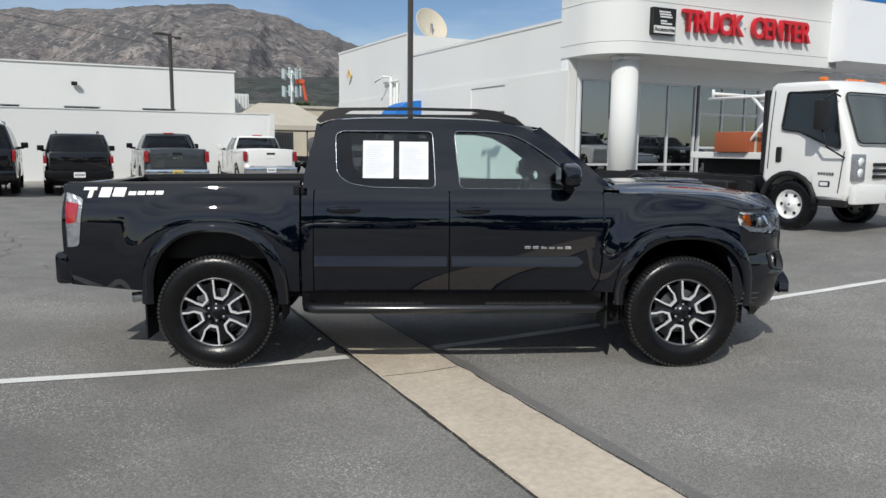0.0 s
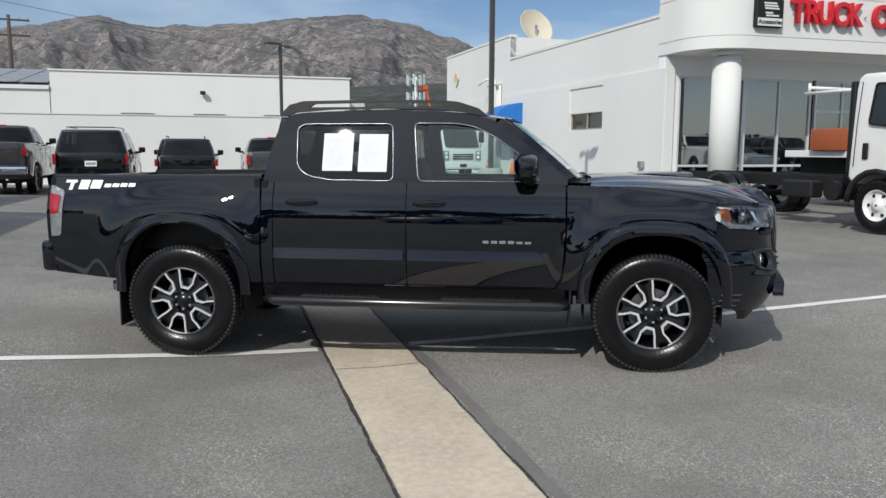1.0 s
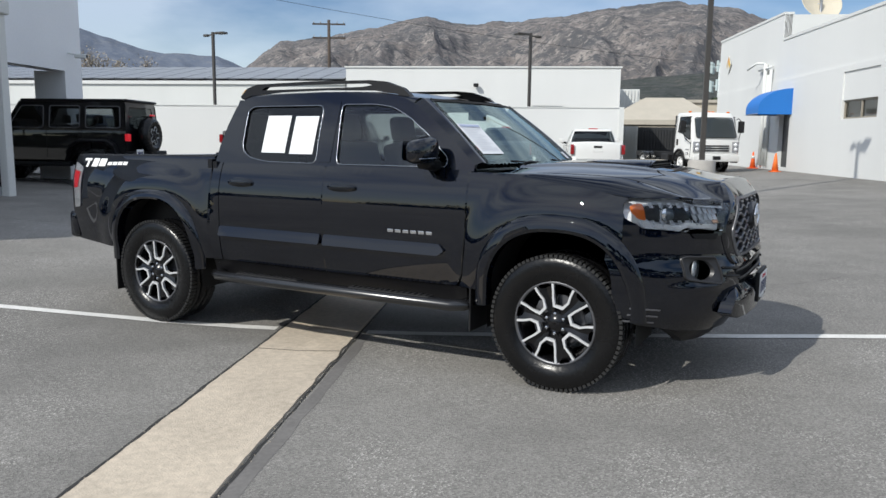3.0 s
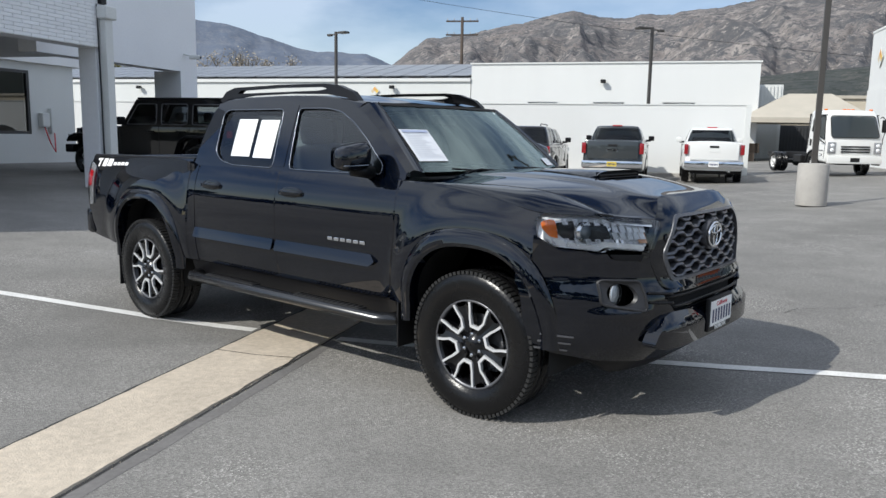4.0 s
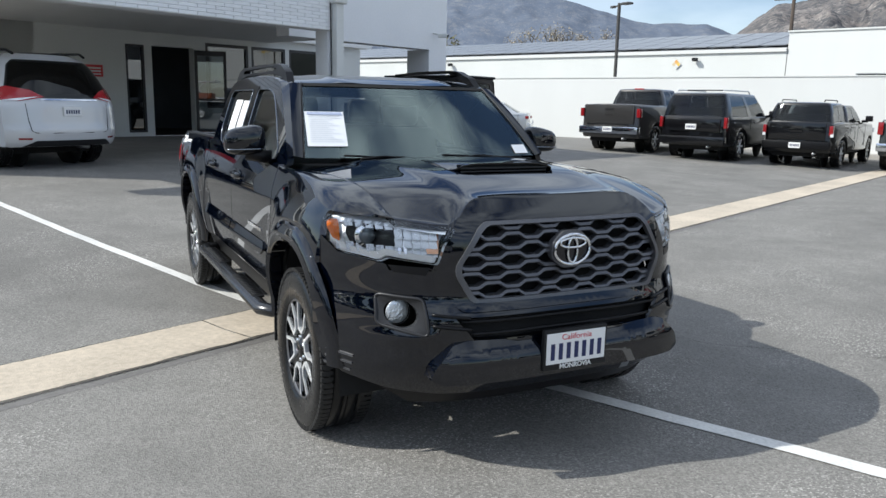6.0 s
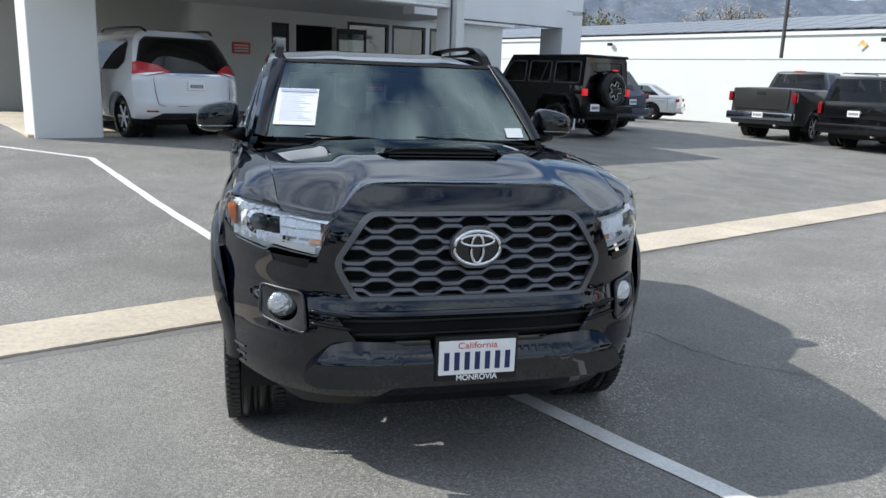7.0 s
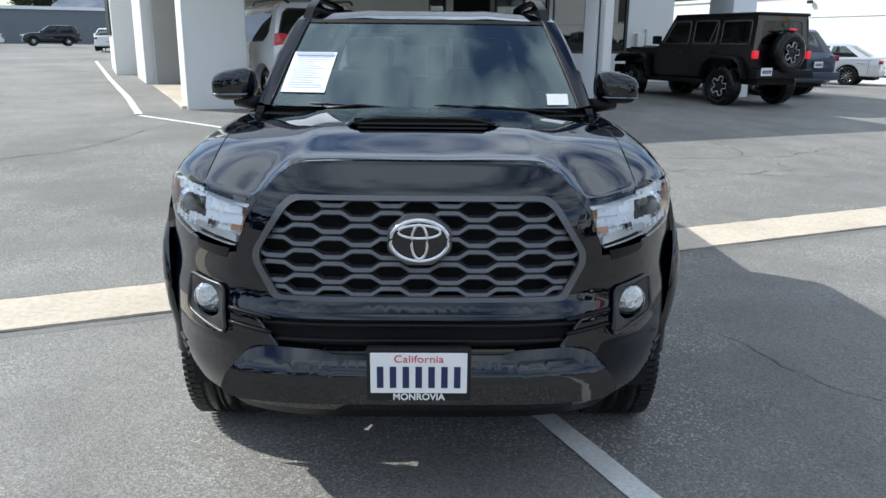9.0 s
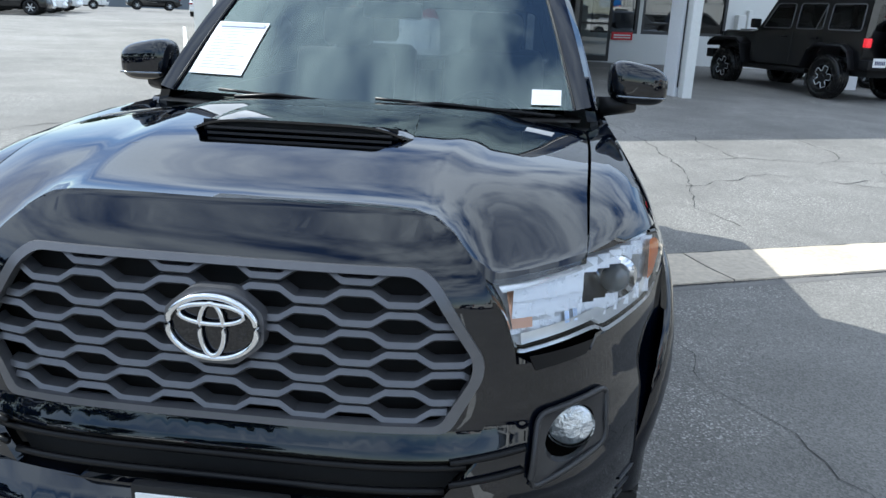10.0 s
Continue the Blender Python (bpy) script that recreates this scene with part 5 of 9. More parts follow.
def petals(w, rim_r, h, n, mat):
    """Gloss black spokes between open pockets, each pocket edged with a machined bright line."""
    def at(r, deg, y):
        return Vector((rim_r * r * math.cos(radians(deg)), y, rim_r * r * math.sin(radians(deg))))
    left = [(0.97, -14.5), (0.80, -15.0), (0.62, -18.0), (0.44, -11.0)]
    right = [(0.97, 14.5), (0.80, 14.0), (0.62, 14.0), (0.44, 11.0)]
    lo, hi = -h * 0.80, -h * 0.87
    for k in range(n):
        c, d = 360.0 * k / n + 18, 360.0 * (k + 1) / n + 18
        bm = bmesh.new()
        rows = []
        for (ra, aa), (rb, ab) in zip(right, left):
            rows.append([bm.verts.new(at(ra, c + aa, lo + 0.05)), bm.verts.new(at(ra, c + aa, lo)), bm.verts.new(at((ra + rb) / 2, (c + aa + d + ab) / 2, lo + 0.012)), bm.verts.new(at(rb, d + ab, lo)), bm.verts.new(at(rb, d + ab, lo + 0.05))])
        rows.append([bm.verts.new(at(0.22, q, lo + e)) for q, e in ((c + 20, 0.05), (c + 24, 0.004), (c + 30, 0.004), (c + 36, 0.004), (c + 40, 0.05))])
        for ra, rb in zip(rows, rows[1:]):
            for i in range(4):
                bm.faces.new((ra[i], ra[i + 1], rb[i + 1], rb[i]))
        bmesh.ops.recalc_face_normals(bm, faces=bm.faces[:])
        part("spoke", bm, M_RIMBLACK, w, "gloss black spoke", 20)
        bm = bmesh.new()
        path = left + right[::-1]
        ring = []
        for r, q in path:
            wid = 0.056 if r > 0.9 else 0.050
            sgn = -1 if q < 0 else 1
            dq = math.degrees(wid / r)
            a0 = at(r if r > 0.5 else r - 0.035, c + q + sgn * dq, hi)
            a1 = at(r if r > 0.5 else r + 0.02, c + q, hi)
            ring.append((bm.verts.new(a1 + Vector((0, 0.02, 0))), bm.verts.new(a1), bm.verts.new(a0), bm.verts.new(a0 + Vector((0, 0.02, 0)))))
        for ra, rb in zip(ring, ring[1:]):
            for i in range(3):
                bm.faces.new((ra[i], ra[i + 1], rb[i + 1], rb[i]))
        bmesh.ops.recalc_face_normals(bm, faces=bm.faces[:])
        part("pocket_edge", bm, mat, w, "machined bright edge", 15)
        bm = bmesh.new()
        m = (c + d) / 2
        bm.faces.new([bm.verts.new(at(r, m + q, hi)) for r, q in ((0.985, -8), (0.92, -7), (0.88, -4), (0.88, 4), (0.92, 7), (0.985, 8))])
        bmesh.ops.solidify(bm, geom=bm.faces[:], thickness=0.006)
        part("rim_notch", bm, mat, w, smooth=0)


def alloy(w, rim_r, h, spokes=6, split=True, mat=M_RIM, hub=0.035):
    """A rim barrel, brake disc and spokes on the outer (-y) face."""
    bm = bmesh.new()
    add_lathe(bm, [(rim_r * 0.99, -h * 0.80), (rim_r * 0.95, -h * 0.76), (rim_r * 0.92, -h * 0.5), (rim_r * 0.86, h * 0.3), (rim_r * 0.8, h * 0.6)], 48)
    part("barrel", bm, M_RIMBLACK, w)
    bm = bmesh.new()
    add_lathe(bm, [(rim_r * 1.02, -h * 0.79), (rim_r * 1.03, -h * 0.86), (rim_r * 0.985, -h * 0.88), (rim_r * 0.955, -h * 0.82)], 48)
    part("rim_lip", bm, M_GUN if split else mat, w)
    bm = bmesh.new()
    add_lathe(bm, [(rim_r * 0.66, -h * 0.28), (rim_r * 0.66, -h * 0.2), (0.02, -h * 0.2)], 32)
    bm2 = bmesh.new()
    add_lathe(bm, [(0.02, -h * 0.29), (rim_r * 0.66, -h * 0.29)], 32)
    bm2.free()
    part("brake_disc", bm, M_GUN, w)
    if split:
        petals(w, rim_r, h, spokes, mat)
    else:
        for k in range(spokes):
            bm = bmesh.new()
            rows = []
            for t, wid, dep in ((0.0, 0.030, -h * 0.80), (0.35, 0.027, -h * 0.86), (0.62, 0.030, -h * 0.88), (1.0, 0.040, -h * 0.85)):
                ang = radians(360 * k / spokes)
                c = Vector((math.cos(ang), 0, math.sin(ang)))
                p = Vector((-c.z, 0, c.x))
                ww = wid * (rim_r / 0.236)
                rows.append([bm.verts.new(c * (rim_r * (0.24 + 0.73 * t)) + p * q + Vector((0, dd, 0))) for q, dd in ((-ww * 1.4, dep + 0.03), (-ww, dep), (ww, dep), (ww * 1.4, dep + 0.03))])
            for ra, rb in zip(rows, rows[1:]):
                for i in range(3):
                    bm.faces.new((ra[i], ra[i + 1], rb[i + 1], rb[i]))
            bmesh.ops.recalc_face_normals(bm, faces=bm.faces[:])
            part("spoke", bm, mat, w, smooth=25)
    bm = bmesh.new()
    add_lathe(bm, [(0.005, -h * 0.86), (hub, -h * 0.86), (hub * 1.1, -h * 0.82), (rim_r * 0.33, -h * 0.74), (rim_r * 0.34, -h * 0.5)], 24)
    part("hub", bm, M_RIMBLACK, w)
    for k in range(6):
        t = 2 * math.pi * (k + 0.5) / 6
        bm = bmesh.new()
        c = (rim_r * 0.24 * math.cos(t), rim_r * 0.24 * math.sin(t))
        add_cyl(bm, (c[0], -h * 0.70, c[1]), (c[0], -h * 0.84, c[1]), 0.011, 0.009, 6)
        part("lug_nut", bm, M_CHROME, w)


# ---- the black pickup truck ----
XR, XF = -1.6175, 1.6175


def side_w(x, z):
    w = stab(z, [(0.30, 0.79), (0.43, 0.828), (0.52, 0.856), (0.62, 0.880), (0.70, 0.892), (0.80, 0.898), (0.92, 0.900), (1.00, 0.8985), (1.06, 0.8935), (1.12, 0.882), (1.18, 0.864), (1.24, 0.842), (1.28, 0.828)])
    # the swollen metal round each wheel arch
    for xc, rx, rz, amp in ((XR, 0.615, 0.700, 0.034), (XF, 0.590, 0.655, 0.046)):
        if abs(x - xc) < 0.8:
            d = (abs(x - xc) / rx) ** 2.4 + (abs(max(z, 0.45) - 0.45) / rz) ** 2.4
            w += amp * ease((1.20 - d ** (1 / 2.4)) / 0.36) * ease((1.27 - z) / 0.16)
    if x > 1.70:
        w -= 0.006 * ((x - 1.70) / 0.3) ** 2
    if x < -2.2:
        w -= 0.035 * ((-2.2 - x) / 0.45) ** 2
    return w


def nose_x(y, z):
    x0 = stab(z, [(0.28, 2.36), (0.40, 2.46), (0.50, 2.52), (0.60, 2.54), (0.72, 2.535), (0.80, 2.505), (0.92, 2.50), (1.05, 2.488), (1.10, 2.468), (1.14, 2.440), (1.17, 2.414), (1.20, 2.380)])
    a = tab(z, [(0.5, 0.46), (1.0, 0.47), (1.12, 0.48)])
    return x0 - a * (abs(y) / 0.9) ** 4.2


def bumper_x(y, z):
    """The nose with the ledge under the fog lamps."""
    e = min(1.0, max(0.0, (abs(y) - 0.56) / 0.10))
    ledge = 0.648 - 0.13 * max(0.0, abs(y) - 0.60)
    s2 = tab(z - ledge, [(-0.06, 0.0), (-0.014, 0.006), (0.0, 0.020), (0.016, 0.020), (0.035, 0.004), (0.05, 0.0)])
    return nose_x(y, z) + e * s2 * min(1.0, max(0.0, (0.86 - abs(y)) / 0.14))


def glass_y(x, z):
    t = (z - 1.235) / 0.48
    y = 0.838 - 0.145 * t - 0.02 * t * t
    if x > 0.5:
        y -= 0.03 * ((x - 0.5) / 0.55) ** 2
    return y


def hood_front(y):
    """Where the hood ends, above the grille and along the top of the headlamps: x and z."""
    a = abs(y)
    z = stab(a, [(0.0, 1.200), (0.37, 1.196), (0.43, 1.170), (0.49, 1.112), (0.53, 1.096), (0.70, 1.112), (0.87, 1.118)])
    return nose_x(y, z) - 0.004, z


def hood_z(x, y):
    fx, fz = hood_front(y)
    base = hood_crown(x, y)
    d = min(1.0, max(0.0, (fx - x) / 0.42))
    return fz + (base - fz) * (1 - (1 - d) ** 2.2)


def hood_crown(x, y):
    z = stab(x, [(1.05, 1.250), (1.15, 1.262), (1.3, 1.274), (1.5, 1.281), (1.7, 1.277), (1.9, 1.266), (2.1, 1.246), (2.25, 1.226), (2.36, 1.203), (2.42, 1.180), (2.46, 1.15)])
    a = abs(y)
    # a raised middle field between two soft creases that run back from the headlamps
    c = 0.50 - 0.10 * (x - 1.2)
    z += 0.013 * ease((c + 0.05 - a) / 0.10) * ease((2.42 - x) / 0.5) - 0.006
    z -= 0.050 * (a / 0.76) ** 2.6
    return z


def arch(xc, rx, rz, z0=0.45, n=26):
    pts = []
    for k in range(n + 1):
        t = math.pi * (1 - k / n)
        c, s = math.cos(t), math.sin(t)
        pts.append((xc + rx * math.copysign(abs(c) ** 0.8, c), z0 + rz * abs(s) ** 0.8))
    return pts


def both(parent, name, bm, mat, label="", smooth=35.0):
    """The part as built on the right, and its mirror image on the left."""
    o = bm.copy()
    for v in o.verts:
        v.co.y = -v.co.y
    bmesh.ops.reverse_faces(o, faces=o.faces[:])
    return part(name, bm, mat, parent, label, smooth), part(name, o, mat, parent, label, smooth)


def hero_truck():
    T = thing("pickup_truck", pose(0, 0.02, 0.0), "glossy black crew-cab pickup truck with black grille and alloy wheels", "pickup truck")
    R = lambda x, z: Vector((x, -side_w(x, z), z))
    # bed side
    a = arch(XR, 0.455, 0.535)
    o = [(-2.60, 0.575), (-2.30, 0.55)] + [(p[0], max(p[1], 0.54)) for p in a] + [(-1.058, 0.535), (-1.052, 1.272), (-1.8, 1.264), (-2.612, 1.252), (-2.635, 1.0), (-2.63, 0.7)]
    both(T, "bed_side", sheet(dense(o, 0.05), [], R, 0.035, (0, 0.03, 0), soft=True), M_BLACK)
    # bed rail cap
    bm = bmesh.new()
    rows = []
    for k in range(17):
        x = -2.61 + (1.56 * k / 16)
        z = 1.252 + 0.020 * k / 16
        y = side_w(x, z)
        rows.append([bm.verts.new(v) for v in ((x, -y - 0.002, z - 0.012), (x, -y + 0.012, z + 0.012), (x, -y + 0.10, z + 0.012), (x, -y + 0.105, z - 0.03))])
    for ra, rb in zip(rows, rows[1:]):
        for i in range(3):
            bm.faces.new((ra[i], ra[i + 1], rb[i + 1], rb[i]))
    bmesh.ops.recalc_face_normals(bm, faces=bm.faces[:])
    both(T, "bed_rail_cap", bm, M_SATIN, "satin black bed rail cap")
    bm = bmesh.new()
    add_box(bm, -2.56, -1.08, -0.745, -0.72, 0.78, 1.24)
    both(T, "bed_inner_wall", bm, M_SATIN, smooth=0)
    part("bed_floor", box(-2.56, -1.06, -0.74, 0.74, 0.74, 0.78), M_SATIN, T, smooth=0)
    part("bed_bulkhead", box(-1.09, -1.05, -0.86, 0.86, 0.6, 1.255), M_BLACK, T, smooth=0)
    bm = bmesh.new()
    add_tube(bm, [(-2.5, -0.70, 1.17), (-1.15, -0.70, 1.18)], 0.018, 6)
    both(T, "deck_rail", bm, M_STEEL)
    bm = box(-2.655, -2.585, -0.77, 0.77, 0.68, 1.25, 0.015, 2)
    part("tailgate", bm, M_BLACK, T)
    bm = bmesh.new()
    add_box(bm, -2.70, -2.58, -0.875, 0.875, 0.575, 0.80, 0.045, 3)
    add_box(bm, -2.81, -2.6, -0.62, 0.62, 0.58, 0.76, 0.04, 3)
    part("rear_bumper", bm, M_BLACK, T)
    # tail lamps
    bm = sheet(rounded([(-2.655, 0.83), (-2.52, 0.84), (-2.485, 1.16), (-2.60, 1.20), (-2.655, 1.19)], 0.03), [], lambda x, z: Vector((x, -side_w(x, z) - 0.006 + 0.05 * max(0, (-2.6 - x) / 0.055), z)), 0.03, (0, 0.04, 0))
    tl = both(T, "tail_lamp", bm, M_TAILR, "clear and red tail lamp")
    for s, t_ in ((-1, tl[0]), (1, tl[1])):
        bm = sheet(rounded([(-2.645, 0.985), (-2.535, 1.0), (-2.512, 1.125), (-2.635, 1.145)], 0.015), [], lambda x, z: Vector((x, s * (side_w(x, z) + 0.010 - 0.05 * max(0, (-2.6 - x) / 0.055)), z)), 0.03)
        part("red_lens", bm, M_REDLENS, t_)
        bm = sheet(rounded([(-2.652, 0.833), (-2.523, 0.843), (-2.488, 1.157), (-2.60, 1.197), (-2.652, 1.187)], 0.03), [], lambda x, z: Vector((x, s * (side_w(x, z) + 0.016 - 0.05 * max(0, (-2.6 - x) / 0.055)), z)), 0.03)
        part("lens", facing(bm, (-0.3, s, 0)), M_LENS, t_)
    # doors
    rd = [(-0.955, 0.535), (-0.032, 0.530), (-0.036, 1.232), (-0.948, 1.232), (-0.952, 1.0)]
    fd = [(-0.022, 0.530), (0.965, 0.535), (1.012, 0.62), (1.034, 0.9), (1.030, 1.232), (-0.026, 1.232)]
    doors = {}
    for nm, o in (("rear_door", rd), ("front_door", fd)):
        doors[nm] = both(T, nm, sheet(dense(rounded(o, 0.02, 3), 0.05), [], R, 0.06, (0, 0.03, 0), soft=True), M_BLACK)
    both(T, "cab_corner", sheet(dense([(-1.035, 0.535), (-0.962, 0.535), (-0.956, 1.232), (-1.035, 1.232)], 0.06), [], R, 0.06, (0, 0.03, 0)), M_BLACK)
    # fender
    a = [p for p in arch(XF, 0.455, 0.50) if p[0] <= 1.985]
    o = [(1.022, 0.60), (0.99, 0.535), (1.13, 0.535)] + [(p[0], max(p[1], 0.54)) for p in a] + [(1.985, 0.80), (1.985, 1.01), (1.974, 1.04), (1.974, 1.08), (1.995, 1.114), (1.93, 1.124), (1.85, 1.142), (1.7, 1.165), (1.4, 1.20), (1.045, 1.222), (1.045, 0.9), (1.042, 0.75)]
    both(T, "front_fender", sheet(dense(o, 0.05), [], R, 0.035, (0, 0.03, 0), soft=True), M_BLACK)
    # fender top up to the hood seam
    bm = bmesh.new()
    rows = []
    for k in range(24):
        x = 1.045 + 1.25 * k / 23
        zt = tab(x, [(1.045, 1.222), (1.4, 1.20), (1.7, 1.165), (1.85, 1.142), (1.985, 1.118), (2.2, 1.112)])
        ye = tab(x, [(1.0, 0.765), (1.4, 0.755), (1.7, 0.740), (1.9, 0.726), (2.05, 0.716), (2.295, 0.704)])
        yo = side_w(x, zt) if x < 1.96 else min(side_w(x, zt), 0.9 * (max(0.0, 2.468 - x) / 0.48) ** 0.238)
        p, q = Vector((x, -yo, zt)), Vector((x, -min(ye + 0.004, yo - 0.002), hood_z(x, ye) - 0.002))
        rise = min(1.0, (yo - ye) / 0.10)
        m = (p + q) / 2 + Vector((0, -0.016, 0.014)) * rise
        rows.append([bm.verts.new(v) for v in (p, p.lerp(m, 0.55) + Vector((0, -0.006, 0.004)), m, m.lerp(q, 0.5) + Vector((0, 0, 0.003)), q, q + Vector((0, 0, -0.03)))])
    for ra, rb in zip(rows, rows[1:]):
        for i in range(5):
            bm.faces.new((ra[i], ra[i + 1], rb[i + 1], rb[i]))
    bmesh.ops.recalc_face_normals(bm, faces=bm.faces[:])
    both(T, "fender_top", bm, M_BLACK)
    # flares
    for xc, rin, rout in ((XR, (0.415, 0.500), (0.500, 0.572)), (XF, (0.425, 0.465), (0.505, 0.560))):
        ai, ao = arch(xc, *rin), arch(xc, *rout)
        bm = bmesh.new()
        rows = []
        for p, q in zip(ai, ao):
            row = []
            for t, off in ((0.0, 0.020), (0.2, 0.032), (0.5, 0.028), (0.8, 0.018), (0.95, 0.008), (1.0, -0.004)):
                x, z = p[0] + (q[0] - p[0]) * t, p[1] + (q[1] - p[1]) * t
                yy = side_w(x, max(z, 0.53)) if x < 2.0 else side_w(2.0, max(z, 0.53)) - (x - 2.0) * 0.25
                row.append(bm.verts.new((x, -yy - off, z)))
            row.insert(0, bm.verts.new((p[0], -side_w(min(p[0], 2.0), max(p[1], 0.53)) + 0.05, p[1])))
            rows.append(row)
        for s in (0, -1):
            lo = []
            for v in rows[s]:
                lo.append(bm.verts.new((v.co.x, v.co.y + 0.01, 0.54 if xc < 0 else (0.535 if s == 0 else 0.47))))
            if s == 0:
                rows.insert(0, lo)
            else:
                rows.append(lo)
        for ra, rb in zip(rows, rows[1:]):
            for i in range(len(ra) - 1):
                bm.faces.new((ra[i], ra[i + 1], rb[i + 1], rb[i]))
        bmesh.ops.recalc_face_normals(bm, faces=bm.faces[:])
        both(T, "wheel_flare", bm, M_BLACK, "", 40)
        # wheel well liner
        bm = bmesh.new()
        rows = []
        for p in [(xc - rin[0] - 0.02, 0.3)] + arch(xc, rin[0] + 0.02, rin[1] + 0.02) + [(xc + rin[0] + 0.02, 0.3)]:
            rows.append([bm.verts.new((p[0], y, p[1])) for y in (-0.86, -0.5)])
        for ra, rb in zip(rows, rows[1:]):
            bm.faces.new((ra[0], ra[1], rb[1], rb[0]))
        bm.faces.new([r[1] for r in rows[1:-1]])
        both(T, "wheel_well", bm, M_UNDER)
    # rocker and step
    bm = sheet(dense(rect(-1.04, 1.04, 0.40, 0.532), 0.1), [], lambda x, z: Vector((x, -side_w(x, z) + 0.012, z)), 0.08, (0, 0.1, 0))
    both(T, "rocker", bm, M_SATIN)
    bm = bmesh.new()
    add_tube(bm, [(-1.0, -0.80, 0.43), (-0.985, -0.90, 0.425), (-0.93, -0.940, 0.425), (0.97, -0.940, 0.43), (1.03, -0.90, 0.43), (1.045, -0.80, 0.435)], 0.048, 20)
    for v in bm.verts:
        v.co.z = 0.428 + (v.co.z - 0.428) * 0.75
    steps = both(T, "side_step", bm, M_STEP, "black oval side step bar")
    for s, st in ((-1, steps[0]), (1, steps[1])):
        for x0, x1 in ((-0.75, -0.2), (0.22, 0.82)):
            bm = bmesh.new()
            add_box(bm, x0, x1, -0.960, -0.89, 0.452, 0.467, 0.006, 2)
            for k in range(14):
                xx = x0 + 0.03 + (x1 - x0 - 0.06) * k / 13
                add_box(bm, xx - 0.008, xx + 0.008, -0.952, -0.90, 0.467, 0.472)
            if s > 0:
                for v in bm.verts:
                    v.co.y = -v.co.y
                bmesh.ops.reverse_faces(bm, faces=bm.faces[:])
            part("step_pad", bm, M_BLACKP, st, "ribbed rubber step pad", 20)
    # side moulding
    bm = sheet(dense(rounded([(-0.95, 0.715), (-0.045, 0.715), (-0.045, 0.785), (-0.95, 0.785)], 0.012, 3), 0.08), [], lambda x, z: Vector((x, -side_w(x, z) - 0.006 - 0.36 * (0.785 - z), z)), (0.1, 0.012), (0, 0.016, 0))
    both(T, "door_moulding", bm, M_BLACK)
    bm = sheet(dense(rounded([(-0.015, 0.715), (0.86, 0.715), (0.90, 0.745), (0.86, 0.785), (-0.015, 0.785)], 0.012, 3), 0.08), [], lambda x, z: Vector((x, -side_w(x, z) - 0.006 - 0.36 * (0.785 - z), z)), (0.1, 0.012), (0, 0.016, 0))
    both(T, "door_moulding", bm, M_BLACK)
    # door handles
    for nm, x0 in (("rear_door", -0.75), ("front_door", 0.13)):
        for s, d in ((-1, doors[nm][0]), (1, doors[nm][1])):
            w = side_w(x0, 1.095)
            bm = bmesh.new()
            bmesh.ops.create_uvsphere(bm, u_segments=20, v_segments=10, radius=1.0, matrix=pose(x0, s * w, 1.095) @ Matrix.Diagonal((0.118, 0.006, 0.040, 1)))
            part("handle_cup", bm, M_BLACK, d, smooth=60)
            bm = bmesh.new()
            bmesh.ops.create_uvsphere(bm, u_segments=24, v_segments=12, radius=1.0)
            for v in bm.verts:
                q = [math.copysign(abs(c) ** 0.6, c) for c in v.co]
                v.co = (x0 + 0.112 * q[0], s * (w + 0.020 + 0.016 * q[1] * s - 0.014 * q[0] ** 4), 1.098 + 0.019 * q[2])
            h = part("door_handle", bm, M_BLACK, d, "black pull handle")
    # cab upper sides
    outer = [(-1.035, 1.225), (1.045, 1.225), (1.045, 1.262), (0.90, 1.395), (0.74, 1.52), (0.60, 1.615), (0.50, 1.665), (0.40, 1.692), (0.15, 1.712), (-0.2, 1.718), (-0.6, 1.712), (-0.82, 1.698), (-0.90, 1.675), (-0.945, 1.62), (-0.985, 1.50), (-1.018, 1.36)]
    rg = rounded([(-0.815, 1.60), (-0.80, 1.335), (-0.72, 1.275), (-0.56, 1.248), (-0.125, 1.245), (-0.145, 1.632), (-0.77, 1.630)], 0.045, 4)
    fg = rounded([(0.045, 1.245), (0.86, 1.245), (0.865, 1.30), (0.70, 1.445), (0.55, 1.548), (0.42, 1.612), (0.28, 1.634), (0.005, 1.636)], 0.04, 4)
    G = lambda x, z: Vector((x, -glass_y(x, z), z))
    both(T, "cab_side", sheet(dense(outer, 0.06), [dense(rg, 0.05), dense(fg, 0.05)], G, 0.07, (0, 0.035, 0)), M_BLACK)
    Gi = lambda x, z: Vector((x, -glass_y(x, z) + 0.012, z))
    both(T, "rear_door_glass", sheet(dense(rg, 0.06), [], Gi, 0.1), M_GLASS_T, "dark tinted side window")
    both(T, "front_door_glass", sheet(dense(fg, 0.06), [], Gi, 0.1), M_GLASS_F, "clear side window")
    for lp in (rg, fg):
        bm = bmesh.new()
        add_tube(bm, [Vector((x, -glass_y(x, z) - 0.001, z)) for x, z in dense(lp, 0.04)], 0.0036, 6, True)
        both(T, "window_trim", bm, M_TRIM, "thin bright window surround")
    bm = sheet(rounded([(-0.12, 1.255), (-0.008, 1.255), (-0.008, 1.66), (-0.135, 1.655)], 0.012), [], lambda x, z: Vector((x, -glass_y(x, z) - 0.003, z)), 0.08)
    both(T, "pillar_cover", bm, M_BLACK)
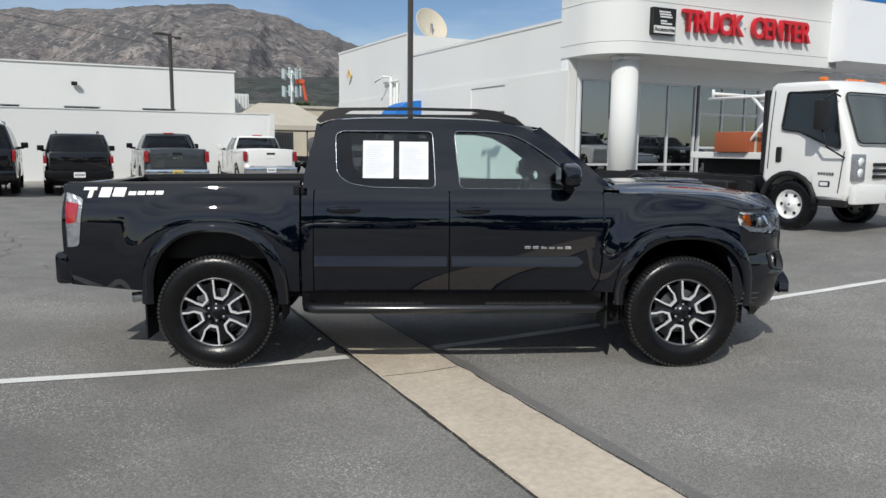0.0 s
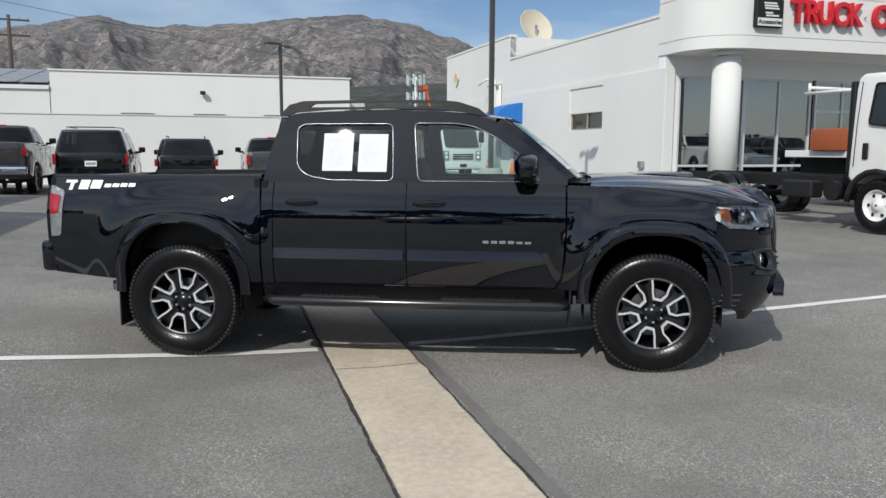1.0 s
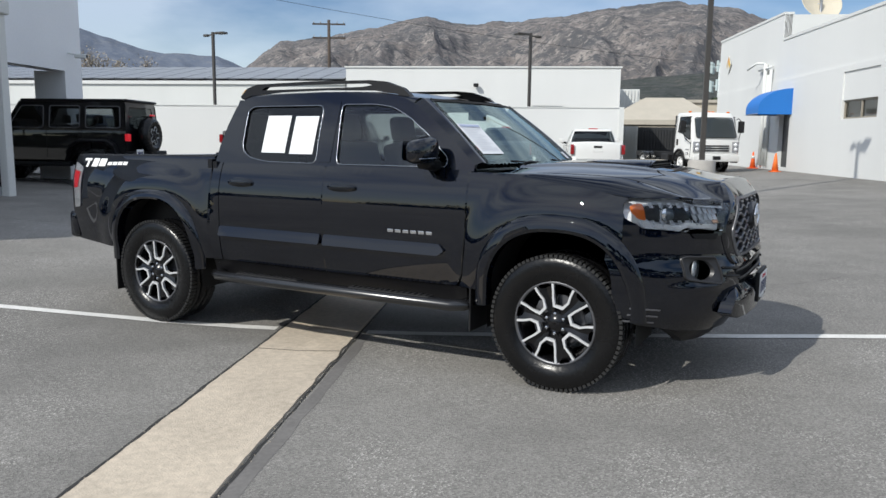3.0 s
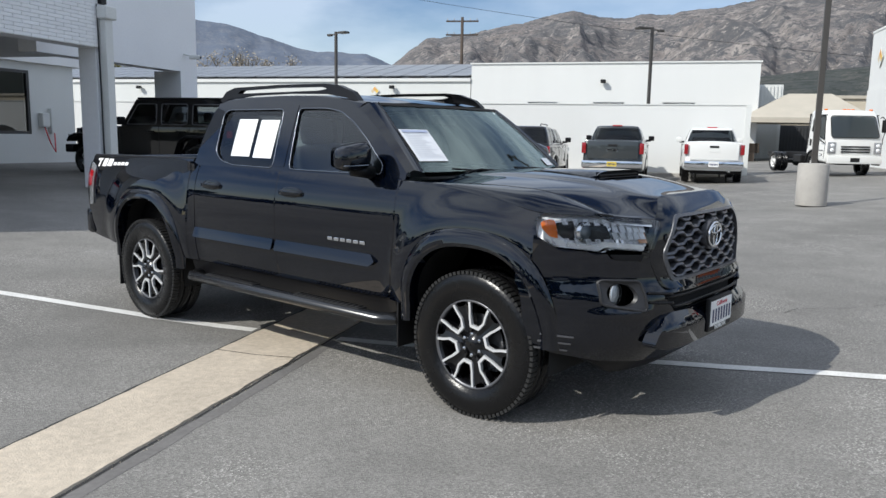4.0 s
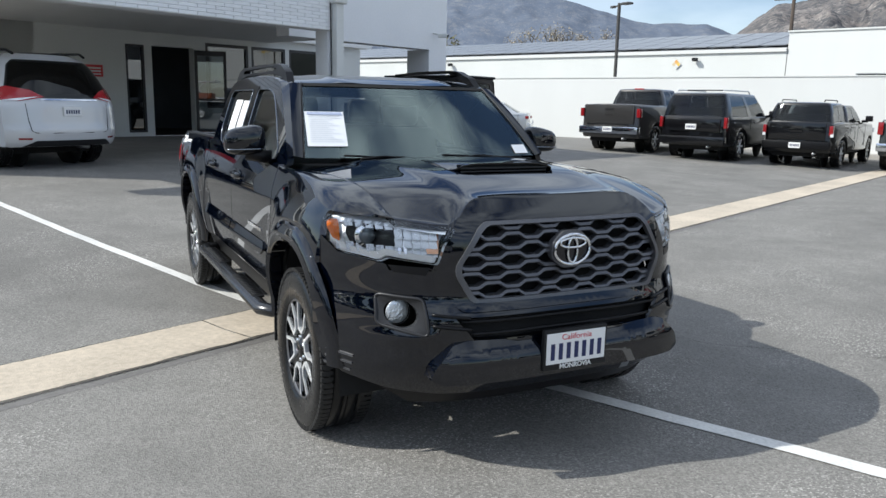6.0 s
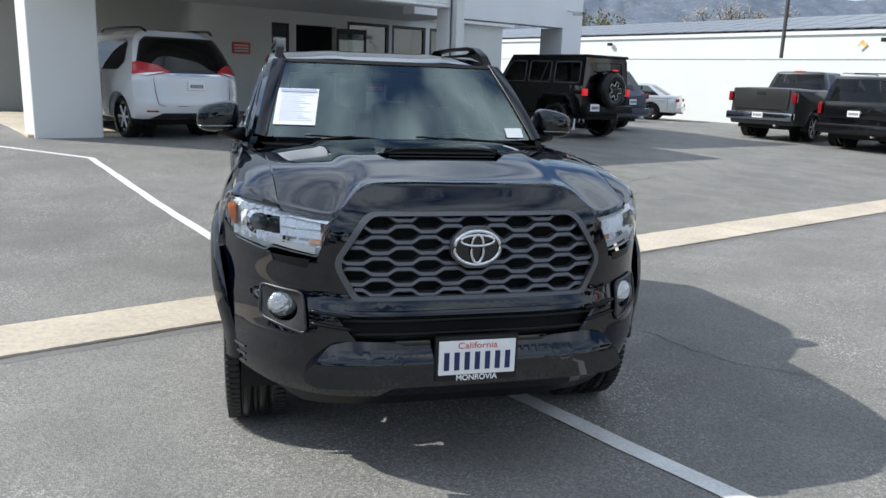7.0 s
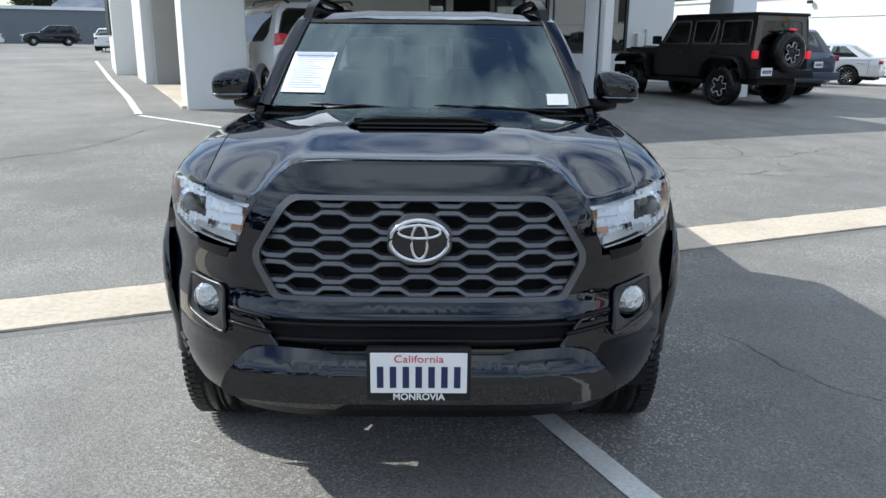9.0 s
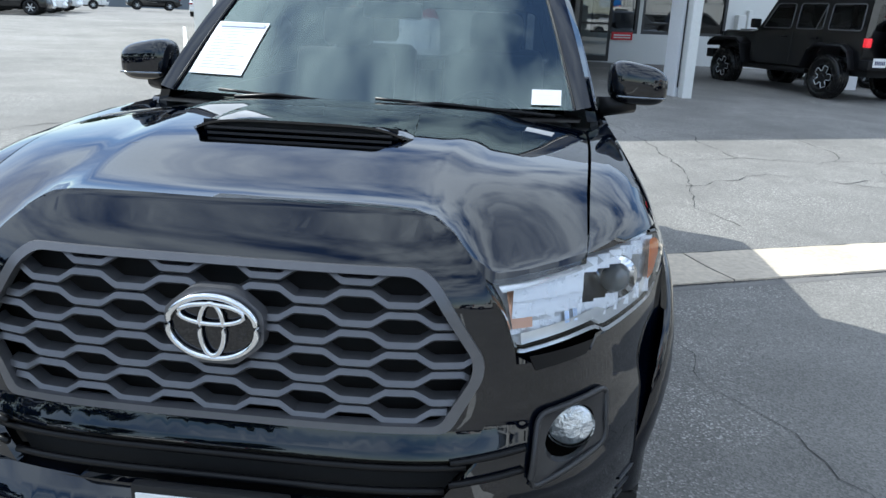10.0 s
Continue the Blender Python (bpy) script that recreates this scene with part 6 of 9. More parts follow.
    # roof
    ro = [(-0.90, -0.655), (0.40, -0.655), (0.565, -0.632), (0.622, -0.606), (0.672, -0.3), (0.698, 0), (0.672, 0.3), (0.622, 0.606), (0.565, 0.632), (0.40, 0.655), (-0.90, 0.655), (-0.945, 0.5), (-0.955, 0), (-0.945, -0.5)]

    def roof_z(x, y):
        z = stab(x, [(-0.96, 1.675), (-0.90, 1.712), (-0.75, 1.732), (-0.3, 1.742), (0.1, 1.738), (0.3, 1.728), (0.45, 1.712), (0.58, 1.694), (0.70, 1.672)])
        return z - 0.024 * (abs(y) / 0.655) ** 2.5 + 0.006 * math.exp(-((abs(y) - 0.33) / 0.06) ** 2)
    part("roof", sheet(dense(ro, 0.08), [], lambda x, y: Vector((x, y, roof_z(x, y))), 0.07, soft=True), M_BLACK, T)
    # seam between the roof and the cab sides
    bm = bmesh.new()
    rows = []
    for k in range(24):
        x = -0.93 + 1.49 * k / 23
        zs = tab(x, [(-0.945, 1.62), (-0.90, 1.675), (-0.82, 1.698), (-0.6, 1.712), (-0.2, 1.718), (0.15, 1.712), (0.40, 1.692), (0.50, 1.665), (0.60, 1.615)])
        ye = 0.655 - 0.14 * max(0.0, x - 0.40)
        p, q = Vector((x, -glass_y(x, zs), zs)), Vector((x, -ye, roof_z(x, ye)))
        rows.append([bm.verts.new(v) for v in (p, p.lerp(q, 0.5) + Vector((0, 0, 0.006)), q)])
    for ra, rb in zip(rows, rows[1:]):
        for i in range(2):
            bm.faces.new((ra[i], ra[i + 1], rb[i + 1], rb[i]))
    bmesh.ops.recalc_face_normals(bm, faces=bm.faces[:])
    both(T, "roof_edge", bm, M_BLACK)
    # windshield and A pillars
    def ws(y, t):
        hw = 0.738 - 0.128 * t
        x = 1.095 - 0.480 * t + 0.085 * (1 - (y / hw) ** 2)
        z = 1.268 + 0.400 * t + 0.010 * math.sin(math.pi * t)
        return Vector((x, y, z))
    bm = bmesh.new()
    grid = []
    for k in range(13):
        t = k / 12
        hw = 0.738 - 0.128 * t
        grid.append([bm.verts.new(ws(hw * (-1 + 2 * i / 18), t)) for i in range(19)])
    for ra, rb in zip(grid, grid[1:]):
        for i in range(18):
            bm.faces.new((ra[i], ra[i + 1], rb[i + 1], rb[i]))
    part("windshield", bm, M_GLASS_W, T, "clear raked windshield", 80)
    bm = bmesh.new()
    rows = []
    for k in range(13):
        t = k / 12
        hw = 0.738 - 0.128 * t
        p = ws(-hw, t)
        xs = 1.045 - 0.485 * t
        zs = tab(-xs, [(-1.045, 1.262), (-0.90, 1.395), (-0.74, 1.52), (-0.60, 1.615), (-0.50, 1.665), (-0.40, 1.692)])
        q = Vector((xs, -glass_y(xs, zs), zs))
        m = (p + q) / 2 + Vector((0.018, -0.012, 0.016))
        rows.append([bm.verts.new(v) for v in (p + Vector((0.004, 0.03, -0.004)), p + Vector((0.006, -0.004, 0.004)), m, q)])
    for ra, rb in zip(rows, rows[1:]):
        for i in range(3):
            bm.faces.new((ra[i], ra[i + 1], rb[i + 1], rb[i]))
    bmesh.ops.recalc_face_normals(bm, faces=bm.faces[:])
    both(T, "a_pillar", bm, M_BLACK)
    bm = bmesh.new()
    add_tube(bm, [ws(-(0.738 - 0.128 * k / 10) * 0.985, k / 10) + Vector((0.006, 0, 0.006)) for k in range(11)], 0.003, 6)
    both(T, "windshield_trim", bm, M_SATIN)
    part("header_strip", sheet([(u, v) for u, v in rect(-0.605, 0.605, 0.955, 1.0)], [], lambda u, v: ws(u, v) + Vector((0.003, 0, 0.003)), 0.06), M_UNDER, T)
    # cowl and wipers
    bm = sheet(dense([(1.05, -0.755), (1.19, -0.74), (1.25, -0.4), (1.26, 0), (1.25, 0.4), (1.19, 0.74), (1.05, 0.755)], 0.1), [], lambda x, y: Vector((x, y, 1.238)), 0.1)
    part("cowl", bm, M_SATIN, T)
    for y0, y1 in ((-0.45, 0.02), (0.12, 0.58)):
        bm = bmesh.new()
        p, q = ws(y0, 0.0) + Vector((0.02, 0, 0.012)), ws(y1, -0.045) + Vector((0.02, 0, 0.008))
        add_tube(bm, [ws(y0, -0.04) + Vector((0.05, 0, 0.016)), p.lerp(q, 0.3) + Vector((0.012, 0, 0.006)), q], 0.007, 6)
        add_tube(bm, [p.lerp(q, k / 6) for k in range(-1, 8)], 0.006, 6)
        part("wiper", bm, M_SATIN, T, "black wiper arm and blade")
    # rear cab wall and glass
    bm = sheet(dense([(-0.84, 1.225), (0.84, 1.225), (0.66, 1.68), (-0.66, 1.68)], 0.1), [rounded([(-0.68, 1.30), (0.68, 1.30), (0.58, 1.60), (-0.58, 1.60)], 0.06)], lambda y, z: Vector((-1.02 + (z - 1.225) * 0.15, y, z)), 0.15, (0.03, 0, 0))
    part("cab_back", bm, M_BLACK, T)
    bm = sheet(rounded([(-0.68, 1.30), (0.68, 1.30), (0.58, 1.60), (-0.58, 1.60)], 0.06), [], lambda y, z: Vector((-1.01 + (z - 1.225) * 0.15, y, z)), 0.2)
    part("rear_window", facing(bm, (-1, 0, 0)), M_GLASS_T, T, "dark tinted rear window")
    part("cab_back_lower", box(-1.04, -1.0, -0.86, 0.86, 0.5, 1.24), M_BLACK, T, smooth=0)
    # hood
    hd = [(1.13, -0.755), (1.4, -0.75), (1.7, -0.735), (1.9, -0.722), (2.05, -0.712)]
    fr = []
    for k in range(25):
        y = -0.705 + 1.41 * k / 24
        fr.append((hood_front(y)[0], y))
    back_ = [(1.16 + 0.07 * (1 - (y / 0.74) ** 2), y) for y in (0.6, 0.4, 0.2, 0.0, -0.2, -0.4, -0.6)]
    ho = hd + fr + [(p[0], -p[1]) for p in hd[::-1]] + back_
    sc = rounded([(1.60, -0.235), (1.99, -0.255), (1.99, 0.255), (1.60, 0.235)], 0.02)
    recess = rounded([(1.958, -0.262), (2.055, -0.215), (2.055, 0.215), (1.958, 0.262)], 0.012, 2)
    part("hood", sheet(dense(ho, 0.05), [dense(recess, 0.05)], lambda x, y: Vector((x, y, hood_z(x, y))), 0.04, (0, 0, -0.025), soft=True), M_BLACK, T)
    # hood scoop
    def scoop_pt(x, y):
        t = (x - 1.55) / (1.96 - 1.55)
        hw = 0.25
        e = max(0.0, 1 - (abs(y) / (hw + 0.03)) ** 6)
        return Vector((x, y, hood_z(x, y) + 0.002 + 0.030 * max(0.0, t) ** 0.8 * e))
    bm = sheet(dense([(1.55, -0.25), (1.93, -0.285), (1.962, -0.262), (1.962, 0.262), (1.93, 0.285), (1.55, 0.25)], 0.04), [], scoop_pt, 0.03, (0, 0, -0.006))
    part("hood_scoop", bm, M_BLACK, T)
    bm = sheet(dense(rect(-0.250, 0.250, 0.0, 1.0), 0.05), [], lambda y, v: Vector((1.946, y, hood_z(1.95, y) - 0.045 + 0.072 * v)), (0.05, 0.3))
    sp = part("scoop_mouth", bm, M_UNDER, T)
    for k in range(3):
        z = hood_z(1.95, 0) - 0.026 + 0.015 * k
        part("scoop_slat", box(1.948, 1.962, -0.235, 0.235, z, z + 0.006), M_BEZEL, sp, smooth=0)
    bm = sheet(dense([(1.948, -0.262), (2.052, -0.215), (2.052, 0.215), (1.948, 0.262)], 0.04), [], lambda x, y: Vector((x, y, hood_z(2.055, y) - 0.006 - 0.30 * (2.055 - x))), 0.03)
    part("scoop_apron", bm, M_BLACK, T, "recessed black scoop apron")
    # front fascia
    half = [(0.0, 0.385), (0.55, 0.385), (0.74, 0.40), (0.86, 0.43), (0.918, 0.48), (0.940, 0.60), (0.944, 0.78), (0.934, 0.87), (0.924, 0.95), (0.914, 1.01), (0.895, 0.985), (0.872, 0.952), (0.74, 0.930), (0.73, 0.905), (0.575, 0.915), (0.545, 1.02), (0.49, 1.10), (0.43, 1.165), (0.37, 1.192), (0.0, 1.197)]
    outer = [(-y, z) for y, z in half[::-1]] + half[1:-1]
    hexo = [(-0.455, 0.79), (0.455, 0.79), (0.515, 0.90), (0.515, 0.94), (0.425, 1.085), (0.39, 1.112), (-0.39, 1.112), (-0.425, 1.085), (-0.515, 0.94), (-0.515, 0.90)]
    hexg = rounded(hexo, 0.02, 3)
    fogs = [rounded([(s * 0.70 - 0.072, 0.672), (s * 0.70 + 0.072, 0.672), (s * 0.70 + 0.066, 0.798), (s * 0.70 - 0.066, 0.798)], 0.025, 3) for s in (-1, 1)]
    intake = rounded([(-0.44, 0.632), (0.44, 0.632), (0.52, 0.732), (-0.52, 0.732)], 0.015, 3)
    N = lambda y, z: Vector((bumper_x(y, z), y, z))
    part("front_bumper_cover", sheet(dense(outer, 0.05), [dense(hexg, 0.05)] + fogs + [dense(intake, 0.06)], N, (0.035, 0.016), (-0.04, 0, 0), soft=True), M_BLACK, T)
    # raised surround of the grille
    ring = [(-0.50, 0.755), (0.50, 0.755), (0.575, 0.90), (0.565, 0.965), (0.475, 1.125), (0.40, 1.188), (-0.40, 1.188), (-0.475, 1.125), (-0.565, 0.965), (-0.575, 0.90)]
    part("grille_surround", sheet(dense(rounded(ring, 0.03, 3), 0.04), [dense(hexg, 0.04)], lambda y, z: Vector((nose_x(y, z) + 0.016, y, z)), 0.035, (-0.03, 0, 0), soft=True), M_BLACK, T)
    sc_ = lambda p, k: [(y * k[0], 0.951 + (z - 0.951) * k[1]) for y, z in p]
    part("grille_frame", sheet(dense(sc_(hexg, (1.0, 1.0)), 0.03), [dense(sc_(hexg, (0.957, 0.915)), 0.03)], lambda y, z: Vector((nose_x(y, z) + 0.022, y, z)), 0.04, (-0.03, 0, 0)), M_GUN, T, "gunmetal grille frame")
    gr = new("grille")
    gr.parent = T
    tagged(gr, label="gunmetal honeycomb grille")

    def hex_half(z):
        return tab(z, [(0.79, 0.455), (0.90, 0.515), (0.94, 0.515), (1.085, 0.425), (1.112, 0.39)]) * 0.955

    def trap(u):
        u = u % 1.0
        if u < 0.33:
            return 1.0
        if u < 0.5:
            return 1 - (u - 0.33) / 0.17 * 2
        if u < 0.83:
            return -1.0
        return -1 + (u - 0.83) / 0.17 * 2
    for i in range(8):
        zc = 0.814 + 0.0392 * i
        sgn = 1 if i % 2 else -1
        bm = bmesh.new()
        rows = []
        hw = hex_half(zc)
        n = 120
        for k in range(n + 1):
            y = -hw + 2 * hw * k / n
            z = zc + sgn * 0.0098 * trap(y / 0.178 + 0.165)
            x = nose_x(y, z) + 0.004
            rows.append([bm.verts.new(v) for v in ((x - 0.035, y, z - 0.007), (x, y, z - 0.0075), (x + 0.005, y, z - 0.003), (x - 0.001, y, z + 0.008), (x - 0.035, y, z + 0.010))])
        for ra, rb in zip(rows, rows[1:]):
            for q in range(4):
                bm.faces.new((ra[q], ra[q + 1], rb[q + 1], rb[q]))
        bmesh.ops.recalc_face_normals(bm, faces=bm.faces[:])
        part("grille_bar", bm, M_GUN, gr, smooth=25)
    part("grille_back", sheet(dense(hexg, 0.06), [], lambda y, z: Vector((nose_x(y, z) - 0.07, y, z)), 0.1), M_UNDER, gr)
    for k in range(14):
        z = 0.80 + 0.022 * k
        part("radiator_fin", box(2.33, 2.40, -0.36, 0.36, z, z + 0.004), M_BLACKP, gr, smooth=0)
    # emblem: oval rings on a dark plate
    em = new("emblem")
    em.parent = T
    tagged(em, label="chrome oval emblem on a dark plate")
    ex = nose_x(0, 0.96) + 0.020
    octo = rounded([(0.105 * math.cos(math.pi / 8 + math.pi / 4 * k), 0.985 + 0.084 * math.sin(math.pi / 8 + math.pi / 4 * k)) for k in range(8)], 0.015, 3)
    part("plate", sheet(octo, [], lambda y, z: Vector((ex + 0.004, y, z)), 0.05, (-0.03, 0, 0)), M_GUN, em)
    oval = [(0.088 * math.cos(2 * math.pi * k / 40), 0.985 + 0.063 * math.sin(2 * math.pi * k / 40)) for k in range(40)]
    part("disc", sheet(oval, [], lambda y, z: Vector((ex + 0.007, y, z)), 0.5, flat=True), M_BLACK, em)

    def oval_ring(cy, cz, ry, rz, r, dx):
        bm = bmesh.new()
        add_tube(bm, [Vector((ex + 0.013 + dx, cy + ry * math.cos(2 * math.pi * k / 40), cz + rz * math.sin(2 * math.pi * k / 40))) for k in range(40)], r, 8, True)
        part("ring", bm, M_CHROME, em)
    oval_ring(0, 0.985, 0.088, 0.063, 0.0068, 0.0)
    oval_ring(0, 0.982, 0.024, 0.053, 0.0052, 0.002)
    oval_ring(0, 1.013, 0.064, 0.020, 0.0052, 0.002)
    # headlamps
    hl = [(0.905, 1.075), (0.908, 1.045), (0.895, 0.992), (0.872, 0.958), (0.755, 0.938), (0.735, 0.958), (0.62, 0.945), (0.575, 0.940), (0.548, 1.02), (0.505, 1.080), (0.52, 1.088), (0.70, 1.105), (0.85, 1.112), (0.895, 1.100)]
    for s in (-1, 1):
        h = new("headlamp")
        h.parent = T
        tagged(h, label="clear headlamp with projector and amber side lens")
        o = rounded([(s * y, z) for y, z in hl], 0.012, 2)
        part("lens", sheet(dense(o, 0.03), [], lambda y, z: Vector((nose_x(y, z) + 0.010, y, z)), 0.03, (-0.02, 0, 0)), M_LENS, h)

        def deep(d):
            return lambda y, z: Vector((nose_x(y, z) - d, y - s * d * 0.45 * (abs(y) / 0.87) ** 3, z))
        part("housing", sheet(dense(o, 0.03), [], lambda y, z: deep(0.028 + 0.50 * max(0.0, z - 0.94))(y, z), 0.03), M_SILVERR, h)
        part("bezel", sheet(dense(rounded([(s * y, z) for y, z in ((0.855, 1.03), (0.840, 0.990), (0.735, 0.984), (0.700, 1.0), (0.695, 1.062), (0.73, 1.078), (0.84, 1.076))], 0.012), 0.03), [], lambda y, z: deep(0.020 + 0.50 * max(0.0, z - 0.94))(y, z), 0.03), M_BLACKP, h)
        c = deep(0.040)(s * 0.790, 1.030)
        ax = Vector((1, s * 0.25, 0)).normalized()
        bm = bmesh.new()
        add_cyl(bm, c - ax * 0.02, c + ax * 0.012, 0.054, 0.050, 28)
        part("projector_ring", bm, M_CHROME, h)
        bm = bmesh.new()
        bmesh.ops.create_uvsphere(bm, u_segments=24, v_segments=12, radius=0.036, matrix=Matrix.Translation(c + ax * 0.004))
        part("projector_lens", bm, surface("projector_glass", (0.10, 0.12, 0.14), 0.06, coat=1.0), h)
        part("side_marker", sheet(dense(rounded([(s * y, z) for y, z in ((0.866, 0.998), (0.884, 1.006), (0.898, 1.045), (0.897, 1.072), (0.884, 1.086), (0.866, 1.088))], 0.006, 2), 0.02), [], deep(0.004), 0.02), M_AMBER, h, "amber side marker")
        # chrome cells of the reflector, each tipped up a little
        bm = bmesh.new()
        for i in range(11):
            y0, y1 = 0.560 + 0.0285 * i, 0.560 + 0.0285 * (i + 1)
            for z0, z1 in ((0.965, 0.998), (0.998, 1.031), (1.031, 1.064), (1.064, 1.092)):
                if y0 < 0.56 + (z0 - 0.965) * -0.3 or (y0 > 0.69 and y1 < 0.862 and 0.99 < z0 < 1.05):
                    continue
                x = nose_x((y0 + y1) / 2, (z0 + z1) / 2) - 0.026
                tip = 0.40 + 0.06 * ((i * 3 + int(z0 * 90)) % 3)
                vs = [(x + 0.004, s * y0, z0), (x - 0.010, s * y1, z0), (x - 0.010 - tip * (z1 - z0), s * y1, z1), (x + 0.004 - tip * (z1 - z0), s * y0, z1)]
                bm.faces.new([bm.verts.new(v) for v in (vs if s > 0 else vs[::-1])])
        part("reflector", bm, M_CELL, h, "faceted chrome reflector", 0)
        for k in range(5):
            z = 0.965 + 0.022 * k
            y0 = 0.575 if k < 3 else 0.55
            part("reflector_step", sheet([(s * (y0 + 0.01), z), (s * 0.665, z), (s * 0.665, z + 0.017), (s * (y0 + 0.005), z + 0.017)], [], lambda y, q: deep(0.018 + 0.9 * (q - z) + 0.4 * (z - 0.95))(y, q), 0.02, (-0.02, 0, 0)), M_SILVERR, h)
        for y0 in (0.672, 0.690):
            part("bulb_cover", sheet([(s * y0, 0.975), (s * (y0 + 0.010), 0.975), (s * (y0 + 0.006), 1.062), (s * (y0 - 0.004), 1.062)], [], lambda y, q: deep(0.016 + 0.5 * (q - 0.975))(y, q), 0.02, (-0.02, 0, 0)), M_CHROME, h)
        part("turn_signal", sheet([(s * y, z) for y, z in ((0.565, 0.98), (0.605, 0.98), (0.605, 1.05), (0.55, 1.055))], [], lambda y, z: deep(0.016 + 0.5 * max(0.0, z - 0.97))(y, z), 0.03), surface("pale_amber_reflector", (0.80, 0.45, 0.28), 0.2, metal=0.5), h, "pale amber turn signal")
        part("light_guide", sheet(dense([(s * y, z) for y, z in ((0.892, 1.05), (0.894, 0.99), (0.876, 0.958), (0.76, 0.945), (0.735, 0.964), (0.585, 0.947), (0.582, 0.970), (0.742, 0.989), (0.770, 0.972), (0.850, 0.984), (0.864, 1.00), (0.866, 1.05))], 0.03), [], deep(0.018), 0.03), M_GUIDE, h)
        part("upper_trim", sheet(dense([(s * y, z) for y, z in ((0.522, 1.082), (0.70, 1.099), (0.83, 1.106), (0.885, 1.092), (0.866, 1.070), (0.82, 1.082), (0.70, 1.074), (0.540, 1.058))], 0.03), [], lambda y, z: deep(0.010 + 0.7 * max(0.0, z - 1.055))(y, z), 0.02), M_GUIDE, h)
        part("lower_vent", sheet(dense([(s * y, z) for y, z in ((0.735, 0.930), (0.60, 0.928), (0.615, 0.895), (0.72, 0.902))], 0.03), [], lambda y, z: Vector((nose_x(y, z) + 0.002, y, z)), 0.03), M_SATIN, h)
        # fog lamp
        f = new("fog_lamp")
        f.parent = T
        tagged(f, label="round clear fog lamp in a black bezel")
        fx = nose_x(0.70, 0.735)
        bz = rounded([(s * 0.62, 0.655), (s * 0.782, 0.690), (s * 0.775, 0.808), (s * 0.628, 0.802)], 0.022, 4)
        circ = [(s * 0.70 + 0.054 * math.cos(2 * math.pi * k / 24), 0.735 + 0.054 * math.sin(2 * math.pi * k / 24)) for k in range(24)]
        part("bezel", sheet(dense(bz, 0.03), [circ], lambda y, z: Vector((nose_x(y, z) + 0.014 - 0.045 * max(0, 1 - math.dist((y, z), (s * 0.70, 0.735)) / 0.085), y, z)), 0.02, (-0.02, 0, 0)), M_BEZEL, f)
        bm = bmesh.new()
        add_tube(bm, [(nose_x(y, z) + 0.012, y, z) for y, z in dense(bz, 0.02)], 0.007, 6, True)
        part("bezel_rim", bm, M_BEZEL, f, "dark grey bezel rim", 60)
        bm = bmesh.new()
        bmesh.ops.create_uvsphere(bm, u_segments=24, v_segments=12, radius=1, matrix=pose(fx - 0.050, s * 0.70, 0.735) @ Matrix.Diagonal((0.010, 0.050, 0.050, 1)))
        part("reflector", bm, M_FOGR, f)
        bm = bmesh.new()
        bmesh.ops.create_uvsphere(bm, u_segments=24, v_segments=12, radius=1, matrix=pose(fx - 0.044, s * 0.70, 0.735) @ Matrix.Diagonal((0.018, 0.054, 0.054, 1)))
        part("lens", bm, M_LENS, f)
        # horizontal blades beside the fog lamp
        for z in (0.685, 0.730):
            bm = bmesh.new()
            add_tube(bm, [(nose_x(y, z) + 0.004, s * y, z + 0.10 * (y - 0.47)) for y in [0.46 + 0.018 * k for k in range(9)]], 0.007, 8)
            part("bumper_blade", bm, M_SATIN, T, smooth=50)
        for k in range(3):
            part("corner_slit", sheet([(s * 0.84, 0.446 + 0.036 * k), (s * 0.91, 0.452 + 0.036 * k), (s * 0.91, 0.462 + 0.036 * k), (s * 0.84, 0.454 + 0.036 * k)], [], lambda y, z: Vector((nose_x(y, z) + 0.004, y * 1.004, z)), 0.03, (-0.02, 0, 0)), M_GUN, T)
    part("lower_intake", sheet(dense(intake, 0.08), [], lambda y, z: Vector((nose_x(y, z) - 0.05, y, z)), 0.1), M_UNDER, T)
    for z, hw in ((0.662, 0.45), (0.712, 0.49)):
        bm = bmesh.new()
        add_tube(bm, [(nose_x(y, z) - 0.012, y, z) for y in [hw * (k / 14 - 1) for k in range(29)]], 0.008, 8)
        part("intake_bar", bm, M_SATIN, T, smooth=50)
    # bumper bar
    br = [(-0.635, 0.492), (-0.58, 0.470), (0.58, 0.470), (0.635, 0.492), (0.61, 0.55), (0.54, 0.625), (0.47, 0.640), (0.30, 0.634), (0.27, 0.622), (-0.27, 0.622), (-0.30, 0.634), (-0.47, 0.640), (-0.54, 0.625), (-0.61, 0.55)]
    part("bumper_bar", sheet(dense(rounded(br, 0.015, 2), 0.03), [], lambda y, z: Vector((nose_x(y * 0.9, 0.56) + 0.042 - 1.6 * max(0, z - 0.57) ** 1.0 * 0.4, y, z)), 0.03, (-0.07, 0, 0)), M_BLACK, T)
    part("valance", sheet(dense([(-0.80, 0.43), (-0.62, 0.315), (0.62, 0.315), (0.80, 0.43)], 0.05), [], lambda y, z: Vector((nose_x(y, z) - 0.03, y, z)), 0.05, (-0.05, 0, 0)), M_SATIN, T)
    # licence plate with a dealer frame
    lp = new("licence_plate")
    lp.parent = T
    tagged(lp, label="white licence plate with dark characters in a black frame")
    px, pz = nose_x(0, 0.56) + 0.05, 0.575
    part("plate_holder", box(px - 0.02, px + 0.004, -0.160, 0.160, pz - 0.086, pz + 0.090, 0.008, 2), M_BLACKP, lp)
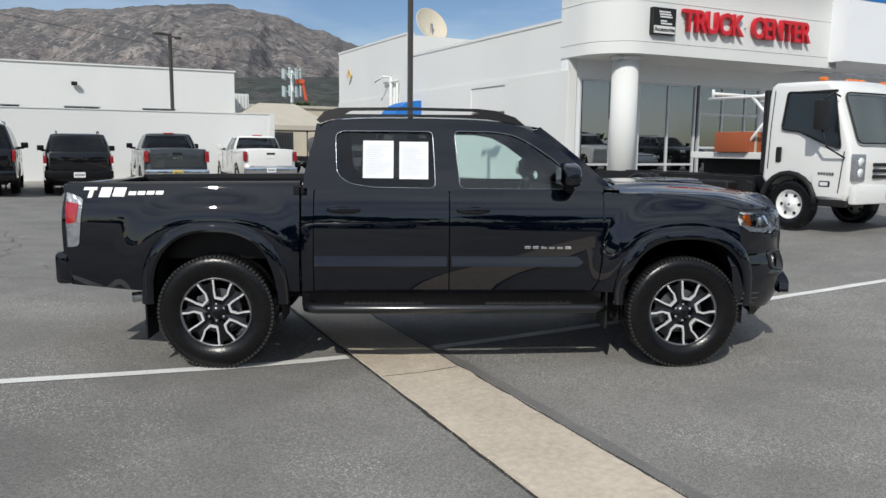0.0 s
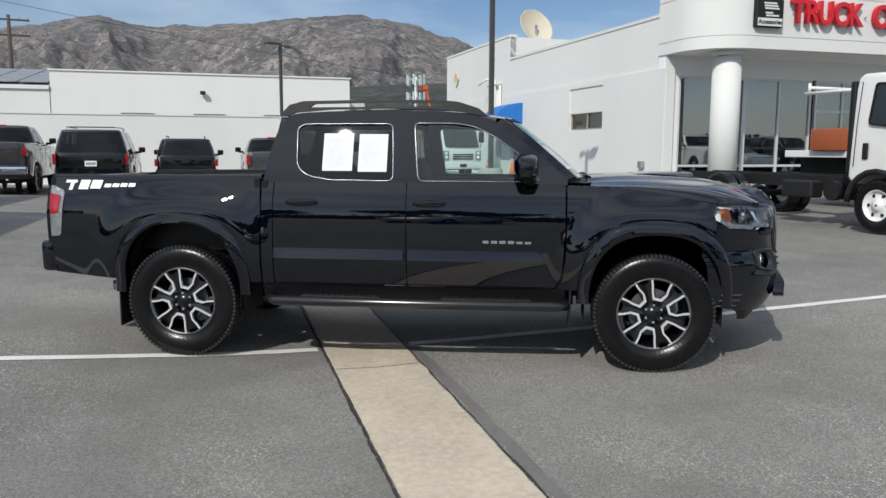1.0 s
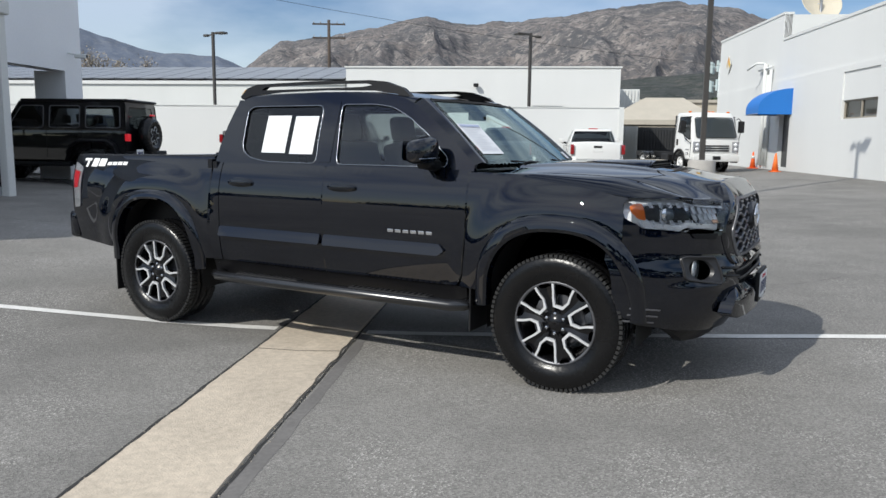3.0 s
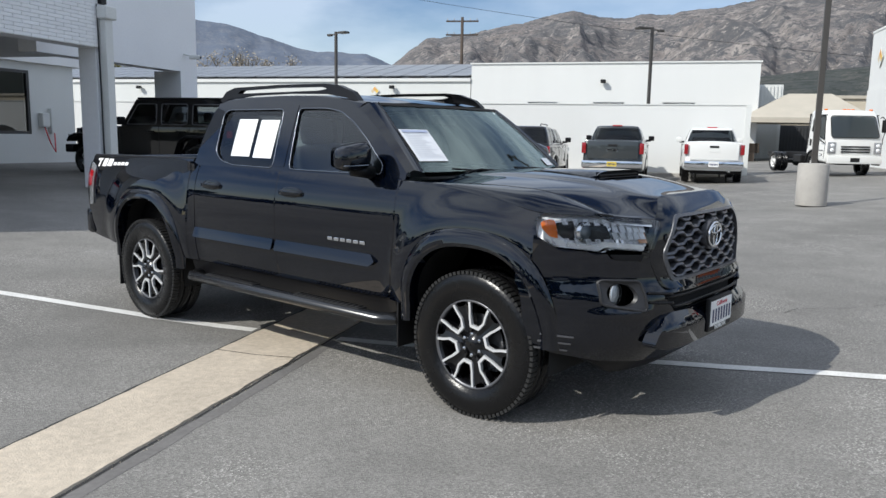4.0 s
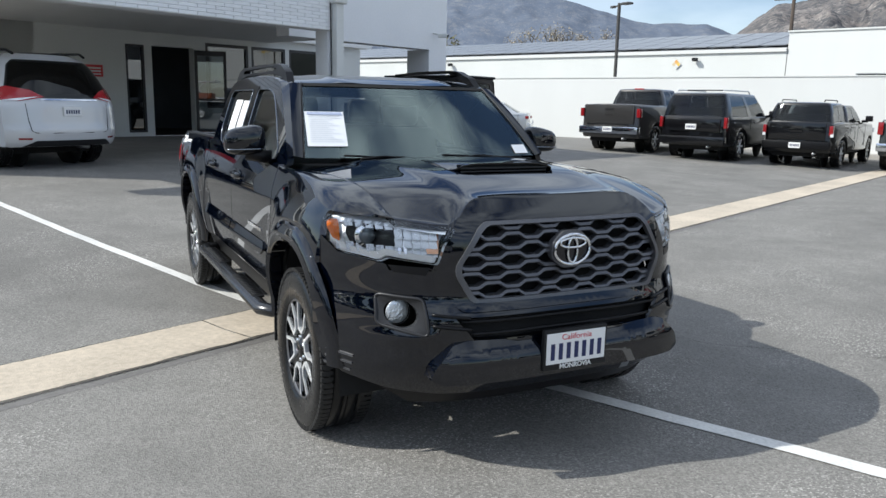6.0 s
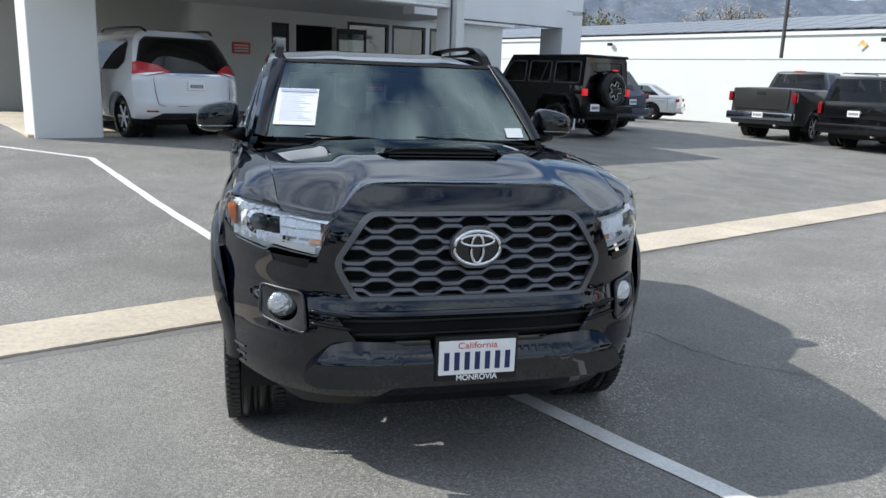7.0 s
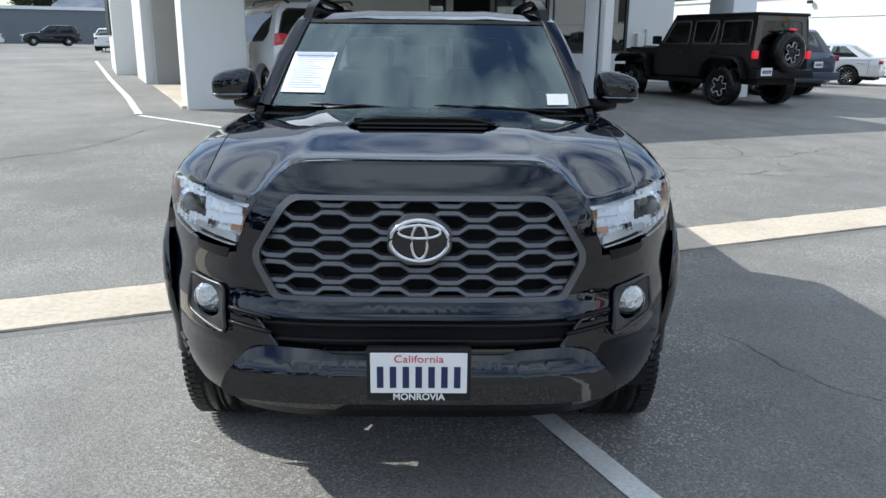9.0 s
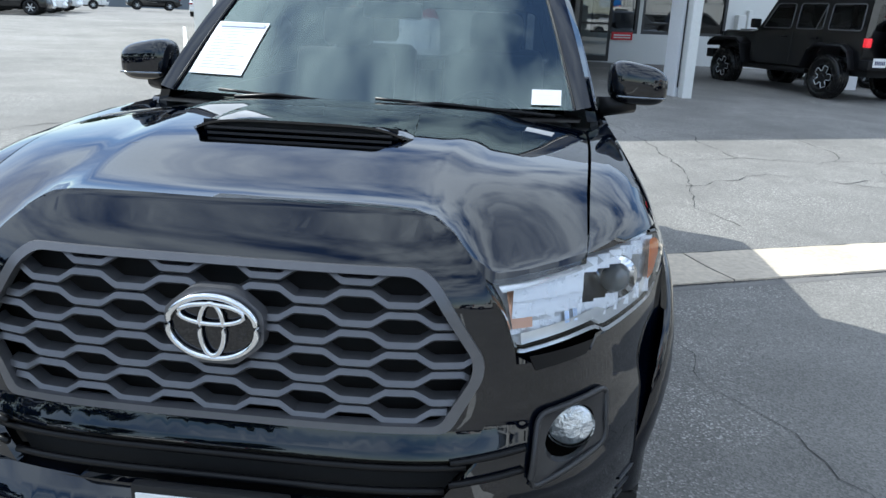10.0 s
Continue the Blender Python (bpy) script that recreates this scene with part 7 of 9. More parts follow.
    part("plate_face", box(px + 0.004, px + 0.008, -0.148, 0.148, pz - 0.058, pz + 0.074, 0.001), M_PLATE, lp, smooth=0)
    for k in range(7):
        y = -0.118 + 0.0393 * k
        part("character_bar", box(px + 0.0085, px + 0.0095, y - 0.010, y + 0.010, pz - 0.040, pz + 0.030), M_PLATEINK, lp, smooth=0)
    text_mesh("state_script", "California", 0.034, 0.0008, pose(px + 0.0085, 0, pz + 0.054, 90, 0, 90), M_PLATERED, lp, 0.0, 1.15)
    text_mesh("frame_lettering", "MONROVIA", 0.03, 0.001, pose(px + 0.006, 0, pz - 0.072, 90, 0, 90), M_PLATE, lp, 0.0006)
    # mirrors
    for s in (-1, 1):
        mr = new("door_mirror")
        mr.parent = T
        tagged(mr, label="black door mirror with a turn signal strip")
        bm = bmesh.new()
        bmesh.ops.create_uvsphere(bm, u_segments=28, v_segments=18, radius=1)
        for v in bm.verts:
            c = v.co
            q = Vector([math.copysign(abs(t) ** 0.62, t) for t in c])
            v.co = (0.775 + q.x * 0.075 * (1 - 0.15 * q.y * s), s * (0.972 + 0.112 * q.y * s), 1.345 + q.z * 0.078 * (1 - 0.12 * q.y * s) - 0.012 * q.y * s)
        part("cap", bm, M_BLACK, mr, smooth=80)
        bm = bmesh.new()
        add_tube(bm, [(0.80, s * 0.83, 1.255), (0.79, s * 0.90, 1.262), (0.77, s * 0.96, 1.275)], [0.04, 0.035, 0.04], 10)
        part("arm", bm, M_SATIN, mr)
        bm = bmesh.new()
        add_tube(bm, [(0.852 - 0.03 * (k / 8) ** 2, s * (0.89 + 0.185 * k / 8), 1.302 - 0.004 * k / 8) for k in range(9)], 0.0045, 6)
        part("turn_strip", bm, M_TRIM, mr)
        bm = sheet(rounded([(s * 0.885, 1.285), (s * 1.062, 1.285), (s * 1.057, 1.40), (s * 0.885, 1.405)], 0.03), [], lambda y, z: Vector((0.696, y, z)), 0.1)
        part("mirror_glass", bm, M_CHROME, mr)
    # roof rails
    top = [(-0.955, 1.705), (-0.90, 1.765), (-0.80, 1.792), (-0.3, 1.80), (0.18, 1.795), (0.30, 1.783), (0.44, 1.738), (0.52, 1.672), (0.50, 1.664), (0.40, 1.70), (0.2, 1.728), (-0.2, 1.738), (-0.6, 1.732), (-0.85, 1.712), (-0.93, 1.685)]
    slot = rounded([(-0.76, 1.748), (0.12, 1.752), (0.20, 1.762), (0.14, 1.776), (-0.3, 1.780), (-0.72, 1.772)], 0.008, 2)
    bm = sheet(dense(top, 0.05), [dense(slot, 0.06)], lambda x, z: Vector((x, -0.652 + (z - 1.7) * 0.18, z)), 0.08, (0, 0.045, 0))
    both(T, "roof_rail", bm, M_SATIN, "black roof rail with an open slot")
    # mud flaps, exhaust, chassis
    for x0 in (-2.09, 1.075):
        bm = bmesh.new()
        add_box(bm, x0 - 0.006, x0 + 0.006, -0.90, -0.66, 0.20 if x0 < 0 else 0.27, 0.56, 0.003)
        both(T, "mud_flap", bm, M_BLACKP, "black rubber mud flap")
    bm = bmesh.new()
    add_tube(bm, [(-1.9, -0.62, 0.46), (-2.15, -0.66, 0.46), (-2.25, -0.70, 0.455)], 0.035, 14)
    part("exhaust", bm, M_STEEL, T, "dull steel exhaust tip")
    bm = bmesh.new()
    for s in (-1, 1):
        add_box(bm, -2.25, 1.86, s * 0.45 - 0.05, s * 0.45 + 0.05, 0.42, 0.54, 0.01)
    part("chassis_rail", bm, M_UNDER, T)
    bm = bmesh.new()
    add_cyl(bm, (XR, -0.7, 0.385), (XR, 0.7, 0.385), 0.045, 0.045, 12)
    add_cyl(bm, (XF, -0.7, 0.385), (XF, 0.7, 0.385), 0.04, 0.04, 12)
    bmesh.ops.create_uvsphere(bm, u_segments=14, v_segments=8, radius=0.14, matrix=Matrix.Translation((XR, 0.1, 0.385)))
    part("axle", bm, M_UNDER, T)
    part("floor_pan", box(-1.05, 1.1, -0.80, 0.80, 0.42, 0.50), M_UNDER, T, smooth=0)
    # plain black box, added to stop light passing below the hood
    part("engine_bay", box(1.08, 2.28, -0.50, 0.50, 0.52, 1.10), M_UNDER, T, smooth=0)
    part("firewall", box(1.02, 1.10, -0.80, 0.80, 0.5, 1.20), M_UNDER, T, smooth=0)
    bm = bmesh.new()
    add_box(bm, -1.0, 1.03, -0.815, -0.79, 0.5, 1.225)
    both(T, "door_card", bm, M_SEAT, smooth=0)
    # interior
    part("dashboard", box(0.72, 1.12, -0.74, 0.74, 0.85, 1.215, 0.06, 3), M_SEAT, T)
    part("headliner", box(-0.88, 0.36, -0.62, 0.62, 1.675, 1.69), M_LINER, T, smooth=0)
    for y in (-0.38, 0.38):
        for x0 in (0.0, -0.78):
            st = new("seat")
            st.parent = T
            tagged(st, label="charcoal cloth seat")
            part("cushion", box(x0 - 0.02, x0 + 0.46, y - 0.25, y + 0.25, 0.62, 0.84, 0.06, 3), M_SEAT, st)
            bm = box(-0.09, 0.09, -0.25, 0.25, 0.0, 0.60, 0.06, 3)
            bmesh.ops.transform(bm, matrix=pose(x0 - 0.03, y, 0.80, 0, -14, 0), verts=bm.verts[:])
            part("backrest", bm, M_SEAT, st)
            bm = box(-0.05, 0.05, -0.13, 0.13, 0.0, 0.19, 0.045, 3)
            bmesh.ops.transform(bm, matrix=pose(x0 - 0.19, y, 1.40, 0, -10, 0), verts=bm.verts[:])
            part("headrest", bm, M_SEAT, st)
    bm = bmesh.new()
    sw = pose(0.62, 0.38, 1.10, 0, -65, 0)
    add_tube(bm, [sw @ Vector((0.185 * math.cos(2 * math.pi * k / 28), 0.185 * math.sin(2 * math.pi * k / 28), 0)) for k in range(28)], 0.016, 8, True)
    add_cyl(bm, sw @ Vector((-0.17, 0, 0)), sw @ Vector((0.17, 0, 0)), 0.02, 0.02, 8)
    part("steering_wheel", bm, M_SATIN, T)
    bm = bmesh.new()
    add_box(bm, 0.64, 0.67, -0.12, 0.12, 1.545, 1.61, 0.012, 2)
    part("rear_view_mirror", bm, M_SATIN, T)
    # papers in the windows
    def paper(name, f, u0, u1, v0, v1, label, head=False, lines=14):
        ob = part(name, sheet(rect(u0, u1, v0, v1), [], lambda u, v: f(u, v, 0.0), 0.06), M_PAPER, T, label)
        bm = bmesh.new()
        rr = random.Random(int(u0 * 1000))
        for k in range(lines):
            v = v1 - (v1 - v0) * (0.14 + 0.8 * k / lines)
            b0, b1 = u0 + (u1 - u0) * 0.08, u0 + (u1 - u0) * rr.uniform(0.55, 0.92)
            hh = (v1 - v0) * 0.008
            bm.faces.new([bm.verts.new(f(p, q, 0.002)) for p, q in rect(b0, b1, v - hh, v + hh)])
        part("print", bm, M_INK, ob, smooth=0)
        if head:
            bm = bmesh.new()
            bm.faces.new([bm.verts.new(f(p, q, 0.003)) for p, q in rect(u0 + (u1 - u0) * 0.06, u0 + (u1 - u0) * 0.94, v1 - (v1 - v0) * 0.11, v1 - (v1 - v0) * 0.03)])
            part("heading", bm, M_BLUEINK, ob, smooth=0)
    gl = lambda x, z, d: Vector((x, -glass_y(x, z) + 0.008 - d, z))
    paper("window_sticker", gl, -0.625, -0.415, 1.31, 1.565, "white printed window sheet")
    paper("window_sticker", gl, -0.375, -0.175, 1.305, 1.56, "white printed window sheet")
    wsf = lambda y, t, d: ws(y - 0.042 * (0.57 - t) / 0.44 * (1 if y < 0 else 0), t) + Vector((0.004 + d, 0, 0.004 + d))
    paper("windshield_sticker", wsf, -0.647, -0.433, 0.13, 0.57, "white buyers guide sheet in the windshield", True)
    paper("registration_slip", wsf, 0.574, 0.677, 0.025, 0.135, "small white slip in the windshield", False, 3)
    # badges as plain bars
    for s_ in (-1, 1):
        bd = new("door_badge")
        bd.parent = doors["front_door"][0 if s_ < 0 else 1]
        tagged(bd, label="chrome badge of small bars")
        for k in range(6):
            x = 0.49 + 0.056 * k
            y = s_ * side_w(x, 0.845)
            part("bar", box(x, x + 0.042, y - 0.006, y + 0.006, 0.835, 0.855, 0.002), M_CHROME, bd, smooth=0)
        dc = new("bed_decal")
        dc.parent = T
        tagged(dc, label="white decal of plain bars")
        for x0, x1, z0, z1 in ((-2.49, -2.40, 1.215, 1.235), (-2.46, -2.43, 1.165, 1.213), (-2.385, -2.31, 1.17, 1.235), (-2.295, -2.215, 1.175, 1.235), (-2.19, -2.14, 1.185, 1.21), (-2.13, -2.08, 1.187, 1.212), (-2.07, -2.02, 1.189, 1.214), (-2.01, -1.96, 1.19, 1.215)):
            bm = bmesh.new()
            bm.faces.new([bm.verts.new((x + 0.25 * (z - z0), s_ * (side_w(x, z) + 0.0025), z)) for x, z in rect(x0, x1, z0, z1)])
            part("bar", bm, M_DECAL, dc, smooth=0)
    # wheels
    for x in (XR, XF):
        for s in (-1, 1):
            w, rr, h = wheel(T, x, s * 0.80, 0.392, 0.265, "alloy", s, rim_r=0.236)
            tagged(w, label="black and machined alloy wheel with all-terrain tyre")
            tread_blocks(w, 0.392, h)
            alloy(w, rr, h, 6, True)
    return T


hero_truck()

# ---- parked vehicles ----
def body_prism(outline, w, bevel, shape):
    """A car body drawn as a side outline, given its width, rounded edges and then shaped."""
    bm = bmesh.new()
    f = bm.faces.new([bm.verts.new((x, -w, z)) for x, z in outline])
    r = bmesh.ops.extrude_face_region(bm, geom=[f])
    vs = [g for g in r["geom"] if isinstance(g, bmesh.types.BMVert)]
    for v in vs:
        v.co.y = w
    bmesh.ops.recalc_face_normals(bm, faces=bm.faces[:])
    rim = [e for e in bm.edges if abs(e.verts[0].co.y - e.verts[1].co.y) < 1e-6]
    bmesh.ops.bevel(bm, geom=rim, offset=bevel, segments=3, affect="EDGES", profile=0.6)
    for c in (-0.5, 0.0, 0.5):
        bmesh.ops.bisect_plane(bm, geom=bm.verts[:] + bm.edges[:] + bm.faces[:], plane_co=(0, c * w, 0), plane_no=(0, 1, 0))
    for v in bm.verts:
        v.co = shape(v.co)
    return bm


def simple_rim(w, rim_r, h, spokes, mat):
    bm = bmesh.new()
    add_lathe(bm, [(0.01, -h * 0.25), (rim_r * 0.9, -h * 0.3), (rim_r * 0.95, -h * 0.7), (rim_r * 1.0, -h * 0.85), (rim_r * 1.04, -h * 0.88)], 28)
    part("barrel", bm, M_RIMBLACK, w)
    for k in range(spokes):
        bm = bmesh.new()
        add_box(bm, 0.03, rim_r * 0.97, -h * 0.82, -h * 0.66, -rim_r * 0.10, rim_r * 0.10, 0.006, 1, pose(0, 0, 0, 0, 360 * k / spokes, 0))
        part("spoke", bm, mat, w, smooth=20)
    bm = bmesh.new()
    add_cyl(bm, (0, -h * 0.6, 0), (0, -h * 0.86, 0), rim_r * 0.22, rim_r * 0.2, 16)
    part("hub", bm, mat, w)


def vehicle(name, m, label, category, paint, wb, ro, fo, hw, r, outline, cab, sill=0.36, rear=None, rim=M_RIM, spokes=6, glass=None, low=None, flare=0.0, group="", cab2=None, bed=False, plate=True, tyre_w=0.24, corner=0.17):
    """A parked vehicle; the origin is on the ground under the rear axle, x ahead.
    outline: its upper edge from the tail to the nose; cab: x of the glass house at its base and roof, base and roof heights and half-widths."""
    V = thing(name, m, label, category, group)
    glass = glass or M_GLASS_BG
    low = low or paint
    ar = r * 1.17
    pts = [(-ro, sill + 0.10), (-ro + 0.06, sill + 0.02)]
    for xc in (0.0, wb):
        for k in range(13):
            t = math.pi * (1 - k / 12)
            pts.append((xc + ar * math.cos(t), max(sill, r + ar * math.sin(t) * 1.0)))
        if xc == 0.0:
            pts[-1] = (pts[-1][0], sill)
    pts += [(wb + fo - 0.08, sill), (wb + fo, sill + 0.14)]
    pts += outline[::-1]
    xc_, half = (wb + fo - ro) / 2, (wb + fo + ro) / 2

    def shape(c):
        t = abs(c.x - xc_) / half
        k = 1 - 0.09 * max(0, t - 0.55) ** 2 / 0.2025
        belt = max(p[1] for p in outline)
        k *= 1 - 0.035 * max(0.0, (c.z - 0.75) / max(0.1, belt - 0.75)) - 0.04 * max(0.0, (0.6 - c.z) / 0.4)
        crown = 0.035 * (1 - (c.y / hw) ** 2) if c.z > 0.85 else 0
        nose = 0.13 * (c.y / hw) ** 2 * min(1.0, max(0.0, (c.x - wb - fo + 0.6) / 0.4)) - 0.075 * abs(c.y / hw) ** 3 * min(1.0, max(0.0, (0.45 - ro - c.x) / 0.35 + 0.0))
        return Vector((c.x - nose, c.y * k, c.z + crown))
    part("body", body_prism(pts, hw, 0.06, shape), paint, V, smooth=50)
    part("underbody", box(-ro + 0.25, wb + fo - 0.3, -hw * 0.72, hw * 0.72, sill - 0.10, r * 2 + 0.12), M_UNDER, V, smooth=0)

    def house(cab, tag):
        xr0, xf0, xr1, xf1, zb, zt, w0, w1 = cab
        L = lambda a, b, t: a + (b - a) * t

        def ring(v, out=0.0):
            """The outline of the glass house at height v, with rounded corners: points, and the piece each belongs to."""
            xr, xf, w = L(xr0, xr1, v) - out, L(xf0, xf1, v) + out, L(w0, w1, v) + 0.022 * math.sin(math.pi * max(0, min(1, v))) + out
            q, z = corner * (1 - 0.25 * v), L(zb, zt, v)
            bow = 0.05
            pts = [(L(xr + q, xf - q * 1.4, k / 12), -w) for k in range(12)]
            pts += [(xf - q * 1.4 * (1 - math.sin(math.pi / 2 * k / 4)), -w + q * (1 - math.cos(math.pi / 2 * k / 4))) for k in range(4)]
            pts += [(xf + bow * (1 - (2 * k / 6 - 1) ** 2), L(-w + q, w - q, k / 6)) for k in range(6)]
            pts += [(xf - q * 1.4 * (1 - math.cos(math.pi / 2 * k / 4)), w - q * (1 - math.sin(math.pi / 2 * k / 4))) for k in range(4)]
            pts += [(L(xf - q * 1.4, xr + q, k / 12), w) for k in range(12)]
            pts += [(xr + q * (1 - math.sin(math.pi / 2 * k / 4)), w - q * (1 - math.cos(math.pi / 2 * k / 4))) for k in range(4)]
            pts += [(xr - bow * (1 - (2 * k / 6 - 1) ** 2), L(w - q, -w + q, k / 6)) for k in range(6)]
            pts += [(xr + q * (1 - math.cos(math.pi / 2 * k / 4)), -w + q * (1 - math.sin(math.pi / 2 * k / 4))) for k in range(4)]
            return [Vector((x, y, z)) for x, y in pts]
        n = 52
        rows_v = (-0.08, 0.04, 0.28, 0.52, 0.74, 0.93, 1.0)
        panes = {"side_window": [(1, 6), (7, 12)], "windshield": [(14, 24)], "side_window_left": [(26, 31), (32, 37)], "rear_window": [(40, 50)]}
        glazed_ = {k % n for spans in panes.values() for p, q in spans for k in range(p, q)}
        bm = bmesh.new()
        g = [[bm.verts.new(p) for p in ring(v)] for v in rows_v]
        for r in range(len(rows_v) - 1):
            for k in range(n):
                if k in glazed_ and 1 <= r < len(rows_v) - 2:
                    continue
                bm.faces.new((g[r][k], g[r][(k + 1) % n], g[r + 1][(k + 1) % n], g[r + 1][k]))
        bmesh.ops.recalc_face_normals(bm, faces=bm.faces[:])
        part("cab_frame", bm, paint, V, smooth=40)
        for nm, spans in panes.items():
            for p, q in spans:
                bm = bmesh.new()
                gg = [[bm.verts.new(ring(v, -0.006)[k % n]) for k in range(p, q + 1)] for v in rows_v[1:-1]]
                for ra, rb in zip(gg, gg[1:]):
                    for k in range(q - p):
                        bm.faces.new((ra[k], ra[k + 1], rb[k + 1], rb[k]))
                bmesh.ops.recalc_face_normals(bm, faces=bm.faces[:])
                part(nm.replace("_left", ""), bm, glass, V, smooth=60)
        # domed roof
        bm = bmesh.new()
        top = ring(1.0)
        cx = sum(p.x for p in top) / n
        rr = []
        for f, up in ((1.0, 0.0), (0.97, 0.022), (0.85, 0.038), (0.5, 0.055)):
            rr.append([bm.verts.new((cx + (p.x - cx) * f, p.y * f, zt + up)) for p in top])
        for ra, rb in zip(rr, rr[1:]):
            for k in range(n):
                bm.faces.new((ra[k], ra[(k + 1) % n], rb[(k + 1) % n], rb[k]))
        bm.faces.new(rr[-1])
        bmesh.ops.recalc_face_normals(bm, faces=bm.faces[:])
        part("roof", bm, paint, V, smooth=60)
        # near-black core: the dimness behind the windows is put into its colour
        bm = bmesh.new()
        d = 0.10
        vs = [bm.verts.new(p) for p in ((xr0 + d, -w0 + d, zb - 0.05), (xf0 - d, -w0 + d, zb - 0.05), (xf0 - d, w0 - d, zb - 0.05), (xr0 + d, w0 - d, zb - 0.05), (xr1 + d, -w1 + d, zb + 0.42 * (zt - zb)), (xf1 - d * 3, -w1 + d, zb + 0.42 * (zt - zb)), (xf1 - d * 3, w1 - d, zb + 0.42 * (zt - zb)), (xr1 + d, w1 - d, zb + 0.42 * (zt - zb)))]
        for q in ((0, 1, 5, 4), (1, 2, 6, 5), (2, 3, 7, 6), (3, 0, 4, 7), (4, 5, 6, 7), (3, 2, 1, 0)):
            bm.faces.new([vs[i] for i in q])
        part("cabin", bm, M_UNDER, V, smooth=0)
    sd = house(cab, "")
    if cab2:
        house(cab2, "")
    # door seams and handles
    xr0, xf0 = cab[0], cab[1]
    belt = cab[4]
    for s in (-1, 1):
        for u in (0.03, 0.5, 0.97):
            x = xr0 + (xf0 - xr0) * u
            part("door_seam", box(x - 0.006, x + 0.006, s * (hw * 0.99) - 0.004, s * (hw * 0.99) + 0.004, sill + 0.12, belt - 0.03), M_UNDER, V, smooth=0)
        for u in (0.10, 0.58):
            x = xr0 + (xf0 - xr0) * u
            bm = bmesh.new()
            add_box(bm, x, x + 0.2, s * hw * 0.985 - 0.012, s * hw * 0.985 + 0.012, belt - 0.16, belt - 0.12, 0.008, 1)
            part("door_handle", bm, paint, V)
        bm = bmesh.new()
        xm = xf0 - 0.18
        add_box(bm, xm - 0.05, xm + 0.07, s * (hw + 0.09) - 0.10, s * (hw + 0.09) + 0.10, belt + 0.03, belt + 0.20, 0.035, 2)
        dm = part("door_mirror", bm, M_SATIN if paint is not P_WHITE else paint, V)
        bm = bmesh.new()
        add_box(bm, xm - 0.02, xm + 0.05, s * (hw - 0.02) - 0.09, s * (hw - 0.02) + 0.09, belt + 0.0, belt + 0.07, 0.015, 1)
        part("mirror_arm", bm, M_SATIN, dm)
        bm = bmesh.new()
        add_box(bm, wb + fo - 0.30, wb + fo - 0.08, s * hw * 0.78 - 0.14, s * hw * 0.78 + 0.10, belt - 0.32, belt - 0.17, 0.02, 1)
        part("headlamp", bm, M_SILVERR, V)
        for xc in (0.0, wb):
            wh, rr, h = wheel(V, xc, s * (hw - tyre_w / 2 - 0.015 + flare), r, tyre_w, "", s)
            if rim is M_STEELW:
                simple_rim(wh, rr, h, 8, rim)
            else:
                simple_rim(wh, rr, h, spokes, rim)
            if flare:
                bm = bmesh.new()
                add_tube(bm, [(xc + ar * 1.05 * math.cos(math.pi * k / 10), s * (hw + flare * 0.5), r + ar * 1.05 * math.sin(math.pi * k / 10)) for k in range(11)], 0.06, 6)
                part("wheel_flare", bm, M_SATIN, V)
            # wheel well
            bm = bmesh.new()
            add_cyl(bm, (xc, s * hw * 0.5, r + 0.02), (xc, s * hw * 0.52, r + 0.02), ar * 0.99, ar * 0.99, 20)
            part("wheel_well", bm, M_UNDER, V)
    # tail
    rz0, rz1, rw = rear["lamp"]
    lit = rear.get("mat", M_TAILRED)
    for s in (-1, 1):
        bm = bmesh.new()
        yc = hw * 0.955 - rw * 0.40
        add_box(bm, -ro - 0.008, -ro + 0.14, s * yc - rw * 0.40, s * yc + rw * 0.40, rz0 + 0.02, rz1 - 0.02, 0.018, 2)
        part("tail_lamp", bm, lit, V)
        if rear.get("clear"):
            z0, z1 = rear["clear"]
            bm = bmesh.new()
            add_box(bm, -ro - 0.016, -ro, s * (hw * 0.93) - rw / 2, s * (hw * 0.93) + rw / 2 - 0.03, z0, z1, 0.006)
            part("reverse_lamp", bm, M_SILVERR, V)
    bmat = rear.get("bumper", paint)
    bm = bmesh.new()
    z0, z1 = rear.get("bz", (sill + 0.06, sill + 0.28))
    add_box(bm, -ro - 0.10, -ro + 0.10, -hw * 0.94, hw * 0.94, z0, z1, 0.04, 2)
    part("rear_bumper", bm, bmat, V)
    if rear.get("gate"):
        z0, z1 = rear["gate"]
        bm = bmesh.new()
        add_box(bm, -ro - 0.035, -ro + 0.02, -hw * 0.78, hw * 0.78, z0, z1, 0.018, 2)
        tg = part("tailgate", bm, paint, V)
        bm = bmesh.new()
        add_box(bm, -ro - 0.045, -ro - 0.03, -0.14, 0.14, z1 - 0.17, z1 - 0.10, 0.01, 1)
        part("gate_handle", bm, M_BLACKP, tg)
        bm = bmesh.new()
        add_box(bm, -ro - 0.042, -ro - 0.03, -0.16, 0.16, (z0 + z1) / 2 - 0.035, (z0 + z1) / 2 + 0.035, 0.012, 1)
        part("badge", bm, M_CHROME if rear.get("badge") else paint, tg)
    if plate:
        zp = rear.get("plate", 0.62)
        bm = bmesh.new()
        add_box(bm, -ro - 0.125, -ro - 0.105, -0.15, 0.15, zp - 0.075, zp + 0.075)
        pl = part("licence_plate", bm, rear.get("plate_mat", M_PLATE), V, smooth=0)
        for k in range(6):
            part("character_bar", box(-ro - 0.128, -ro - 0.124, -0.12 + 0.042 * k, -0.095 + 0.042 * k, zp - 0.035, zp + 0.03), M_PLATEINK, pl, smooth=0)
    bm = bmesh.new()
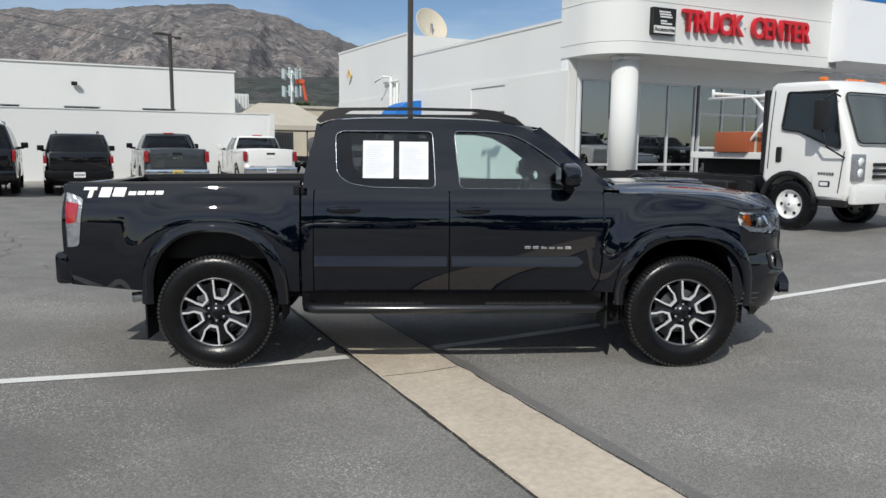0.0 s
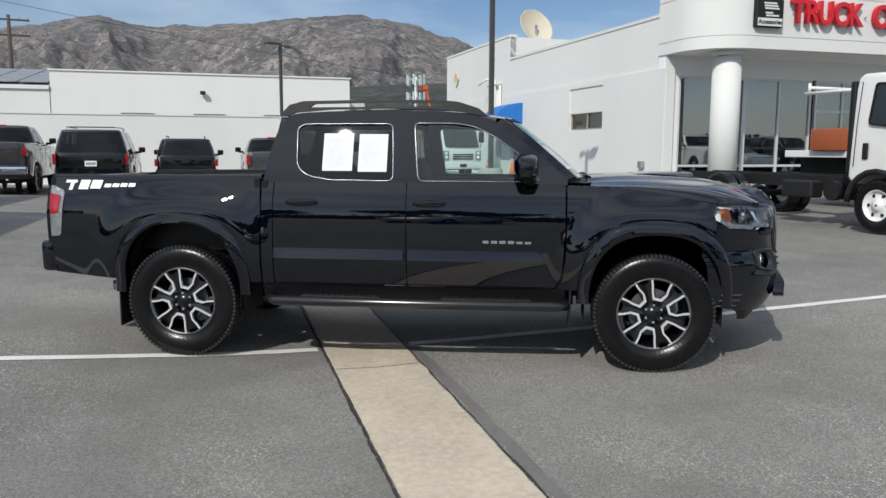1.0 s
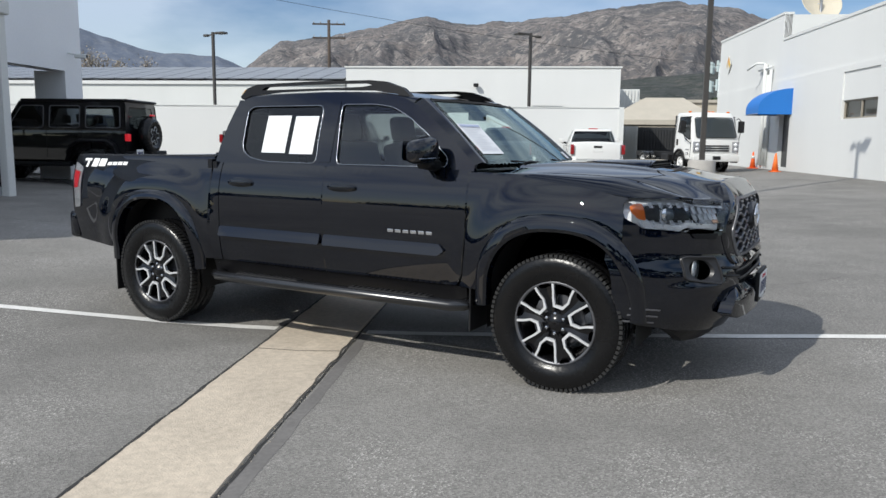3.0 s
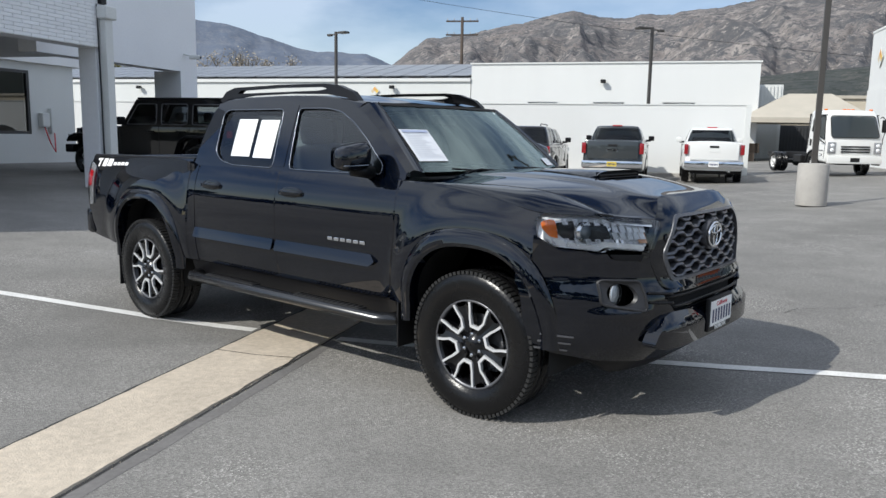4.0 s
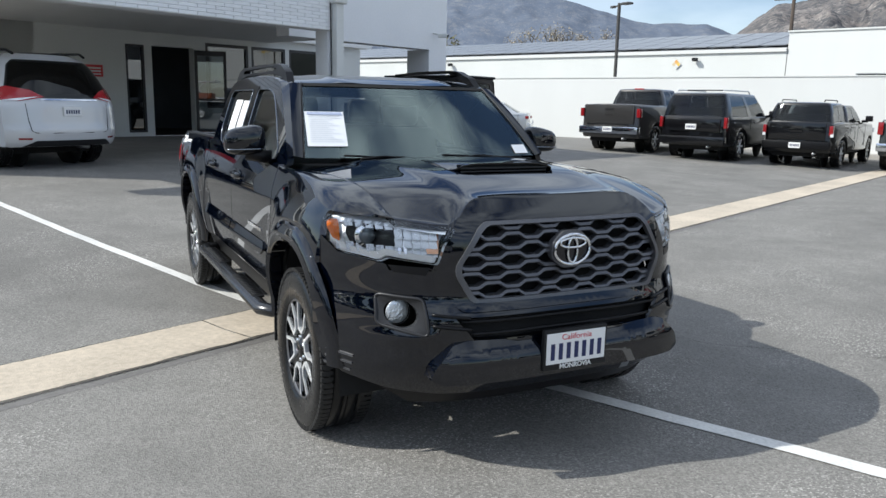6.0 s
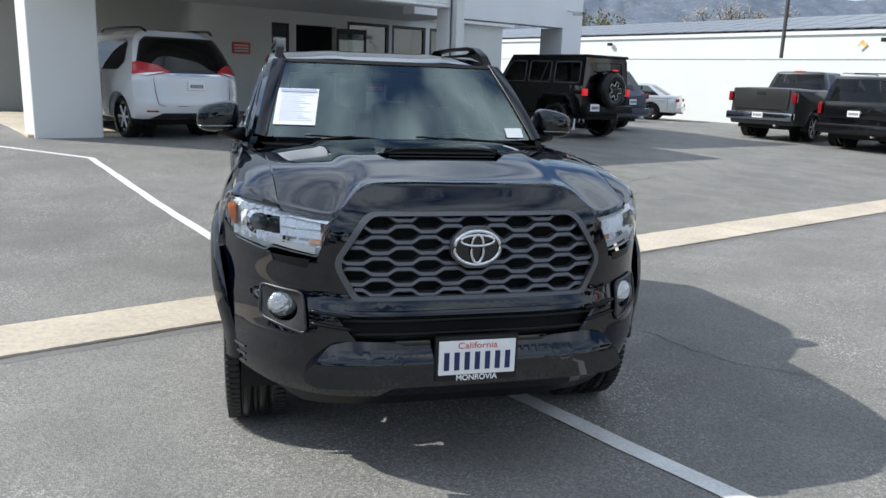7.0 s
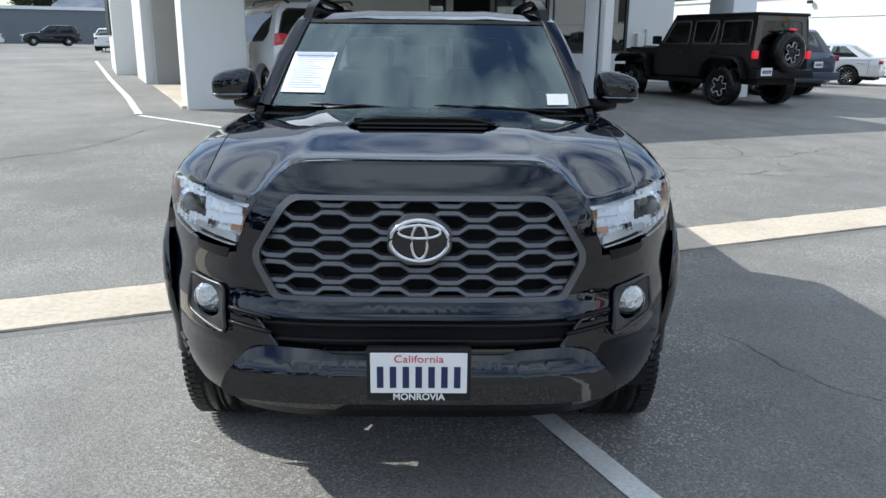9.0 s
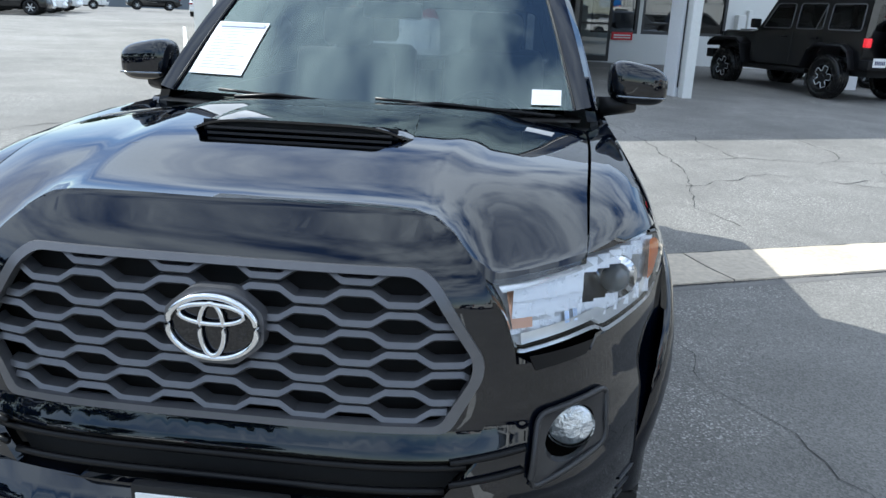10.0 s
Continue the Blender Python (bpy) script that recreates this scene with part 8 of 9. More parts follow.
    add_cyl(bm, (-ro + 0.35, -0.45, sill + 0.0), (-ro - 0.04, -0.48, sill + 0.0), 0.035, 0.035, 10)
    part("exhaust", bm, M_STEEL, V)
    return V


def at_lot(a, b, turn):
    return LOT @ pose(a, b, ground_lot(a, b), 0, 0, turn)


def pickup_outline(ro, wb, fo, rail, belt, hood, nose, cab_r, cab_f):
    return [(-ro, 0.62), (-ro, rail - 0.02), (-ro + 0.02, rail), (cab_r - 0.03, rail + 0.01), (cab_r + 0.01, belt), (cab_f, belt), (cab_f + 0.12, hood + 0.02), (wb + 0.25, hood), (wb + fo - 0.2, nose), (wb + fo - 0.03, nose - 0.08), (wb + fo, nose - 0.35)]


M_YPLATE = surface("yellow_paper_plate", (0.65, 0.50, 0.08), 0.6)
ROW = "vehicles parked along the wall"
# dark grey full-size pickup
PICK_A = vehicle("pickup_truck", at_lot(-7.45, 18.7, 92), "dark grey full-size pickup with chrome rear bumper by the wall", "pickup truck", P_DARKGREY, 3.57, 1.22, 0.97, 1.03, 0.405,
              pickup_outline(1.22, 3.57, 0.97, 1.42, 1.40, 1.36, 1.24, 0.62, 2.55), (0.62, 2.62, 0.78, 2.02, 1.40, 1.90, 0.90, 0.72),
              0.42, {"lamp": (1.04, 1.34, 0.14), "gate": (0.86, 1.43), "bumper": M_CHROME, "bz": (0.56, 0.78), "plate": 0.70}, group=ROW)
# black full-size SUV
BIGSUV = vehicle("sport_utility_vehicle", at_lot(-4.85, 18.75, 91), "black full-size SUV with silver roof rails by the wall", "SUV", P_BLACKBG, 3.07, 1.20, 0.98, 1.02, 0.405,
              [(-1.20, 0.6), (-1.20, 1.0), (-1.17, 1.24), (2.45, 1.24), (2.6, 1.24), (3.3, 1.20), (3.9, 1.10), (4.03, 1.02), (4.05, 0.75)], (-1.14, 2.55, -0.98, 1.75, 1.22, 1.86, 0.94, 0.76),
              0.40, {"lamp": (0.90, 1.24, 0.11), "gate": (0.82, 1.16), "plate": 0.95, "badge": 1}, group=ROW)
for s in (-1, 1):
    bm = bmesh.new()
    add_tube(bm, [(-0.85, s * 0.66, 1.90), (-0.75, s * 0.66, 1.97), (1.3, s * 0.66, 1.98), (1.45, s * 0.66, 1.91)], 0.02, 6)
    part("roof_rail", bm, M_ALU, BIGSUV)
bm = bmesh.new()
add_tube(bm, [(-0.1, -0.66, 1.98), (-0.1, 0.66, 1.98)], 0.018, 6)
part("crossbar", bm, M_BLACKP, BIGSUV)
# black pickup with a camper shell
TOP = vehicle("pickup_truck", at_lot(-2.35, 19.9, 90), "black mid-size pickup with a matching camper shell by the wall", "pickup truck", P_BLACKBG, 3.23, 1.15, 0.90, 0.95, 0.385,
              pickup_outline(1.15, 3.23, 0.90, 1.24, 1.24, 1.20, 1.10, 0.58, 2.45), (0.58, 2.5, 0.72, 1.95, 1.24, 1.70, 0.83, 0.67),
              0.40, {"lamp": (0.88, 1.18, 0.11), "gate": (0.76, 1.24), "bumper": M_SATIN, "bz": (0.52, 0.74), "plate": 0.62, "clear": (0.86, 0.94)}, group=ROW,
              cab2=(-1.10, 0.56, -0.92, 0.56, 1.25, 1.74, 0.84, 0.70))
for s in (-1, 1):
    bm = bmesh.new()
    add_tube(bm, [(-0.85, s * 0.55, 1.80), (-0.80, s * 0.55, 1.85), (0.45, s * 0.55, 1.85), (0.5, s * 0.55, 1.80)], 0.016, 6)
    part("roof_rail", bm, M_BLACKP, TOP)
# slate pickup with chrome bumper
PICK_B = vehicle("pickup_truck", at_lot(0.42, 20.75, 90), "slate grey full-size pickup with chrome rear bumper by the wall", "pickup truck", P_GREY, 3.64, 1.18, 0.97, 1.01, 0.40,
              pickup_outline(1.18, 3.64, 0.97, 1.40, 1.38, 1.34, 1.22, 0.70, 2.6), (0.70, 2.68, 0.86, 2.08, 1.38, 1.86, 0.88, 0.70),
              0.42, {"lamp": (0.98, 1.36, 0.17), "gate": (0.84, 1.40), "bumper": M_CHROME, "bz": (0.56, 0.78), "plate": 0.68, "badge": 1, "plate_mat": M_YPLATE}, group=ROW)
# white mid-size pickup
PICK_C = vehicle("pickup_truck", at_lot(3.5, 21.45, 90), "white mid-size pickup with bright rear bumper by the wall", "pickup truck", P_WHITE, 3.26, 1.15, 0.90, 0.94, 0.385,
              pickup_outline(1.15, 3.26, 0.90, 1.30, 1.26, 1.22, 1.12, 0.62, 2.45), (0.62, 2.5, 0.76, 1.95, 1.26, 1.74, 0.83, 0.66),
              0.40, {"lamp": (0.90, 1.26, 0.15), "gate": (0.76, 1.30), "bumper": M_CHROME, "bz": (0.50, 0.72), "plate": 0.62}, group=ROW)
for V, z in ((PICK_A, 1.93), (PICK_B, 1.90), (PICK_C, 1.78)):
    bm = bmesh.new()
    x = 0.80
    add_box(bm, x - 0.02, x + 0.05, -0.16, 0.16, z - 0.01, z + 0.03, 0.008)
    part("brake_light", bm, M_REDLENS, V, "red high brake light")

# black off-road wagon with its tail lamps lit
M_TRAILGLASS = pane("wagon_glass", (0.42, 0.45, 0.46), 1.0, 1.5)
M_SEAL = surface("grey_window_seal", (0.10, 0.10, 0.105), 0.4, vary=0.15)


def star_rim(w, rim_r, h):
    """A black rim with a bright five-lobed outline."""
    bm = bmesh.new()
    add_lathe(bm, [(0.01, -h * 0.35), (rim_r * 0.85, -h * 0.4), (rim_r * 0.95, -h * 0.75), (rim_r, -h * 0.88), (rim_r * 1.05, -h * 0.88)], 30)
    part("barrel", bm, M_RIMBLACK, w)
    for k in range(5):
        bm = bmesh.new()
        add_box(bm, 0.03, rim_r * 0.9, -h * 0.80, -h * 0.5, -rim_r * 0.17, rim_r * 0.17, 0.008, 1, pose(0, 0, 0, 0, 72 * k, 0))
        part("spoke", bm, M_RIMBLACK, w, smooth=20)
    pts = []
    for k in range(5):
        for d, r in ((-20, 0.74), (-13, 0.90), (13, 0.90), (20, 0.74), (26, 0.50), (46, 0.50)):
            t = radians(72 * k + d)
            pts.append(Vector((rim_r * r * math.cos(t), -h * 0.84, rim_r * r * math.sin(t))))
    bm = bmesh.new()
    add_tube(bm, pts, 0.009, 6, True)
    part("star_outline", bm, M_RIM, w, "bright machined star outline")
    bm = bmesh.new()
    add_cyl(bm, (0, -h * 0.6, 0), (0, -h * 0.86, 0), rim_r * 0.2, rim_r * 0.18, 16)
    part("hub", bm, M_RIMBLACK, w)


def off_road_wagon(m):
    V = thing("off_road_wagon", m, "black boxy four-door off-road wagon with a spare wheel behind", "off-road car")
    P = P_BLACKBG

    def yw(z):
        return 0.80 - 0.13 * max(0.0, z - 1.20)
    S = lambda x, z: Vector((x, -yw(z), z))
    arc = [(0.50 * math.cos(math.pi * (1 - k / 14)), 0.50 + 0.50 * math.sin(math.pi * k / 14)) for k in range(15)]
    outline = [(-0.72, 0.66), (-0.56, 0.64)] + [p for p in arc if p[1] > 0.62] + [(0.60, 0.58), (2.22, 0.58), (2.30, 0.66), (2.28, 1.18), (2.14, 1.24), (1.76, 1.82), (1.66, 1.875), (-0.64, 1.875), (-0.71, 1.80), (-0.73, 1.22)]
    wins = [rounded(w, 0.06, 4) for w in ([(-0.60, 1.29), (0.20, 1.29), (0.20, 1.76), (-0.58, 1.76)], [(0.34, 1.29), (1.04, 1.29), (1.04, 1.77), (0.34, 1.77)], [(1.18, 1.29), (2.00, 1.29), (1.70, 1.77), (1.18, 1.77)])]
    both(V, "body_side", sheet(dense(outline, 0.08), [dense(w, 0.06) for w in wins], S, 0.10, (0, 0.03, 0)), P)
    for w in wins:
        both(V, "side_window", sheet(dense(w, 0.08), [], lambda x, z: S(x, z) + Vector((0, 0.012, 0)), 0.2), M_TRAILGLASS)
        bm = bmesh.new()
        add_tube(bm, [S(x, z) + Vector((0, -0.002, 0)) for x, z in dense(w, 0.06)], 0.012, 6, True)
        both(V, "window_seal", bm, M_SEAL)
    for x in (0.27, 1.11, 2.18):
        bm = bmesh.new()
        add_tube(bm, [S(x, z) for z in (0.62, 0.9, 1.2, 1.22)], 0.006, 5)
        both(V, "door_seam", bm, M_UNDER)
    for x in (0.40, 1.24):
        bm = bmesh.new()
        add_box(bm, x, x + 0.17, -0.845, -0.80, 1.10, 1.14, 0.012, 2)
        both(V, "door_handle", bm, M_SATIN)
    B = lambda y, z: Vector((-0.73 + 0.06 * max(0.0, z - 1.2), y * yw(z) / 0.80, z))
    rw = rounded([(-0.62, 1.29), (0.62, 1.29), (0.60, 1.76), (-0.60, 1.76)], 0.06, 4)
    part("tailgate", sheet(dense([(-0.80, 0.64), (0.80, 0.64), (0.80, 1.875), (-0.80, 1.875)], 0.1), [dense(rw, 0.08)], B, 0.12, (0.03, 0, 0)), P, V)
    part("rear_window", facing(sheet(dense(rw, 0.1), [], lambda y, z: B(y, z) + Vector((0.012, 0, 0)), 0.2), (-1, 0, 0)), M_GLASS_V, V)
    part("roof", box(-0.75, 1.72, -0.735, 0.735, 1.862, 1.925, 0.028, 3), M_SATIN, V, "black hardtop roof")
    wsh = lambda y, t: Vector((2.14 - 0.38 * t, y * (1 - 0.10 * t), 1.25 + 0.60 * t))
    part("windshield", sheet(dense(rect(-0.70, 0.70, 0.06, 0.94), 0.2), [], wsh, 0.3), M_TRAILGLASS, V)
    bm = bmesh.new()
    add_tube(bm, [wsh(y, t) for y, t in ((-0.75, 0.0), (0.75, 0.0), (0.75, 1.0), (-0.75, 1.0))], 0.035, 6, True)
    part("windshield_frame", bm, P, V)
    bm = bmesh.new()
    add_box(bm, 2.16, 3.52, -0.66, 0.66, 0.80, 1.215, 0.07, 3)
    for v in bm.verts:
        v.co.y *= 1 - 0.10 * max(0.0, (v.co.x - 2.2) / 1.3)
    part("hood", bm, P, V)
    part("hood_bulge", box(2.40, 3.30, -0.34, 0.34, 1.18, 1.245, 0.03, 2), P, V)
    gr = part("grille", box(3.50, 3.60, -0.62, 0.62, 0.72, 1.18, 0.03, 2), P, V)
    for k in range(7):
        y = -0.27 + 0.09 * k
        part("slot", box(3.592, 3.606, y - 0.028, y + 0.028, 0.80, 1.10, 0.006), M_UNDER, gr, smooth=0)
    for q in (-1, 1):
        bm = bmesh.new()
        add_cyl(bm, (3.58, q * 0.47, 0.98), (3.63, q * 0.47, 0.98), 0.095, 0.085, 20)
        part("headlamp", bm, M_SILVERR, V)
        part("tail_lamp", box(-0.80, -0.71, q * 0.755 - 0.06, q * 0.755 + 0.06, 1.0, 1.16, 0.015, 2), M_REDLIT, V, "lit red square tail lamp")
        part("front_lamp", box(3.52, 3.60, q * 0.86 - 0.06, q * 0.86 + 0.06, 0.955, 1.03, 0.012), M_SILVERR, V)
        dm = new("door_mirror")
        dm.parent = V
        part("cap", box(1.94, 2.06, q * 0.99 - 0.10, q * 0.99 + 0.10, 1.27, 1.46, 0.035, 2), M_SATIN, dm)
        part("arm", box(1.96, 2.04, q * 0.86 - 0.07, q * 0.86 + 0.07, 1.25, 1.30, 0.012), M_SATIN, dm)
        part("side_step", box(0.52, 2.36, q * 0.84 - 0.06, q * 0.84 + 0.06, 0.44, 0.54, 0.02, 2), M_SATIN, V)
        for pts in ([(-0.60, 0.66), (-0.50, 0.94), (-0.34, 1.045), (0.34, 1.045), (0.50, 0.94), (0.62, 0.62)], [(2.36, 0.58), (2.50, 0.96), (2.66, 1.07), (3.40, 1.07), (3.56, 1.00), (3.62, 0.92)]):
            bm = bmesh.new()
            rows = []
            y0 = 0.78 if pts[0][0] < 0 else 0.56
            for x, z in pts:
                rows.append([bm.verts.new((x, q * y, z + dz)) for y, dz in ((y0, 0.0), (0.93, -0.01), (0.955, -0.04), (0.93, -0.075), (y0, -0.07))])
            for ra, rb in zip(rows, rows[1:]):
                for i in range(4):
                    bm.faces.new((ra[i], ra[i + 1], rb[i + 1], rb[i]))
            for r in (rows[0], rows[-1]):
                bm.faces.new(r)
            bmesh.ops.recalc_face_normals(bm, faces=bm.faces[:])
            part("wheel_flare", bm, M_SATIN, V, "wide flat black wheel flare", 30)
        for xc in (0.0, 3.01):
            w, rr, h = wheel(V, xc, q * 0.80, 0.42, 0.29, "", q, rim_r=0.235)
            star_rim(w, rr, h)
    part("rear_bumper", box(-0.92, -0.70, -0.82, 0.82, 0.60, 0.78, 0.03, 2), M_SATIN, V)
    part("front_bumper", box(3.56, 3.80, -0.80, 0.80, 0.58, 0.78, 0.03, 2), M_SATIN, V)
    pl = part("licence_plate", box(-0.935, -0.922, 0.42, 0.72, 0.66, 0.82), M_PLATE, V, smooth=0)
    for k in range(6):
        part("character_bar", box(-0.939, -0.935, 0.45 + 0.042 * k, 0.475 + 0.042 * k, 0.70, 0.77), M_PLATEINK, pl, smooth=0)
    part("underbody", box(-0.68, 3.4, -0.55, 0.55, 0.46, 0.72), M_UNDER, V, smooth=0)
    part("cabin_floor", box(-0.68, 2.2, -0.74, 0.74, 0.72, 0.80), M_UNDER, V, smooth=0)
    part("engine", box(2.3, 3.5, -0.55, 0.55, 0.60, 0.85), M_UNDER, V, smooth=0)
    for x0 in (0.45, 1.25):
        for y in (-0.38, 0.38):
            st = new("seat")
            st.parent = V
            part("backrest", box(x0, x0 + 0.16, y - 0.25, y + 0.25, 0.80, 1.36, 0.05, 2), M_SEAT, st)
            part("headrest", box(x0 + 0.02, x0 + 0.12, y - 0.13, y + 0.13, 1.40, 1.60, 0.04, 2), M_SEAT, st)
    part("dashboard", box(1.85, 2.16, -0.72, 0.72, 0.9, 1.24, 0.05, 2), M_SEAT, V)
    sp = new("spare_wheel")
    sp.parent = V
    sp.matrix_basis = pose(-0.90, 0.0, 1.13, 0, 0, -90)
    bm = bmesh.new()
    add_lathe(bm, [(0.22, -0.10), (0.25, -0.13), (0.34, -0.14), (0.39, -0.11), (0.415, -0.06), (0.415, 0.06), (0.39, 0.11), (0.25, 0.12)], 36)
    part("tyre", bm, M_TYRE, sp)
    star_rim(sp, 0.23, 0.14)
    part("high_brake_light", box(-1.0, -0.95, -0.09, 0.09, 1.57, 1.605, 0.008), M_REDLIT, V, "small lit red brake light")
    part("brake_light_arm", box(-0.98, -0.72, -0.03, 0.03, 1.545, 1.575, 0.008), M_SATIN, V)
    return V


WAGON = off_road_wagon(at_lot(-8.5, 11.35, 181))

# blue-grey crossover
SUV = vehicle("crossover", at_lot(-10.6, 14.55, 182), "blue-grey compact crossover beyond the off-road wagon", "SUV", P_BLUEGREY, 2.70, 0.95, 0.92, 0.92, 0.36,
              [(-0.95, 0.55), (-0.95, 0.85), (-0.90, 1.06), (2.1, 1.04), (2.3, 1.02), (3.2, 0.96), (3.55, 0.84), (3.62, 0.6)], (-0.85, 2.25, -0.45, 1.35, 1.04, 1.62, 0.86, 0.64),
              0.34, {"lamp": (0.86, 1.04, 0.34), "plate": 0.80, "gate": (0.62, 0.98)})
# white sedan
SED = vehicle("sedan", at_lot(-15.7, 23.6, 209), "white four-door sedan parked along the wall", "sedan", P_SILVER, 2.82, 1.10, 0.95, 0.92, 0.335,
              [(-1.10, 0.55), (-1.10, 0.82), (-1.05, 0.98), (-0.55, 1.0), (2.05, 0.94), (2.2, 0.92), (3.2, 0.84), (3.65, 0.72), (3.77, 0.5)], (-0.75, 2.15, 0.05, 1.2, 0.95, 1.40, 0.86, 0.60),
              0.30, {"lamp": (0.74, 0.90, 0.30), "plate": 0.62}, rim=M_GUN, spokes=10)
# pale minivan
VAN = vehicle("minivan", at_lot(-9.95, 1.95, 189), "silver-white minivan parked under the canopy", "minivan", P_PEARL, 3.09, 0.55, 1.0, 0.95, 0.365,
              [(-0.45, 0.5), (-0.45, 0.95), (-0.42, 1.08), (2.5, 1.06), (2.7, 1.04), (3.5, 0.94), (3.95, 0.78), (4.08, 0.55)], (-0.40, 2.75, -0.15, 1.75, 1.08, 1.76, 0.90, 0.66),
              0.32, {"lamp": (1.02, 1.20, 0.46), "mat": M_REDLENS}, glass=M_GLASS_V, plate=False)
for c in list(VAN.children):
    if c.name.split(".")[0] in ("tail_lamp", "tailgate", "rear_bumper", "door_seam"):
        for g in list(c.children):
            bpy.data.objects.remove(g)
        bpy.data.objects.remove(c)


def van_w(z):
    return tab(z, [(0.30, 0.95), (0.5, 0.985), (0.8, 1.0), (1.0, 1.0), (1.12, 0.98), (1.30, 0.93), (1.50, 0.865), (1.66, 0.80), (1.75, 0.735), (1.81, 0.65), (1.84, 0.57)])


def van_tail(u, z, out=0.0):
    """The rounded tail: u runs from one flank (-1) to the other (1)."""
    x = tab(z, [(0.30, -0.84), (0.42, -0.93), (0.60, -0.96), (0.72, -0.935), (1.02, -0.91), (1.15, -0.875), (1.45, -0.73), (1.66, -0.60), (1.76, -0.53), (1.84, -0.40)])
    return Vector((x + 0.32 * abs(u) ** 3.2 - out * (1 - 0.6 * u ** 4), (van_w(z) + out * u * u) * u * (1.06 - 0.06 * u * u), z))


def van_shell():
    rear_gap = rounded([(-0.92, 1.24), (-0.60, 1.20), (0.60, 1.20), (0.92, 1.24), (0.87, 1.65), (0.81, 1.72), (-0.81, 1.72), (-0.87, 1.65)], 0.03, 3)
    zs = [0.36 + 1.48 * k / 24 for k in range(25)]
    part("tail_panel", sheet(dense([(-1, z) for z in zs] + [(1, z) for z in zs[::-1]], 0.08), [dense(rear_gap, 0.06)], van_tail, 0.06, soft=True), P_PEARL, VAN)
    hub = [(0.43 * math.cos(math.pi * k / 20), 0.365 + 0.43 * math.sin(math.pi * k / 20)) for k in range(21)]
    side = [(van_tail(1, z).x - 0.002, z) for z in zs] + [(1.50, 1.84), (1.95, 1.62), (2.55, 1.12), (2.55, 0.36)] + [(p, max(q, 0.361)) for p, q in hub]
    glass = rounded([(-0.22, 1.30), (-0.02, 1.17), (2.25, 1.14), (1.75, 1.62), (0.0, 1.69), (-0.14, 1.64)], 0.05, 4)
    side_gap = rounded([(-0.18, 1.32), (0.0, 1.20), (2.16, 1.17), (1.72, 1.59), (0.02, 1.66), (-0.10, 1.61)], 0.05, 4)
    both(VAN, "side_panel", sheet(dense(side, 0.07), [dense(side_gap, 0.06)], lambda x, z: Vector((x, -van_w(z), z)), 0.06, soft=True), P_PEARL)
    both(VAN, "quarter_window", sheet(dense(glass, 0.06), [], lambda x, z: Vector((x, -van_w(z) - 0.006, z)), 0.06), M_GLASS_V, "dark tinted side window")
    for x in (0.62, 1.72):
        bm = bmesh.new()
        add_tube(bm, [(x, -van_w(z) - 0.001, z) for z in (0.42, 0.6, 0.8, 1.0, 1.13)], 0.005, 5)
        both(VAN, "door_seam", bm, M_UNDER)
    roof = [(van_tail(k / 10, 1.84).x, k / 10) for k in range(-10, 11)]
    part("roof_panel", sheet(dense(roof + [(1.55, 1.0), (1.55, -1.0)], 0.08), [], lambda x, v: Vector((x, 0.57 * v * (1.06 - 0.06 * v * v), 1.84 + 0.035 * (1 - v * v) * min(1.0, (x + 0.75) / 0.5))), 0.08, soft=True), P_PEARL, VAN)
    at = lambda out: (lambda u, z: van_tail(u, z, out))
    part("rear_window", facing(sheet(dense(rounded([(-0.955, 1.215), (-0.62, 1.175), (-0.5, 1.135), (0.5, 1.135), (0.62, 1.175), (0.955, 1.215), (0.90, 1.66), (0.84, 1.74), (-0.84, 1.74), (-0.90, 1.66)], 0.03, 3), 0.06), [], at(0.006), 0.05), (-1, 0, 0)), M_GLASS_V, VAN, "wide dark rear window")
    for q in (-1, 1):
        red = [(q * u, z) for u, z in ((0.42, 1.150), (0.78, 1.085), (0.99, 1.10), (0.99, 1.30), (0.92, 1.32), (0.62, 1.26))]
        lamp = part("tail_lamp", sheet(dense(rounded(red, 0.012, 2), 0.05), [], at(0.014), 0.05), M_REDLENS, VAN, "tapered red tail lamp")
        part("reverse_lamp", sheet(dense([(q * u, z) for u, z in ((0.50, 1.16), (0.80, 1.09), (0.97, 1.10), (0.80, 1.13))], 0.05), [], at(0.018), 0.05), M_SILVERR, lamp)
        part("bumper_reflector", sheet(dense(rect(min(q * 0.66, q * 0.84), max(q * 0.66, q * 0.84), 0.475, 0.505), 0.05), [], at(0.006), 0.05), M_TAILRED, VAN)
    part("trim_bar", sheet(dense(rounded([(-0.50, 1.102), (0.50, 1.102), (0.46, 1.124), (-0.46, 1.124)], 0.015), 0.06), [], at(0.012), 0.06), M_CHROME, VAN)
    part("lower_bumper", sheet(dense([(-0.80, 0.362), (0.80, 0.362), (0.60, 0.46), (-0.60, 0.46)], 0.06), [], at(0.008), 0.06), M_BLACKP, VAN, "black lower bumper")
    bm = bmesh.new()
    add_tube(bm, [van_tail(u, z, 0.001) for u, z in ((-0.70, 1.05), (-0.68, 0.8), (-0.66, 0.62), (-0.60, 0.585), (-0.3, 0.58), (0.3, 0.58), (0.60, 0.585), (0.66, 0.62), (0.68, 0.8), (0.70, 1.05))], 0.006, 5)
    part("tailgate_seam", bm, M_UNDER, VAN)
    plate = part("number_plate", box(-0.945, -0.925, -0.16, 0.16, 0.85, 1.0, 0.006), M_PLATE, VAN)
